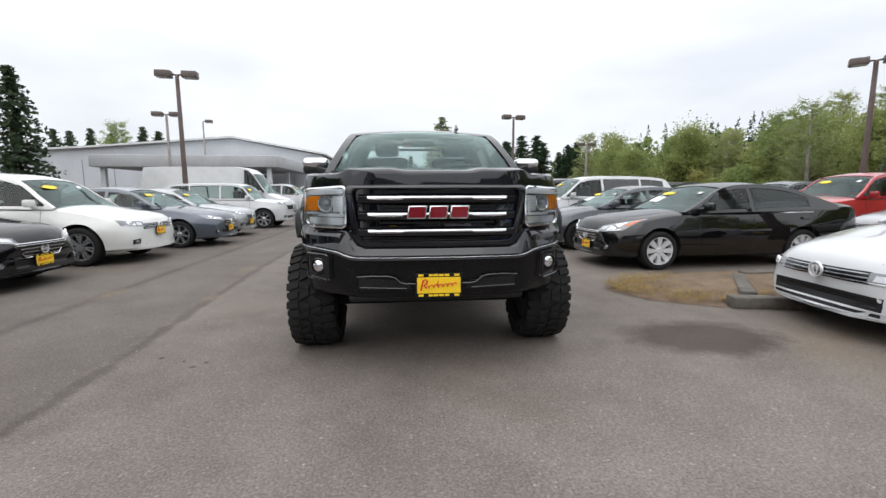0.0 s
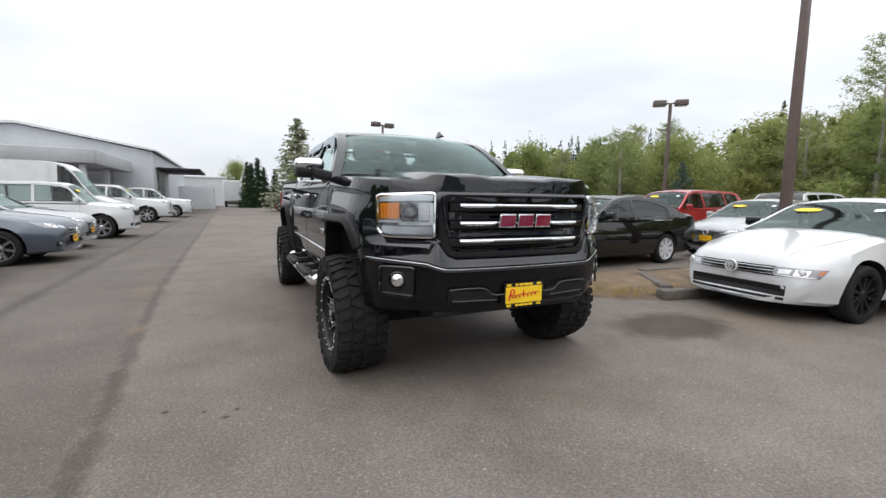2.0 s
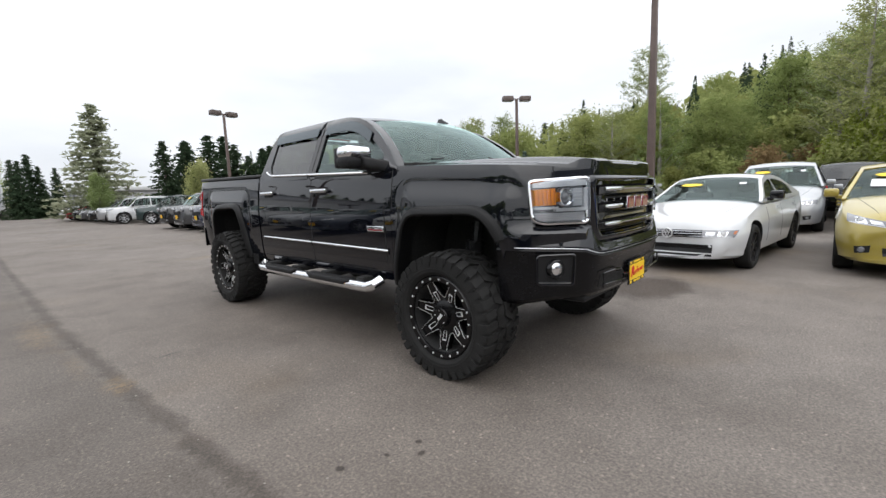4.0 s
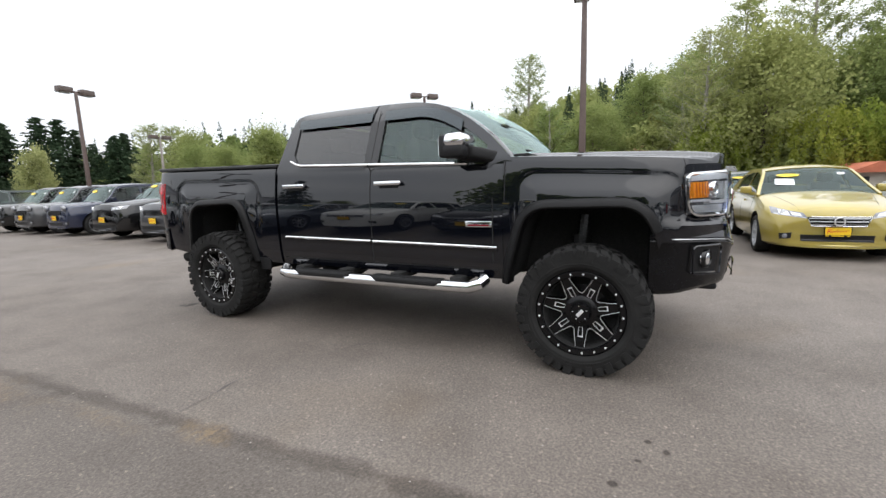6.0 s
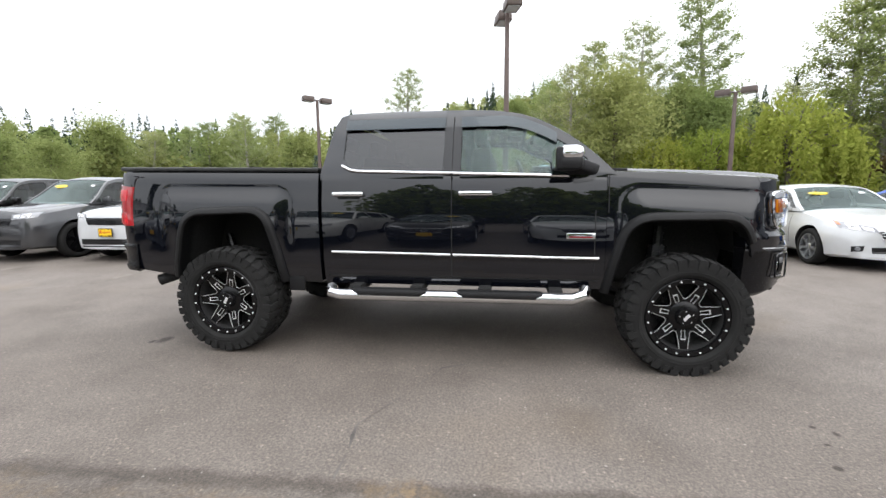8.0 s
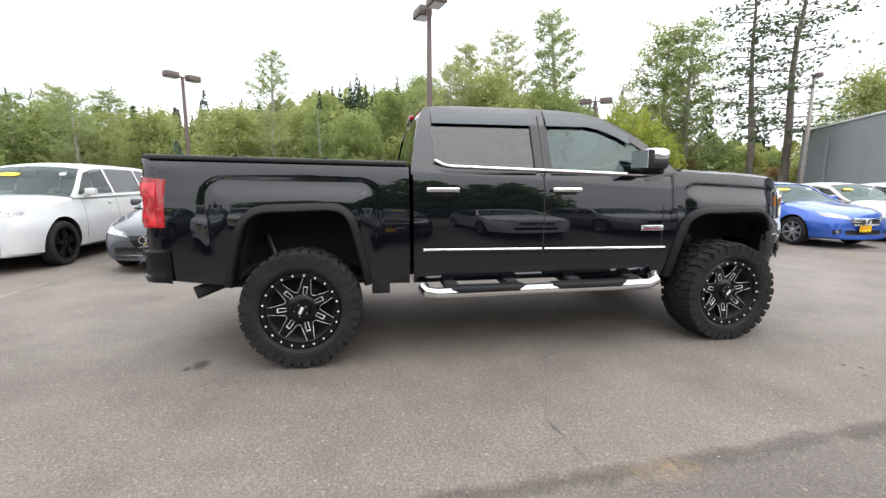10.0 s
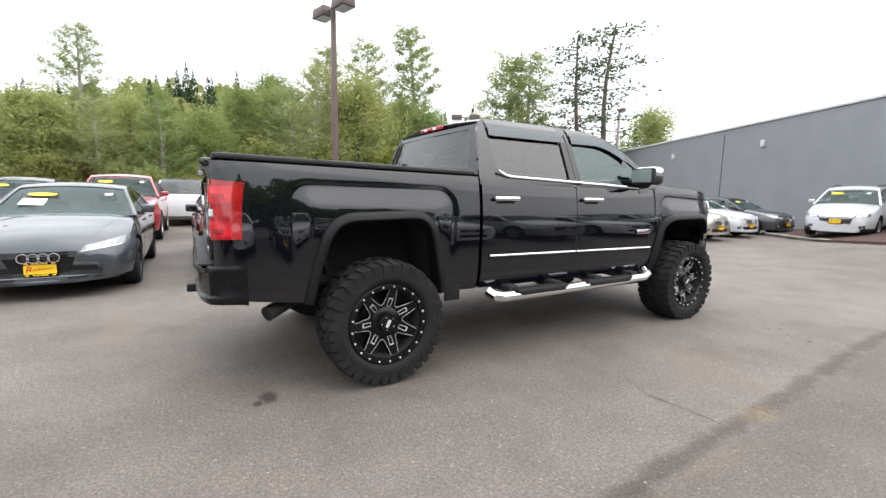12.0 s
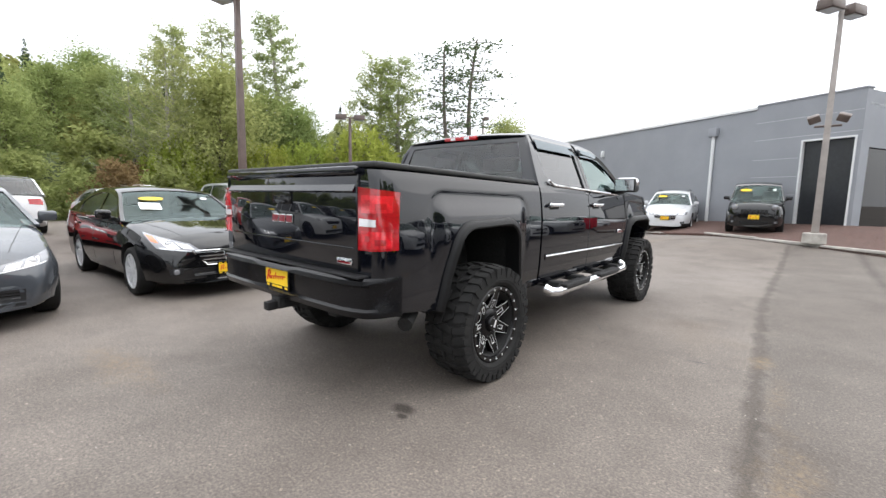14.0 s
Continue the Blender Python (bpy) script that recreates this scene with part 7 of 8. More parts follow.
lamp_post(7.92, 1.38, 6.1, 2, radians(15), "pole", 0.088)
lamp_post(17.3, 11.1, 6.1, 2, radians(-40), "pole", 0.085)
lamp_post(16.22, -8.19, 5.5, 2, radians(55), "pole", 0.085)
lamp_post(7.07, 23.94, 6.1, 2, radians(10), "pole", 0.085)
lamp_post(-9.0, 14.96, 6.0, 2, radians(5), "pole", 0.085)
lamp_post(-14.0, 24.0, 6.0, 2, radians(5), "polelite", 0.08)
lamp_post(-17.0, 36.0, 7.5, 1, radians(10), "polelite", 0.07, label="slim grey lamp post with a single head")
lamp_post(15.8, 32.5, 5.4, 2, radians(0), "polelite", 0.085)
lamp_post(19.1, -24.3, 8.0, 1, radians(150), "polelite", 0.10, label="tall weathered timber-coloured pole with one arm")
lamp_post(-2.95, -9.3, 6.1, 2, radians(62), "polelite", 0.085, 0.28, "weathered lamp post on a concrete base with two floodlights", flood=3.15, low=0.33)

# ---------- grey showroom ----------
WA, WB = Vector((-3.9, -14.3, 0)), Vector((22.7, -28.1, 0))
wdir = (WB - WA).normalized()
wang = math.atan2(wdir.y, wdir.x)
WM = Matrix.Translation(WA) @ Matrix.Rotation(wang, 4, "Z")  # x along the wall, y into the lot's side is +y
showroom = thing("showroom", "grey painted single-storey showroom with a white roof edge", "building", "", WM)
wl_ = (WB - WA).length
door_x0, door_x1, door_h = 0.12, 1.80, 3.80
part("wall", box(3.55, wl_, -0.3, 0.0, 0, 5.22), M["wallgrey"], showroom)
part("wall", box(0, door_x0, -0.3, 0.003, 0, 5.34), M["wallgrey"], showroom)
part("wall", box(door_x1, 3.55, -0.3, 0.003, 0, 5.34), M["wallgrey"], showroom)
part("wall", box(door_x0, door_x1, -0.3, 0.003, door_h, 5.34), M["wallgrey"], showroom)
part("wall", box(wl_ - 0.3, wl_, -20, -0.3, 0, 5.05), M["wallgrey"], showroom)
part("wall", box(-0.0, 0.3, -0.5, -0.3, 0, 5.3), M["wallgrey"], showroom)
part("wall", box(-0.0, 0.3, -20, -0.5, 3.4, 5.3), M["wallgrey"], showroom)
part("shop_window", box(0.1, 0.14, -20, -0.5, 0.3, 3.4), M["shopglass"], showroom)
part("wall", box(0, wl_, -20.3, -20, 0, 5.05), M["wallgrey"], showroom)
part("roof", box(0, wl_, -20, -0.3, 4.8, 4.9), M["cladding"], showroom)
part("roof_edge", box(3.55, wl_ + 0.05, -0.35, 0.06, 5.22, 5.33, 0.01), M["fascia"], showroom, "white roof edge")
part("roof_edge", box(-0.03, 3.55, -0.35, 0.03, 5.34, 5.40, 0.01), M["wallgrey"], showroom)
# opaque near-black panel: the dim interior behind the glass is painted on
part("door_panel", box(door_x0 + 0.06, door_x1 - 0.06, -0.18, -0.12, 0.05, door_h - 0.06), M["unlitfill"], showroom, "tall dark glass opening")
for a in ((door_x0, door_x0 + 0.06, 0, door_h), (door_x1 - 0.06, door_x1, 0, door_h), (door_x0 + 0.06, door_x1 - 0.06, door_h - 0.06, door_h)):
    part("door_frame", box(a[0], a[1], -0.25, 0.03, a[2], a[3]), M["fascia"], showroom, "white frame")
# unseen near-black wall added to keep the inside dark
part("back_room", box(0.3, 7.4, -6.0, -5.9, 0, 4.7), M["unlitfill"], showroom)
bm = bmesh.new()
add_tube(bm, [(5.30, 0.08, 0.1), (5.30, 0.08, 4.35)], 0.07, 8)
pipe = part("downpipe", bm, M["fascia"], showroom, "white downpipe")
part("rain_head", box(5.11, 5.49, 0.01, 0.22, 4.35, 4.72, 0.02), M["wallgrey"], showroom)
for xs in (12.3, 20.0):
    part("wall_light", box(xs - 0.09, xs + 0.09, 0.0, 0.16, 4.0, 4.35, 0.03), M["fascia"], showroom)
bm = bmesh.new()
add_tube(bm, [(26.2, 0.08, 0.1), (26.2, 0.08, 4.5)], 0.07, 8)
part("downpipe", bm, M["wallgrey"], showroom)
part("wall_panel_joint", box(15.2, 15.24, 0.0, 0.012, 0, 5.0), M["trim"], showroom)
for z_ in (1.75, 2.45, 3.15, 3.95, 4.65):
    part("wall_panel_joint", box(1.84 if z_ < 3.8 else 0.02, 3.53, 0.003, 0.006, z_, z_ + 0.012), M["walllight"], showroom)
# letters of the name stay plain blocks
for i in range(4):
    bm = bmesh.new()
    y_ = -1.6 - i * 0.75
    for dy, dz, wy, hz in ((0, 0, 0.09, 0.62), (-0.42, 0, 0.09, 0.62), (-0.16, 0.16, 0.26, 0.12)):
        add_box(bm, -0.10, -0.02, y_ + dy - wy, y_ + dy, 4.05 + dz, 4.05 + dz + hz, 0.01)
    part("sign_block", bm, M["fascia"], showroom, "pale raised sign block")
# planting bed and kerb before the wall
bed = bmesh.new()
for p in ((-3.5, 0.0), (7.4, 0.0), (7.4, 3.7), (4.6, 4.1), (2, 4.6), (-3.5, 5.2)):
    q = WM @ Vector((p[0], p[1], 0.06))
    bed.verts.new((q.x, q.y, ground_z(q.x, q.y) + (0.08 if p[1] > 1 else 0.50 if p[0] < 14 else 0.10)))
bed.faces.new(bed.verts[:])
bmesh.ops.triangulate(bed, faces=bed.faces[:])
bmesh.ops.recalc_face_normals(bed, faces=bed.faces[:])
r_ = bmesh.ops.extrude_face_region(bed, geom=bed.faces[:])
for v in r_["geom"]:
    if isinstance(v, bmesh.types.BMVert):
        v.co.z -= 0.60
bmesh.ops.recalc_face_normals(bed, faces=bed.faces[:])
tagged(part("planting_bed", bed, M["mulch"], None, "", 0), "dark red-brown bark mulch bed beside the showroom", "planting bed", kind="structure")
kp = [Vector((q.x, q.y, ground_z(q.x, q.y))) for q in (WM @ Vector((x, y, 0)) for x, y in ((7.4, 0.3), (7.4, 3.7), (4.6, 4.1), (2, 4.6), (-3.5, 5.2)))]
kerb = thing("kerb", "pale concrete kerb along the bark bed", "kerb")
tagged(kerb, kind="structure")
for a, b in zip(kp, kp[1:]):
    n_ = max(1, int((b - a).length / 1.5))
    for i in range(n_):
        p, q = a.lerp(b, i / n_), a.lerp(b, (i + 1) / n_)
        d = q - p
        part("kerb_stone", box(0.006, d.length - 0.006, 0.0, 0.16, 0, 0.13, 0.015), M["concrete"], kerb, "", 30, Matrix.Translation(p) @ Matrix.Rotation(math.atan2(d.y, d.x), 4, "Z"))
hyd = thing("red_box", "red metal box standing on the bark bed", "box", "", pose(-5.6, -9.8, 0.30, 0, 0, 20))
part("body", box(-0.20, 0.20, -0.16, 0.16, 0, 0.95, 0.03), M["signred"], hyd)
part("lid", box(-0.22, 0.22, -0.18, 0.18, 0.95, 1.0, 0.015), M["signred"], hyd)

# ---------- pale service building with a canopy ----------
service = thing("service_building", "long pale grey metal building with a low gable and canopy", "building")
SX0, SX1, SY0, SY1 = -40.0, -7.4, 37.8, 62.0
gable = [(SX0, 0), (SX1, 0), (SX1, 4.85), (-15.3, 6.3), (-27, 5.4), (SX0, 4.6)]


def wall_y(poly, y0, y1):
    bm = bmesh.new()
    a = [bm.verts.new((x, y0, z)) for x, z in poly]
    b = [bm.verts.new((x, y1, z)) for x, z in poly]
    for i in range(len(poly)):
        bm.faces.new((a[i], a[(i + 1) % len(poly)], b[(i + 1) % len(poly)], b[i]))
    bm.faces.new(a)
    bm.faces.new(b)
    bmesh.ops.recalc_face_normals(bm, faces=bm.faces[:])
    return bm


part("wall", wall_y(gable, SY0, SY1), M["cladding"], service)
roofp = [(SX0 - 0.3, 4.6), (-27, 5.42), (-15.3, 6.34), (SX1 + 0.3, 4.88), (SX1 + 0.3, 5.02), (-15.3, 6.5), (-27, 5.58), (SX0 - 0.3, 4.75)]
part("roof", wall_y(roofp, SY0 - 0.4, SY1 + 0.3), M["fascia"], service)
for i in range(1, 9):
    x = SX1 - i * 2.6
    part("panel_joint", box(x - 0.02, x + 0.02, SY0 - 0.03, SY0, 0, 4.4), M["wallgrey"], service)
part("canopy", box(-20.9, -8.7, 27.5, SY0 - 0.4, 3.15, 3.95, 0.04), M["canopygrey"], service, "flat grey canopy")
for x in (-20.3, -14.8, -9.4):
    for y in (28.0, 33.0):
        part("canopy_post", box(x - 0.15, x + 0.15, y - 0.15, y + 0.15, 0, 3.1, 0.02), M["walllight"], service)
# near-black slab on the wall paints the shade inside the garage
part("garage_opening", box(-22, -12.5, SY0 - 0.05, SY0 - 0.006, 0, 3.0), M["unlitfill"], service)
part("side_door", box(SX1 + 0.003, SX1 + 0.06, 40.0, 43.5, 0, 3.2), M["unlitfill"], service)
part("awning", box(SX1, SX1 + 3.2, 39.2, 47.0, 3.55, 3.75, 0.03), M["trim"], service, "dark awning")
part("annex", box(SX1, SX1 + 3.5, 55.0, 62.0, 0, 2.6), M["walllight"], service, "low pale annex")
bt = thing("box_truck", "white delivery truck with a tall box body seen from behind", "truck", "", pose(-1.8, 73.3, 0, 0, 0, 180))
part("box_body", box(-1.25, 1.25, 0.6, 6.2, 0.9, 3.9, 0.05), M["fascia"], bt)
part("cab", box(-1.05, 1.05, -1.2, 0.5, 0.5, 2.4, 0.15), M["fascia"], bt)
part("bumper", box(-1.15, 1.15, 6.1, 6.35, 0.45, 0.7, 0.03), M["trim"], bt)
part("rear_door", box(-1.1, 1.1, 6.2, 6.23, 1.0, 3.75), M["walllight"], bt)
for x in (-0.95, 0.95):
    for y in (-0.3, 4.9):
        w_ = bmesh.new()
        add_lathe(w_, [(0.25, -0.14), (0.45, -0.14), (0.47, 0), (0.45, 0.14), (0.25, 0.14)], 24, "x", (x, y, 0.46), True)
        part("wheel", w_, M["rubber"], bt)
shed = thing("low_building", "long low white building beyond the lot", "building", "", pose(14, 62, 0))
part("wall", box(-9, 9, 0, 8, 0, 2.9), M["walllight"], shed)
part("roof", box(-9.4, 9.4, -0.4, 8.4, 2.9, 3.35, 0.03), M["fascia"], shed)

hall = thing("white_building", "plain white flat-roofed building at the end of the lot", "building", "", pose(-6.2, 78, 0))
part("wall", box(-3.6, 3.4, 0, 9, 0, 4.6), M["walllight"], hall)
part("roof", box(-3.75, 3.55, -0.15, 9.15, 4.6, 4.85, 0.03), M["fascia"], hall)
part("loading_door", box(-1.6, 1.4, -0.04, -0.004, 0, 3.2), M["cladding"], hall)

# ---------- planting island by the near lamp post ----------
isl = bmesh.new()
ring = [(2.48, 1.62), (2.72, 1.02), (3.35, 0.60), (4.1, 0.72), (5.2, 1.15), (7.6, 1.0), (8.6, 1.6), (7.9, 2.5), (5.6, 2.7), (4.0, 2.52), (3.1, 2.2)]
top = []
cen_ = isl.verts.new((4.6, 1.75, 0.10))
lvl = []
for k_, s_ in enumerate((1.0, 0.72, 0.4)):
    lvl.append([isl.verts.new((4.6 + (x - 4.6) * s_ + 0.03 * noise.noise((x, y, k_)), 1.75 + (y - 1.75) * s_, (0.004, 0.065, 0.10)[k_] + 0.02 * noise.noise((x * 3, y * 3, k_)) * (k_ > 0))) for x, y in ring])
for a, b in zip(lvl, lvl[1:]):
    for i in range(len(ring)):
        isl.faces.new((a[i], a[(i + 1) % len(ring)], b[(i + 1) % len(ring)], b[i]))
for i in range(len(ring)):
    isl.faces.new((lvl[-1][i], lvl[-1][(i + 1) % len(ring)], cen_))
bmesh.ops.recalc_face_normals(isl, faces=isl.faces[:])
tagged(part("planting_island", isl, M["soil"], None, "", 60), "bare planting island of dry soil and straw", "planting island", kind="structure")
rnd = random.Random(5)
for i, (x, y, ang, ln) in enumerate(((3.45, 0.62, -10, 0.95), (3.83, 0.80, 54, 1.50), (4.79, 2.03, 0, 1.25))):
    bm = bmesh.new()
    add_box(bm, 0, ln, -0.085, 0.085, 0, 0.13, 0.02)
    bmesh.ops.subdivide_edges(bm, edges=bm.edges[:], cuts=2)
    for v in bm.verts:
        v.co += Vector((0, noise.noise(v.co * 4 + Vector((i, 0, 0))), noise.noise(v.co * 5 + Vector((0, i, 3))))) * 0.012
    o = tagged(part("kerb_block", bm, M["kerbold"], None, "", 40, pose(x, y, 0.0, rnd.uniform(-2, 2), rnd.uniform(-1, 1), ang)), "weathered grey-brown kerb block edging the bare island", "kerb block", "kerb blocks of the island")
bm = bmesh.new()
rnd = random.Random(8)
for i in range(7600):
    t = rnd.random()
    x, y = rnd.uniform(2.5, 4.6), rnd.uniform(0.7, 2.5)
    if ((x - 3.55) / 1.05) ** 2 + ((y - 1.55) / 0.85) ** 2 > 1 or rnd.random() > 0.4 + 0.6 * noise.noise((x * 2, y * 2, 1)) + 0.3:
        continue
    a, ln = rnd.uniform(0, math.tau), rnd.uniform(0.03, 0.12)
    z = 0.02 + rnd.random() * 0.06
    d, s = Vector((math.cos(a), math.sin(a), rnd.uniform(-0.1, 0.5))) * ln, Vector((-math.sin(a), math.cos(a), 0)) * 0.004
    p = Vector((x, y, z))
    bm.faces.new([bm.verts.new(q) for q in (p - s, p + s, p + d + s * 0.3, p + d - s * 0.3)])
tagged(part("dry_straw", bm, M["straw"], None, "", 0), "dry yellow straw scattered on the bare island", "straw", kind="stuff")


# ---------- the parked cars ----------
def row_car(nx_, ny_, rz, *a, **k):
    """Places a car by its nose on the ground; rz is its turn."""
    style, tip = a[3], k.pop("tip", 0.0)
    L = k.get("length") or STYLES[style]["L"]
    t = radians(rz)
    f = Vector((math.sin(t), -math.cos(t), 0))  # the way the nose points
    c = Vector((nx_, ny_, k.pop("z", 0.0))) - f * L / 2
    return car(*a, pose(c.x, c.y, c.z + 0.06 * (1 if tip else 0), tip, 0, rz), **k)


# near row, noses towards the aisle
row_car(3.66, -0.16, -96, "sedan", "white four-door sedan with chrome-edged black grille and price stickers", "car", "sedan", "white", grille="wide", rims=(10, "plain", "darkalloy"), lights="level", badge="disc", plate=False, width=1.78, length=4.66, mirrors="gloss", intake="wide",
        glasshouse=dict(deck=[(0, 0.50), (0.006, 0.60), (0.018, 0.685), (0.045, 0.752), (0.15, 0.850), (0.29, 0.955), (0.5, 0.965), (0.84, 1.055), (0.93, 1.085), (0.98, 1.05), (1, 0.72)],
                        roof=[(0.292, 0.966), (0.345, 1.070), (0.455, 1.315), (0.52, 1.368), (0.60, 1.378), (0.70, 1.338), (0.81, 1.195), (0.905, 1.065)]))
row_car(3.12, 3.78, -88, "sedan", "black four-door sedan with silver wheel covers and a yellow plate", "car", "sedan", "black", grille="hex", rims=(8, "cover", "coversilver"), lights="swept", sticker="sheet", width=1.83, length=4.82)
row_car(2.88, 6.40, -90, "sedan", "grey sedan with a tall black grille and four chrome rings", "car", "sedan", "grey", grille="shield", rims=(5, "split", "darkalloy"), badge="rings", width=1.82, sticker="sheet", intake="wide",
        glasshouse=dict(deck=[(0, 0.50), (0.006, 0.61), (0.018, 0.70), (0.045, 0.765), (0.15, 0.860), (0.29, 0.958), (0.5, 0.965), (0.84, 1.055), (0.93, 1.085), (0.98, 1.05), (1, 0.72)],
                        roof=[(0.285, 0.966), (0.345, 1.085), (0.455, 1.345), (0.52, 1.405), (0.60, 1.418), (0.70, 1.378), (0.81, 1.22), (0.90, 1.065)]))
row_car(3.05, 9.20, -90, "sport_utility_vehicle", "white seven-seat sport utility vehicle with black wheels", "car", "suv", "white", grille="mesh", intake="wide", badge="", rims=(5, "split", "blackrim"), tint="privacy")
row_car(2.75, 11.52, -90, "sport_utility_vehicle", "dark grey sport utility vehicle with flared arches", "car", "suv", "darkgrey", grille="mesh", intake="wide", badge="", rims=(5, "split", "blackrim"), tint="privacy")
row_car(2.80, 14.1, -90, "sport_utility_vehicle", "black sport utility vehicle in the row", "car", "suv", "black", grille="mesh", intake="wide", badge="", rims=(5, "split", "blackrim"), tint="privacy")
for y, c in ((17.3, "navy"), (19.7, "darkgrey"), (22.0, "black")):
    row_car(2.95, y, -90, "off_roader", "dark boxy off-roader with a seven-slot grille and yellow plate", "car", "boxy", c, grille="slots", lights="round", rims=(5, "plain", "alloy"), badge="")
row_car(3.6, 29.6, -110, "off_roader", "dark green boxy off-roader parked across the row", "car", "boxy", "green", grille="slots", lights="round", badge="", plate=False)
for i, (y, c) in enumerate(((32.5, "white"), (35.2, "silver"), (37.8, "black"), (40.3, "darkgrey"), (43.0, "black"), (46.0, "red"), (49.0, "white"))):
    row_car(2.6 - 0.1 * i, y, -95, "parked_car", "distant parked car in the far row", "car", "boxy" if i < 2 else "crossover", c, plate=False, detail=False, sticker=False)
row_car(4.25, -2.85, -90, "hatchback", "yellow five-door hatchback with a yellow plate and window stickers", "car", "hatch", "yellow", grille="bars", rims=(5, "split", "alloy"), badge="oval", sticker="sheet")
row_car(3.45, -5.0, -92, "sedan", "white four-door sedan with silver wheels", "car", "sedan", "white", grille="bars", lights="amber", length=4.5)
row_car(3.2, -7.5, -92, "sedan", "bright blue sedan with a bonnet scoop and yellow plate", "car", "sedan", "blue", grille="bars", length=4.55)
row_car(3.6, -10.0, -92, "sedan", "beige sedan with a yellow plate", "car", "sedan", "beige", grille="bars", length=4.55)
row_car(3.85, -12.5, -92, "sedan", "white compact sedan beside the showroom wall", "car", "sedan", "white", grille="bars", length=4.5, width=1.76)
row_car(3.7, -15.0, -92, "sedan", "dark grey sedan beside the bark bed", "car", "sedan", "darkgrey", grille="bars", length=4.55)
# cars before the showroom
row_car(1.7, -12.9, 186, "crossover_car", "white compact crossover with black lower trim on the bark bed", "car", "crossover", "white", grille="bars", cladding=True, roofrails=True, z=0.20, tip=3.0, length=4.3)
row_car(-1.38, -11.3, 183, "off_roader", "black boxy compact off-roader with round lamps on the bark bed", "car", "boxy", "black", grille="slots", lights="round", badge="", z=0.38, tip=3.0, length=4.0, width=1.64)
# second row
row_car(8.3, 3.15, -90, "sedan", "silver four-door sedan in the second row", "car", "sedan", "silver", grille="wide", rims=(5, "split", "alloy"))
row_car(9.4, 6.5, -90, "sport_utility_vehicle", "red sport utility vehicle in the second row", "car", "suv", "red", grille="slots", tint="privacy")
row_car(19.9, 5.1, 90, "sport_utility_vehicle", "white sport utility vehicle seen from behind", "car", "suv", "white", tint="privacy")
row_car(9.7, -0.80, -90, "minivan", "silver minivan in the second row", "car", "minivan", "silver", grille="bars")
row_car(19.8, -2.25, 90, "sport_utility_vehicle", "black sport utility vehicle seen from behind", "car", "suv", "black", tint="privacy")
row_car(9.4, 8.6, -90, "wagon", "dark grey crossover in the second row", "car", "crossover", "darkgrey")
row_car(10.1, -2.95, -90, "sedan", "silver sedan with price stickers in the second row", "car", "sedan", "silver")
row_car(10.4, -8.2, -90, "sedan", "grey sedan in the second row", "car", "sedan", "darkgrey", detail=False)
for i, (x, y, st, c) in enumerate(((20.5, -0.2, "minivan", "pearl"), (19.2, 7.6, "crossover", "silver"), (18.6, 10.6, "sedan", "white"), (9.6, 13.0, "crossover", "white"), (9.6, 16.0, "suv", "darkgrey"), (18.2, 15.5, "sedan", "silver"), (19.5, -6.0, "sedan", "silver"))):
    row_car(x, y, -90, "parked_car", "parked car further back in the lot", "car", st, c, plate=False, detail=False, sticker=False)
# row across the aisle, noses towards it
# six out-of-view cars, added to appear in and brighten the truck's reflections
for y, st, c in ((0.0, "sedan", "white"), (-2.7, "crossover", "silver"), (-5.4, "sedan", "white"), (-8.1, "suv", "silver"), (-10.8, "sedan", "white"), (-13.5, "crossover", "white")):
    row_car(-5.3, y, 90, "parked_car", "parked car in the row across the aisle", "car", st, c, plate=False, detail=False, sticker=False)
row_car(-5.28, 2.80, 90, "sedan", "black sedan with a chrome grille and yellow plate", "car", "sedan", "black", grille="hex", rims=(5, "split", "alloy"))
row_car(-5.08, 5.38, 90, "crossover_car", "white luxury crossover with chrome wheels and yellow plate", "car", "crossover", "pearl", grille="wide", rims=(7, "split", "alloy"), width=1.88, length=4.8,
        glasshouse=dict(roof=[(0.27, 1.06), (0.32, 1.23), (0.41, 1.54), (0.48, 1.63), (0.58, 1.66), (0.78, 1.63), (0.88, 1.52), (0.96, 1.15)]))
row_car(-4.68, 8.0, 90, "sedan", "slate blue sedan with silver wheels and yellow plate", "car", "sedan", "slate", grille="bars", rims=(7, "plain", "alloy"))
row_car(-5.0, 10.6, 90, "sedan", "silver grey sedan in the row", "car", "sedan", "silver", grille="bars")
row_car(-4.60, 13.9, 90, "off_roader", "white boxy compact off-roader", "car", "boxy", "white", grille="slots", badge="", plate=False)
row_car(-5.7, 19.0, 90, "van", "white high-roofed panel van", "van", "van", "white", plate=False, sticker=False)
row_car(-4.75, 24.0, 90, "pickup_truck", "white pickup truck in the far row", "car", "pickup", "white", plate=False)
row_car(-4.3, 31.0, 90, "pickup_truck", "white pickup truck in the far row", "car", "pickup", "white", plate=False)


# ---------- trees ----------
def leaf_card(bm, p, size, rnd, up=0.0, long=1.0):
    """One small bent leaf clump."""
    a = Vector((rnd.gauss(0, 1), rnd.gauss(0, 1), rnd.gauss(0, 1) * (1 - up))).normalized()
    b = a.cross(Vector((rnd.gauss(0, 1), rnd.gauss(0, 1), rnd.gauss(0, 1)))).normalized()
    a, b = a * size * rnd.uniform(0.6, 1.2) * long, b * size * rnd.uniform(0.35, 0.7)
    bm.faces.new([bm.verts.new(q) for q in (p - a, p - b * rnd.uniform(0.5, 1), p + a * rnd.uniform(0.6, 1), p + b)])


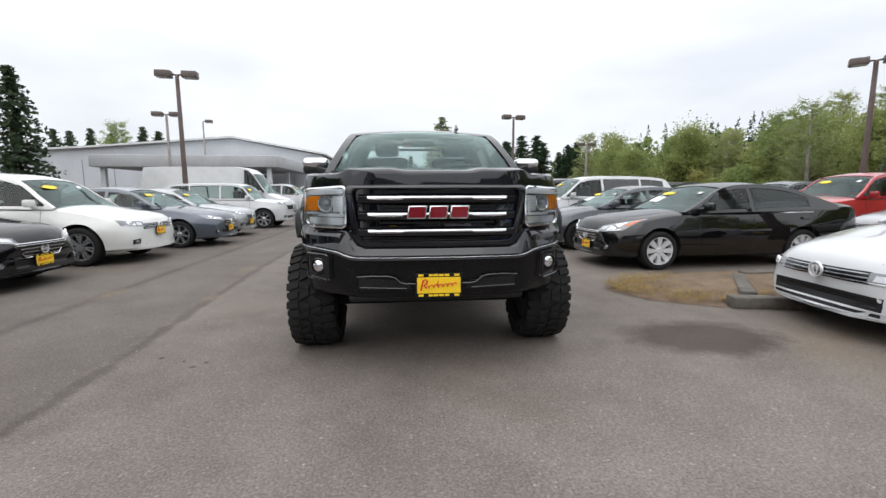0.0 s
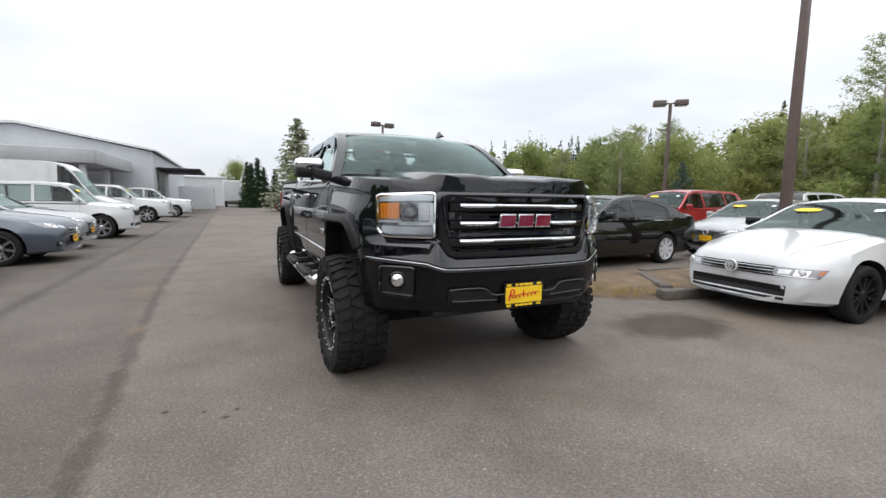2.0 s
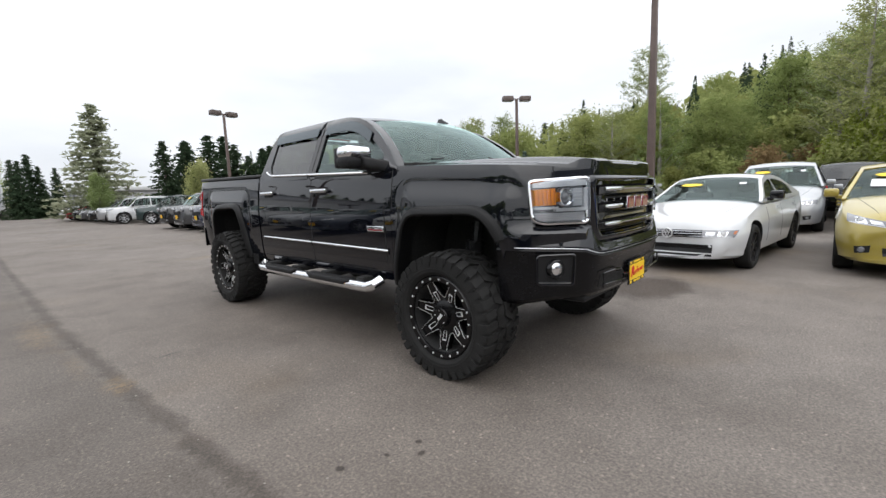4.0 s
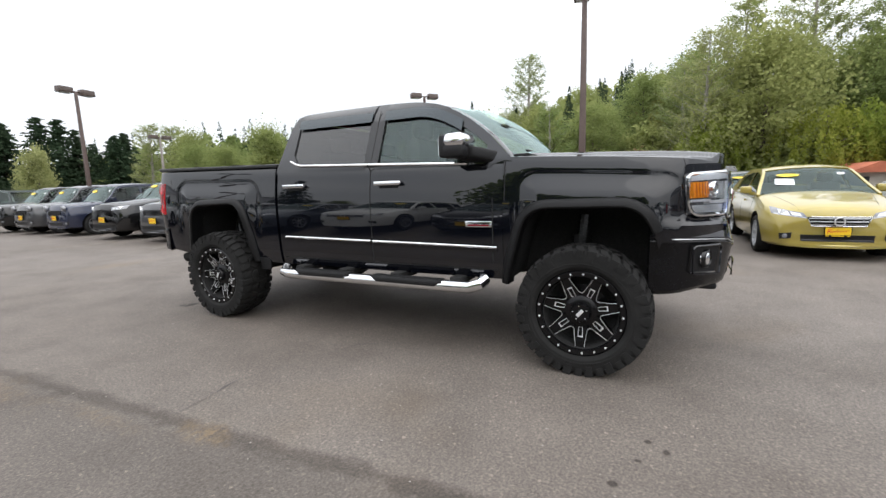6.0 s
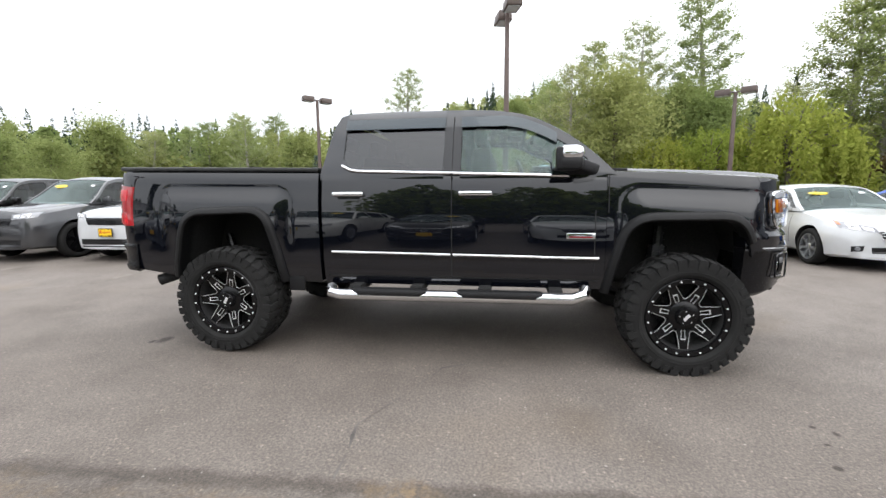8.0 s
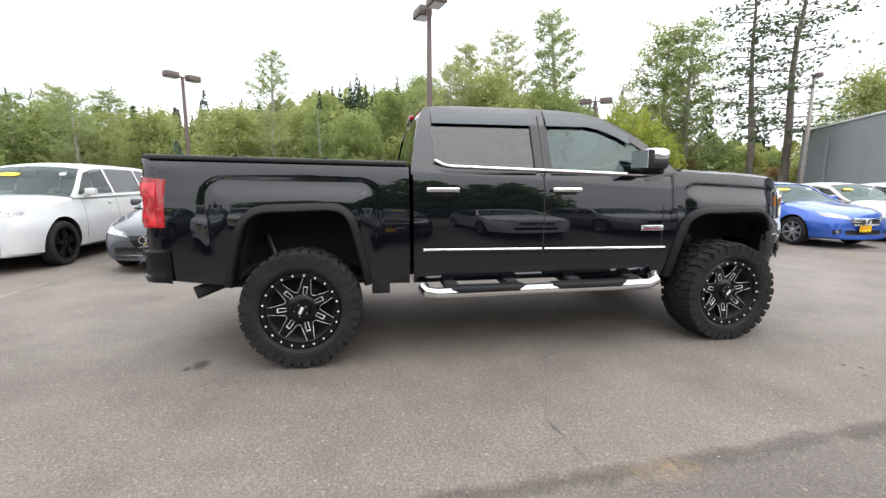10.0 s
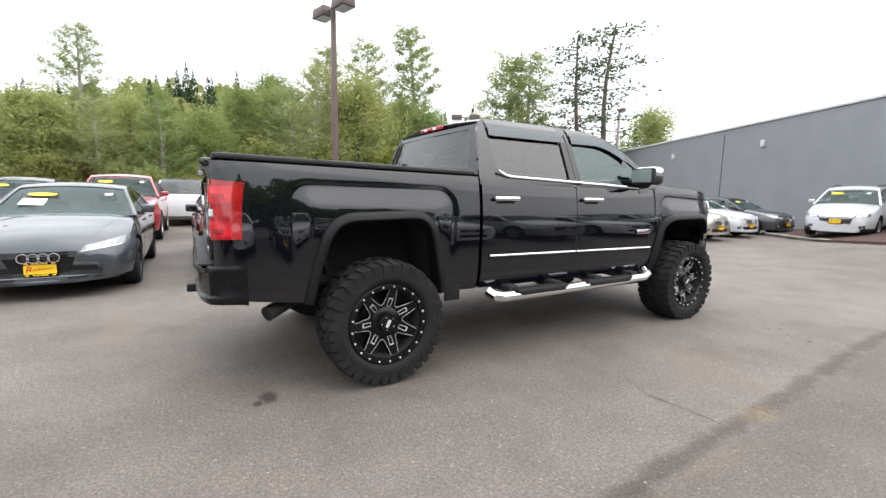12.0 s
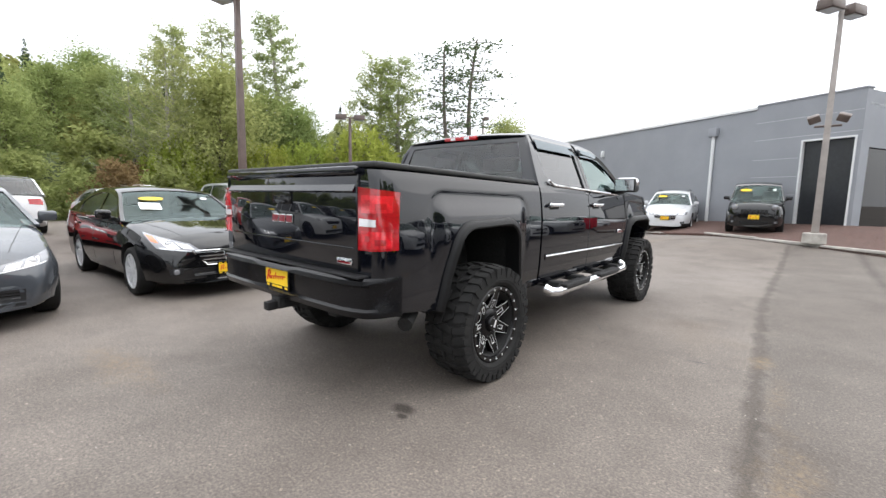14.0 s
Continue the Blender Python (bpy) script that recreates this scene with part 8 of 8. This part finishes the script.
def leaf_tip(bm, p, size, rnd):
    """One small pointed leaf spray: a single slim triangle."""
    a = Vector((rnd.gauss(0, 1), rnd.gauss(0, 1), rnd.gauss(0, 1))).normalized()
    b = a.cross(Vector((rnd.gauss(0, 1), rnd.gauss(0, 1), rnd.gauss(0, 1)))).normalized()
    a, b = a * size * rnd.uniform(0.7, 1.3), b * size * rnd.uniform(0.45, 0.8)
    bm.faces.new([bm.verts.new(q) for q in (p - b, p + b, p + a)])


def cottonwood(seed, leaf, label, wide=1.5, density=1.0, low=0.16, leafy=0.5):
    """A tall airy tree 10 m high: straight pale trunk, rising limbs and twigs, small new leaves along the twigs with sky between."""
    rnd = random.Random(seed)
    root = thing("cottonwood_tree", label, "tree", "trees round the lot")
    tb, cb = bmesh.new(), bmesh.new()
    lean = rnd.uniform(-0.25, 0.25)
    stem = lambda t: Vector((lean * t * t + 0.06 * math.sin(5 * t + seed), 0.05 * math.sin(4 * t + 2 * seed), 9.8 * t))  # noqa: E731
    add_tube(tb, [stem(i / 9) - Vector((0, 0, 0.2 if i == 0 else 0)) for i in range(10)], [0.17 * (1 - i / 9.3) + 0.010 for i in range(10)], 7)
    limbs = 62
    for i in range(limbs):
        t = low + (0.97 - low) * (i + rnd.random() * 0.8) / limbs
        u = (t - low) / (1 - low)
        reach = wide * (0.35 + 0.65 * math.sin(math.pi * (0.22 + 0.60 * (1 - u)))) * (1 - u) ** 0.55 * rnd.uniform(0.6, 1.15) + 0.15
        a = i * 2.4 + rnd.uniform(-0.5, 0.5)
        side = Vector((math.cos(a), math.sin(a), 0))
        base = stem(t)
        rise = reach * rnd.uniform(0.55, 1.05)
        end = base + side * reach + Vector((0, 0, rise))
        mid = base.lerp(end, 0.5) - Vector((0, 0, 0.10 * reach))
        add_tube(tb, [base, mid, end], [0.032 * (1.1 - t), 0.020 * (1.1 - t), 0.005], 3)
        for k in range(int(4 + 5 * reach)):
            w = rnd.uniform(0.25, 1.0)
            root_ = base.lerp(mid, w * 2) if w < 0.5 else mid.lerp(end, w * 2 - 1)
            b = a + rnd.uniform(-1.3, 1.3)
            ln = rnd.uniform(0.25, 0.65) * (0.6 + 0.4 * wide / 1.5)
            tip = root_ + Vector((math.cos(b) * ln * 0.7, math.sin(b) * ln * 0.7, ln * rnd.uniform(0.2, 0.9)))
            add_tube(tb, [root_, tip], [0.008, 0.003], 3)
            for j in range(int(26 * density)):
                q = root_.lerp(tip, rnd.uniform(0.1, 1.1)) + Vector((rnd.gauss(0, 0.075), rnd.gauss(0, 0.075), rnd.gauss(0, 0.06))) * (0.7 + leafy)
                leaf_tip(cb, q, 0.082, rnd)
    part("trunk", tb, M["birch"], root)
    part("crown", cb, M[leaf], root, "", 0)
    return root


def broad_tree(seed, leaf, bark, narrow=1.0, density=1.0, name="tree", label="", low=0.16, size=0.30, clumps=42):
    """A leafy tree 10 m tall: tapered trunk, limbs, clumps of leaves with gaps."""
    rnd = random.Random(seed)
    root = thing(name, label, "tree", "trees round the lot")
    tb, cb = bmesh.new(), bmesh.new()
    bend = rnd.uniform(-0.3, 0.3)
    trunk = [Vector((bend * (i / 8) ** 2 + rnd.uniform(-0.05, 0.05), rnd.uniform(-0.06, 0.06), 9.3 * i / 8 - (0.2 if i == 0 else 0))) for i in range(9)]
    add_tube(tb, trunk, [0.20 * (1 - i / 8.6) + 0.015 for i in range(9)], 7)
    ends = []
    for i in range(clumps):
        t = low + (0.97 - low) * ((i + rnd.random()) / clumps)
        z = 10 * t
        spread = narrow * 2.7 * math.sin(math.pi * min(1, (t - low * 0.6) / (1.02 - low * 0.6)) ** 0.75) + 0.25
        a = i * 2.4 + rnd.uniform(-0.5, 0.5)
        rr = spread * rnd.uniform(0.35, 1.18)
        s = interp([(0, 0), (9.3, 1)], z * 0.82)
        base = trunk[min(8, int(s * 8))]
        e_ = Vector((base.x + rr * math.cos(a), base.y + rr * math.sin(a), z + rnd.uniform(-0.2, 0.4)))
        mid = base.lerp(e_, 0.55) + Vector((0, 0, 0.15))
        add_tube(tb, [base, mid, e_], [0.055 * (1.1 - t), 0.035 * (1.1 - t), 0.008], 4)
        ends.append((e_, rnd.uniform(0.45, 1.25) * (0.55 + 0.45 * narrow)))
        if rnd.random() < 0.5:
            ends.append((mid, rnd.uniform(0.4, 0.7)))
    ends.append((trunk[-1] + Vector((0, 0, 0.3)), 0.5))
    for e_, rad in ends:
        for _ in range(int(150 * density * rad / 0.8)):
            d = Vector((rnd.gauss(0, 1), rnd.gauss(0, 1), rnd.gauss(0, 0.9))) * rad * 0.68
            leaf_tip(cb, e_ + d, size, rnd)
    part("trunk", tb, M[bark], root)
    part("crown", cb, M[leaf], root, "", 0)
    return root


def conifer(seed, leaf, name="conifer", label="", wide=2.2, droop=0.25, dens=1.0, bare=0.04):
    rnd = random.Random(seed)
    root = thing(name, label, "tree", "trees round the lot")
    tb, cb = bmesh.new(), bmesh.new()
    add_tube(tb, [(0, 0, -0.2), (0.03, 0, 5), (0, 0.02, 9.9)], [0.19, 0.11, 0.015], 7)
    layers = 30
    for i in range(layers):
        t = bare + (1 - bare) * i / layers
        z = 10 * t
        w = wide * (1 - t) ** 0.85 * rnd.uniform(0.8, 1.1) + 0.12
        for k in range(int(7 + 4 * (1 - t))):
            a = rnd.uniform(0, math.tau)
            ww = w * rnd.uniform(0.7, 1.1)
            tip = Vector((ww * math.cos(a), ww * math.sin(a), z - droop * ww + rnd.uniform(-0.1, 0.15)))
            n_ = int((5 + 9 * ww) * dens)
            for j in range(n_):
                u = (j + rnd.random()) / n_
                p = Vector((0, 0, z + 0.1)).lerp(tip, u) + Vector((rnd.gauss(0, 0.09), rnd.gauss(0, 0.09), rnd.gauss(0, 0.06)))
                leaf_card(cb, p, 0.20, rnd, 0.5, 1.2)
    part("trunk", tb, M["bark"], root)
    part("crown", cb, M[leaf], root, "", 0)
    return root


def pine(seed, label):
    """A tall pine: bare leaning trunk, ragged clumps of needles on long limbs."""
    rnd = random.Random(seed)
    root = thing("pine_tree", label, "tree", "trees round the lot")
    tb, cb = bmesh.new(), bmesh.new()
    trunk = [Vector((0.5 * (i / 7) ** 2, 0.1 * math.sin(i), 9.7 * i / 7 - (0.2 if not i else 0))) for i in range(8)]
    add_tube(tb, trunk, [0.16 * (1 - i / 8.4) + 0.012 for i in range(8)], 7)
    for i in range(34):
        t = 0.34 + 0.66 * i / 34
        base = trunk[min(7, int(t * 7))].lerp(trunk[min(7, int(t * 7) + 1)], (t * 7) % 1)
        a = i * 2.3 + rnd.uniform(-0.6, 0.6)
        ln = rnd.uniform(0.7, 2.3) * (1.2 - t * 0.7)
        e_ = base + Vector((ln * math.cos(a), ln * math.sin(a), rnd.uniform(-0.25, 0.35)))
        add_tube(tb, [base, base.lerp(e_, 0.5) + Vector((0, 0, 0.08)), e_], [0.03, 0.02, 0.008], 4)
        for c in (0.5, 0.75, 1.0):
            q = base.lerp(e_, c)
            for _ in range(13):
                leaf_card(cb, q + Vector((rnd.gauss(0, 0.30), rnd.gauss(0, 0.30), rnd.gauss(0, 0.12))), 0.11, rnd, 0.3, 1.2)
    part("trunk", tb, M["bark"], root)
    part("crown", cb, M["leaf_e"], root, "", 0)
    return root


def willow(seed, label):
    rnd = random.Random(seed)
    root = thing("willow_tree", label, "tree", "trees round the lot")
    tb, cb = bmesh.new(), bmesh.new()
    add_tube(tb, [(0, 0, -0.2), (0.1, 0, 2.0), (0.1, 0.1, 5.5)], [0.35, 0.28, 0.08], 8)
    for i in range(170):
        a, rr = rnd.uniform(0, math.tau), 4.6 * math.sqrt(rnd.random())
        zt = 9.6 * math.sqrt(max(0.02, 1 - (rr / 5.4) ** 2)) * rnd.uniform(0.8, 1.05)
        p = Vector((rr * math.cos(a), rr * math.sin(a), zt))
        if i % 6 == 0:
            add_tube(tb, [(0.1, 0.05, 4.0), (p.x * 0.5, p.y * 0.5, 4 + (zt - 4) * 0.75), p], [0.12, 0.06, 0.015], 5)
        ln = rnd.uniform(2.5, min(7.0, zt - 0.3)) if zt > 3 else 2.0
        sway = Vector((math.cos(a), math.sin(a), 0)) * 0.10
        for j in range(int(ln * 13)):
            u = j / (ln * 13)
            q = p + sway * math.sin(u * 2) * 3 + Vector((rnd.gauss(0, 0.16), rnd.gauss(0, 0.16), -ln * u))
            if q.z > 0.1:
                leaf_card(cb, q, 0.20, rnd, -0.8, 1.3)
    part("trunk", tb, M["bark"], root)
    part("crown", cb, M["leaf_c"], root, "", 0)
    return root


PROTO = {
    "broad": [broad_tree(11, "leaf_a", "bark", 1.15, 1.35, "broadleaf_tree", "full spring-green broadleaf tree at the edge of the lot", 0.08, 0.165, 54), broad_tree(12, "leaf_a", "bark", 1.0, 1.35, "broadleaf_tree", "full spring-green broadleaf tree at the edge of the lot", 0.08, 0.165, 52)],
    "cotton": [cottonwood(21, "leaf_b", "tall airy cottonwood with pale new leaves", 1.95, 0.62, 0.12, 0.6), cottonwood(22, "leaf_b", "tall airy cottonwood with pale new leaves", 1.6, 0.8, 0.10, 0.6), cottonwood(23, "leaf_a", "tall cottonwood in fresh green leaf", 1.9, 0.85, 0.10, 0.8)],
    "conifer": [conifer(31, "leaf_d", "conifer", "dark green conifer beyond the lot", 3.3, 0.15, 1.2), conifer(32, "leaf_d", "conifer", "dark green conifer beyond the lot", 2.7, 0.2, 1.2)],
    "fir": [conifer(33, "leaf_h", "fir_tree", "tall spreading fir with grey-green branches", 3.0, -0.02, 1.0)],
    "spruce": [conifer(34, "leaf_s", "spruce_tree", "small blue-grey spruce on the grassy slope", 4.2, -0.05, 1.0)],
    "pine": [pine(41, "tall ragged pine with a bare trunk"), pine(42, "tall ragged pine with a bare trunk")],
    "willow": [willow(51, "drooping yellow-green willow at the lot's edge"), willow(52, "drooping yellow-green willow at the lot's edge")],
    "small": [broad_tree(61, "leaf_b", "bark", 1.25, 1.0, "young_tree", "young tree with pale yellow-green leaves", 0.2, 0.30, 34)],
    "scrub": [broad_tree(71, "leaf_a", "bark", 1.7, 0.62, "shrub", "dense green shrub at the foot of the trees", 0.02, 0.48, 21), broad_tree(72, "leaf_f", "bark", 1.7, 0.58, "shrub", "dense olive shrub at the foot of the trees", 0.02, 0.48, 21), broad_tree(73, "leaf_g", "bark", 1.6, 0.52, "shrub", "russet brown shrub among the trees", 0.02, 0.42, 21)],
}
USED = set()
trnd = random.Random(77)


def hill_z(x, y):
    rise = 15 * step01(30, 105, x) + 3.5 * step01(24, 34, x)
    return rise * (0.45 + 0.55 * step01(38, 6, y)) * (0.35 + 0.65 * step01(-48, -26, y)) - 0.05


def plant(kind, x, y, top, wide=1.0, variant=None):
    ps = PROTO[kind]
    v = trnd.randrange(len(ps)) if variant is None else variant
    z = max(0.0, hill_z(x, y)) - 0.05
    s = max(1.0, top - z) / (10.0 if kind != "small" else 10.0)
    w = s * wide * trnd.uniform(0.9, 1.12)
    m = Matrix.Translation((x, y, z)) @ Matrix.Rotation(trnd.uniform(0, math.tau), 4, "Z") @ Matrix.Diagonal((w, w, s, 1))
    key = (kind, v)
    if key not in USED:
        USED.add(key)
        ps[v].matrix_basis = m
    else:
        o = copy_thing(ps[v], Matrix.Identity(4))
        o.matrix_basis = m


COTTON = [(34.5, -14.1, 16.6), (34.6, -9.5, 14.6), (33.7, -5.4, 13.0), (28.6, -20.9, 13.9), (27.5, -22.5, 14.0), (25.3, 8.9, 6.0), (22.7, 18.7, 6.2), (26.3, 18.3, 5.7), (36.8, 16.7, 7.6), (29.6, -1.8, 8.7), (25.2, 6.1, 6.2), (27.6, 12.2, 6.2), (26.3, -2.7, 9.6), (26.8, -16.7, 8), (42.8, 12.2, 14.3), (30.4, 20.6, 7.7), (30.4, 24.4, 8), (27.8, 30.9, 6.5), (26.3, 32.8, 5.9), (18.7, 39, 7.1)]
COTTON_FAR = [(27.5, 26.8, 6.7), (27.6, 33.1, 6.2), (22.4, 40.8, 7.5), (25.2, 28.1, 6), (25.3, 23.4, 6.5), (23.6, 15.7, 5.2), (-36.1, 56.3, 10.2)]
BROAD = [(49, -3.6, 13.9), (31.5, -8.0, 9.6), (31.8, -11.8, 9.4), (23.9, -35.4, 9.7), (37.4, -2.1, 10.2), (29.5, 7.9, 6.8), (23.5, 15, 5.4), (26.8, 11.5, 6.3), (36.5, 0.9, 9.6), (33, 3, 6.6), (50.6, 7.7, 12), (26.2, -5.6, 9), (29.1, 3.9, 6.6), (29.7, -13.1, 8.3), (17.5, 27.9, 4.5), (17.2, 30.7, 4.7), (19.2, 34, 6), (-1.1, 92.1, 8.2), (24.6, 31.5, 6.7), (25.7, 21.2, 6), (-25.5, 22.5, 3.2)]
CONIFER = [(59.4, 32.8, 11.6), (70.5, 32.1, 13.3), (70.7, 8, 15.7), (75.8, 5.7, 16.8), (75.7, 0.2, 15.2), (81, 6.8, 17.8), (81.2, 4.4, 17.9), (81.3, 1.4, 18), (81.3, -1.9, 17.5), (32.6, 41.6, 7.8), (10.6, 48.8, 7.5), (13, 50.1, 7.8)]
CONIFER_FAR = [(18.9, 44.5, 6.8), (22.8, 36.5, 6.0), (21.0, 47.0, 7.4), (16.5, 46.0, 7.2), (13.8, 45.6, 7.9), (22.6, 52.7, 7.3), (21.2, 53.4, 6.8), (0.6, 62, 6.2), (2.3, 63.9, 5.8), (3.9, 65.8, 5.8), (14.2, 53.6, 8.1), (16.9, 49.8, 8.5), (-23.9, 26, 9.2), (-36.1, 45.8, 8.2), (-43.3, 62.5, 10.6), (-43.3, 66.9, 10.6), (-35.6, 47.4, 8.2), (-34.2, 48.3, 7.2), (-30.0, 50.8, 9.2), (-28.7, 51.5, 8.8), (0.1, 63.0, 6.4), (1.5, 64.0, 7.1)]
WILLOW = [(25.2, -7.9, 5.2), (23.4, -14.6, 7.0), (25.0, -11.0, 5.6), (25.9, -3.1, 4.9)]
for x, y, h in COTTON + COTTON_FAR:
    plant("cotton", x, y, h * 1.03, 1.45)
for x, y, h in BROAD:
    plant("broad", x, y, h, 1.15)
for x, y, h in CONIFER + CONIFER_FAR:
    plant("conifer", x, y, h, 1.35 if 40 < y < 60 and x > 0 else 1.0)
for x, y, h in WILLOW:
    plant("willow", x, y, h)
plant("pine", 22.3, -23.4, 14.6, 1.12)
plant("pine", 21.4, -25.2, 15.5, 1.12)
plant("fir", 4.4, 44.1, 9.6, 1.3)
plant("spruce", 21.5, 13.2, 3.75, 0.9)
plant("small", 7.8, 30.8, 3.9, 0.55)
plant("small", 3.3, 38.5, 3.4, 0.6)
# hedge of shrubs at the foot of the belt
for i in range(64):
    y = -40 + i * 1.45
    plant("scrub", 24.0 + trnd.uniform(-1.2, 2.5) - 3.5 * step01(12, 40, y), y, trnd.uniform(1.6, 3.2), 1.1, trnd.choice((0, 0, 1, 1, 1, 2)))
for i in range(34):
    y = -36 + i * 2.4
    plant("scrub", 31 + trnd.uniform(-3, 3) - 6 * step01(12, 40, y), y, trnd.uniform(2.6, 3.8) + 0.5 * hill_z(31, y), 1.3, trnd.choice((0, 1)))

for kind, ps in PROTO.items():
    for i, o in enumerate(ps):
        if (kind, i) not in USED:
            for c in (*o.children, o):
                bpy.data.objects.remove(c)

# wooded hillside
bm = bmesh.new()
nx_, ny_ = 34, 60
hv = [[bm.verts.new((20 + 200 * (i / nx_) ** 1.5, -120 + 260 * j / ny_, hill_z(20 + 200 * (i / nx_) ** 1.5, -120 + 260 * j / ny_) + (0.8 * noise.noise((i * 0.7, j * 0.7, 0)) if i > 4 else 0) + 0.03)) for j in range(ny_ + 1)] for i in range(nx_ + 1)]
for i in range(nx_):
    for j in range(ny_):
        bm.faces.new((hv[i][j], hv[i + 1][j], hv[i + 1][j + 1], hv[i][j + 1]))
bmesh.ops.recalc_face_normals(bm, faces=bm.faces[:])
for f in bm.faces:
    f.material_index = 0 if f.calc_center_median().x < 27 else 1
tagged(part("hillside", bm, [M["grass"], M["hill"]], None, "", 60), "green wooded slope behind the lot", "hillside", kind="structure")
wrnd = random.Random(99)


def woods(name, label, mt, count, needle, h0, h1, spot_of, cards):
    """Many far trees in one mesh: tall narrow cones of needles or round leafy crowns."""
    bm = bmesh.new()
    for _ in range(count):
        x, y, z = spot_of()
        h = wrnd.uniform(h0, h1)
        for k in range(cards):
            t = wrnd.random() ** (1.25 if needle else 1.0)
            w = (h * 0.42 * math.sin(math.pi * (0.12 + 0.86 * t)) if not needle else h * 0.19 * (1 - t)) + 0.05
            a = wrnd.uniform(0, math.tau)
            rr = w * math.sqrt(wrnd.random())
            leaf_card(bm, Vector((x + rr * math.cos(a), y + rr * math.sin(a), z + h * t)), 0.34 + 0.014 * h if not needle else (0.34 + 0.02 * h) * (1 - 0.75 * t), wrnd, 0.0 if not needle else -0.3)
    tagged(part(name, bm, M[mt], None, "", 0), label, "woods", kind="stuff")


def on_slope():
    x, y = 34 + 90 * wrnd.random() ** 1.3, wrnd.uniform(-60, 60)
    return x, y, hill_z(x, y)


woods("hillside_woods", "far spring-green woods on the slope", "leaf_a", 320, False, 2.4, 5.2, on_slope, 190)
woods("hillside_scrub", "far olive scrub on the slope", "leaf_f", 110, False, 2.5, 4.5, on_slope, 180)
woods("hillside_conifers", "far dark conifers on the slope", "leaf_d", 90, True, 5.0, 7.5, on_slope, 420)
# the wood that shuts the far end of the lot
def on_belt():
    u = wrnd.random()
    x, y = 24 + 24 * u + wrnd.uniform(-3, 3), 54 - 14 * u + wrnd.uniform(-4, 5)
    return x, y, max(0.0, hill_z(x, y)) - 0.05


woods("far_wood", "spring-green wood beyond the far end of the lot", "leaf_a", 42, False, 5.2, 7.2, on_belt, 260)
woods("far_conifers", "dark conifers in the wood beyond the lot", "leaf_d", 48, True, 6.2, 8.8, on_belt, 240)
# unseen trees added across the aisle to darken what the truck's side reflects
woods("boundary_trees", "leafy trees along the lot's far boundary", "leaf_a", 34, False, 7.0, 10.0, lambda: (-27 + wrnd.uniform(-4, 3), wrnd.uniform(-9, 10), 0.0), 480)
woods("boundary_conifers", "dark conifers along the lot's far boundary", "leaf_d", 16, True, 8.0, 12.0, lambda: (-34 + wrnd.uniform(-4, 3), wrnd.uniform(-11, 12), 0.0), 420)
# tile-roofed houses glimpsed among the trees
for x, y, rz, w in ((24.5, -9.6, 10, 4.0),):
    hs = thing("house", "low house with a red tile roof behind the trees", "house", "houses behind the trees", pose(x, y, max(0, hill_z(x, y)), 0, 0, rz))
    part("wall", box(-2.5, 2.5, -w / 2, w / 2, 0, 1.35), M["housewall"], hs)
    part("roof", prism([(-w / 2 - 0.3, 1.33), (w / 2 + 0.3, 1.33), (w / 2 - 0.9, 1.80), (-w / 2 + 0.9, 1.80)], -3.0, 3.0), M["redroof"], hs)
    for k in (-1.6, 0, 1.6):
        part("window", box(-2.53, -2.5, k - 0.4, k + 0.4, 0.6, 1.15), M["unlitfill"], hs)
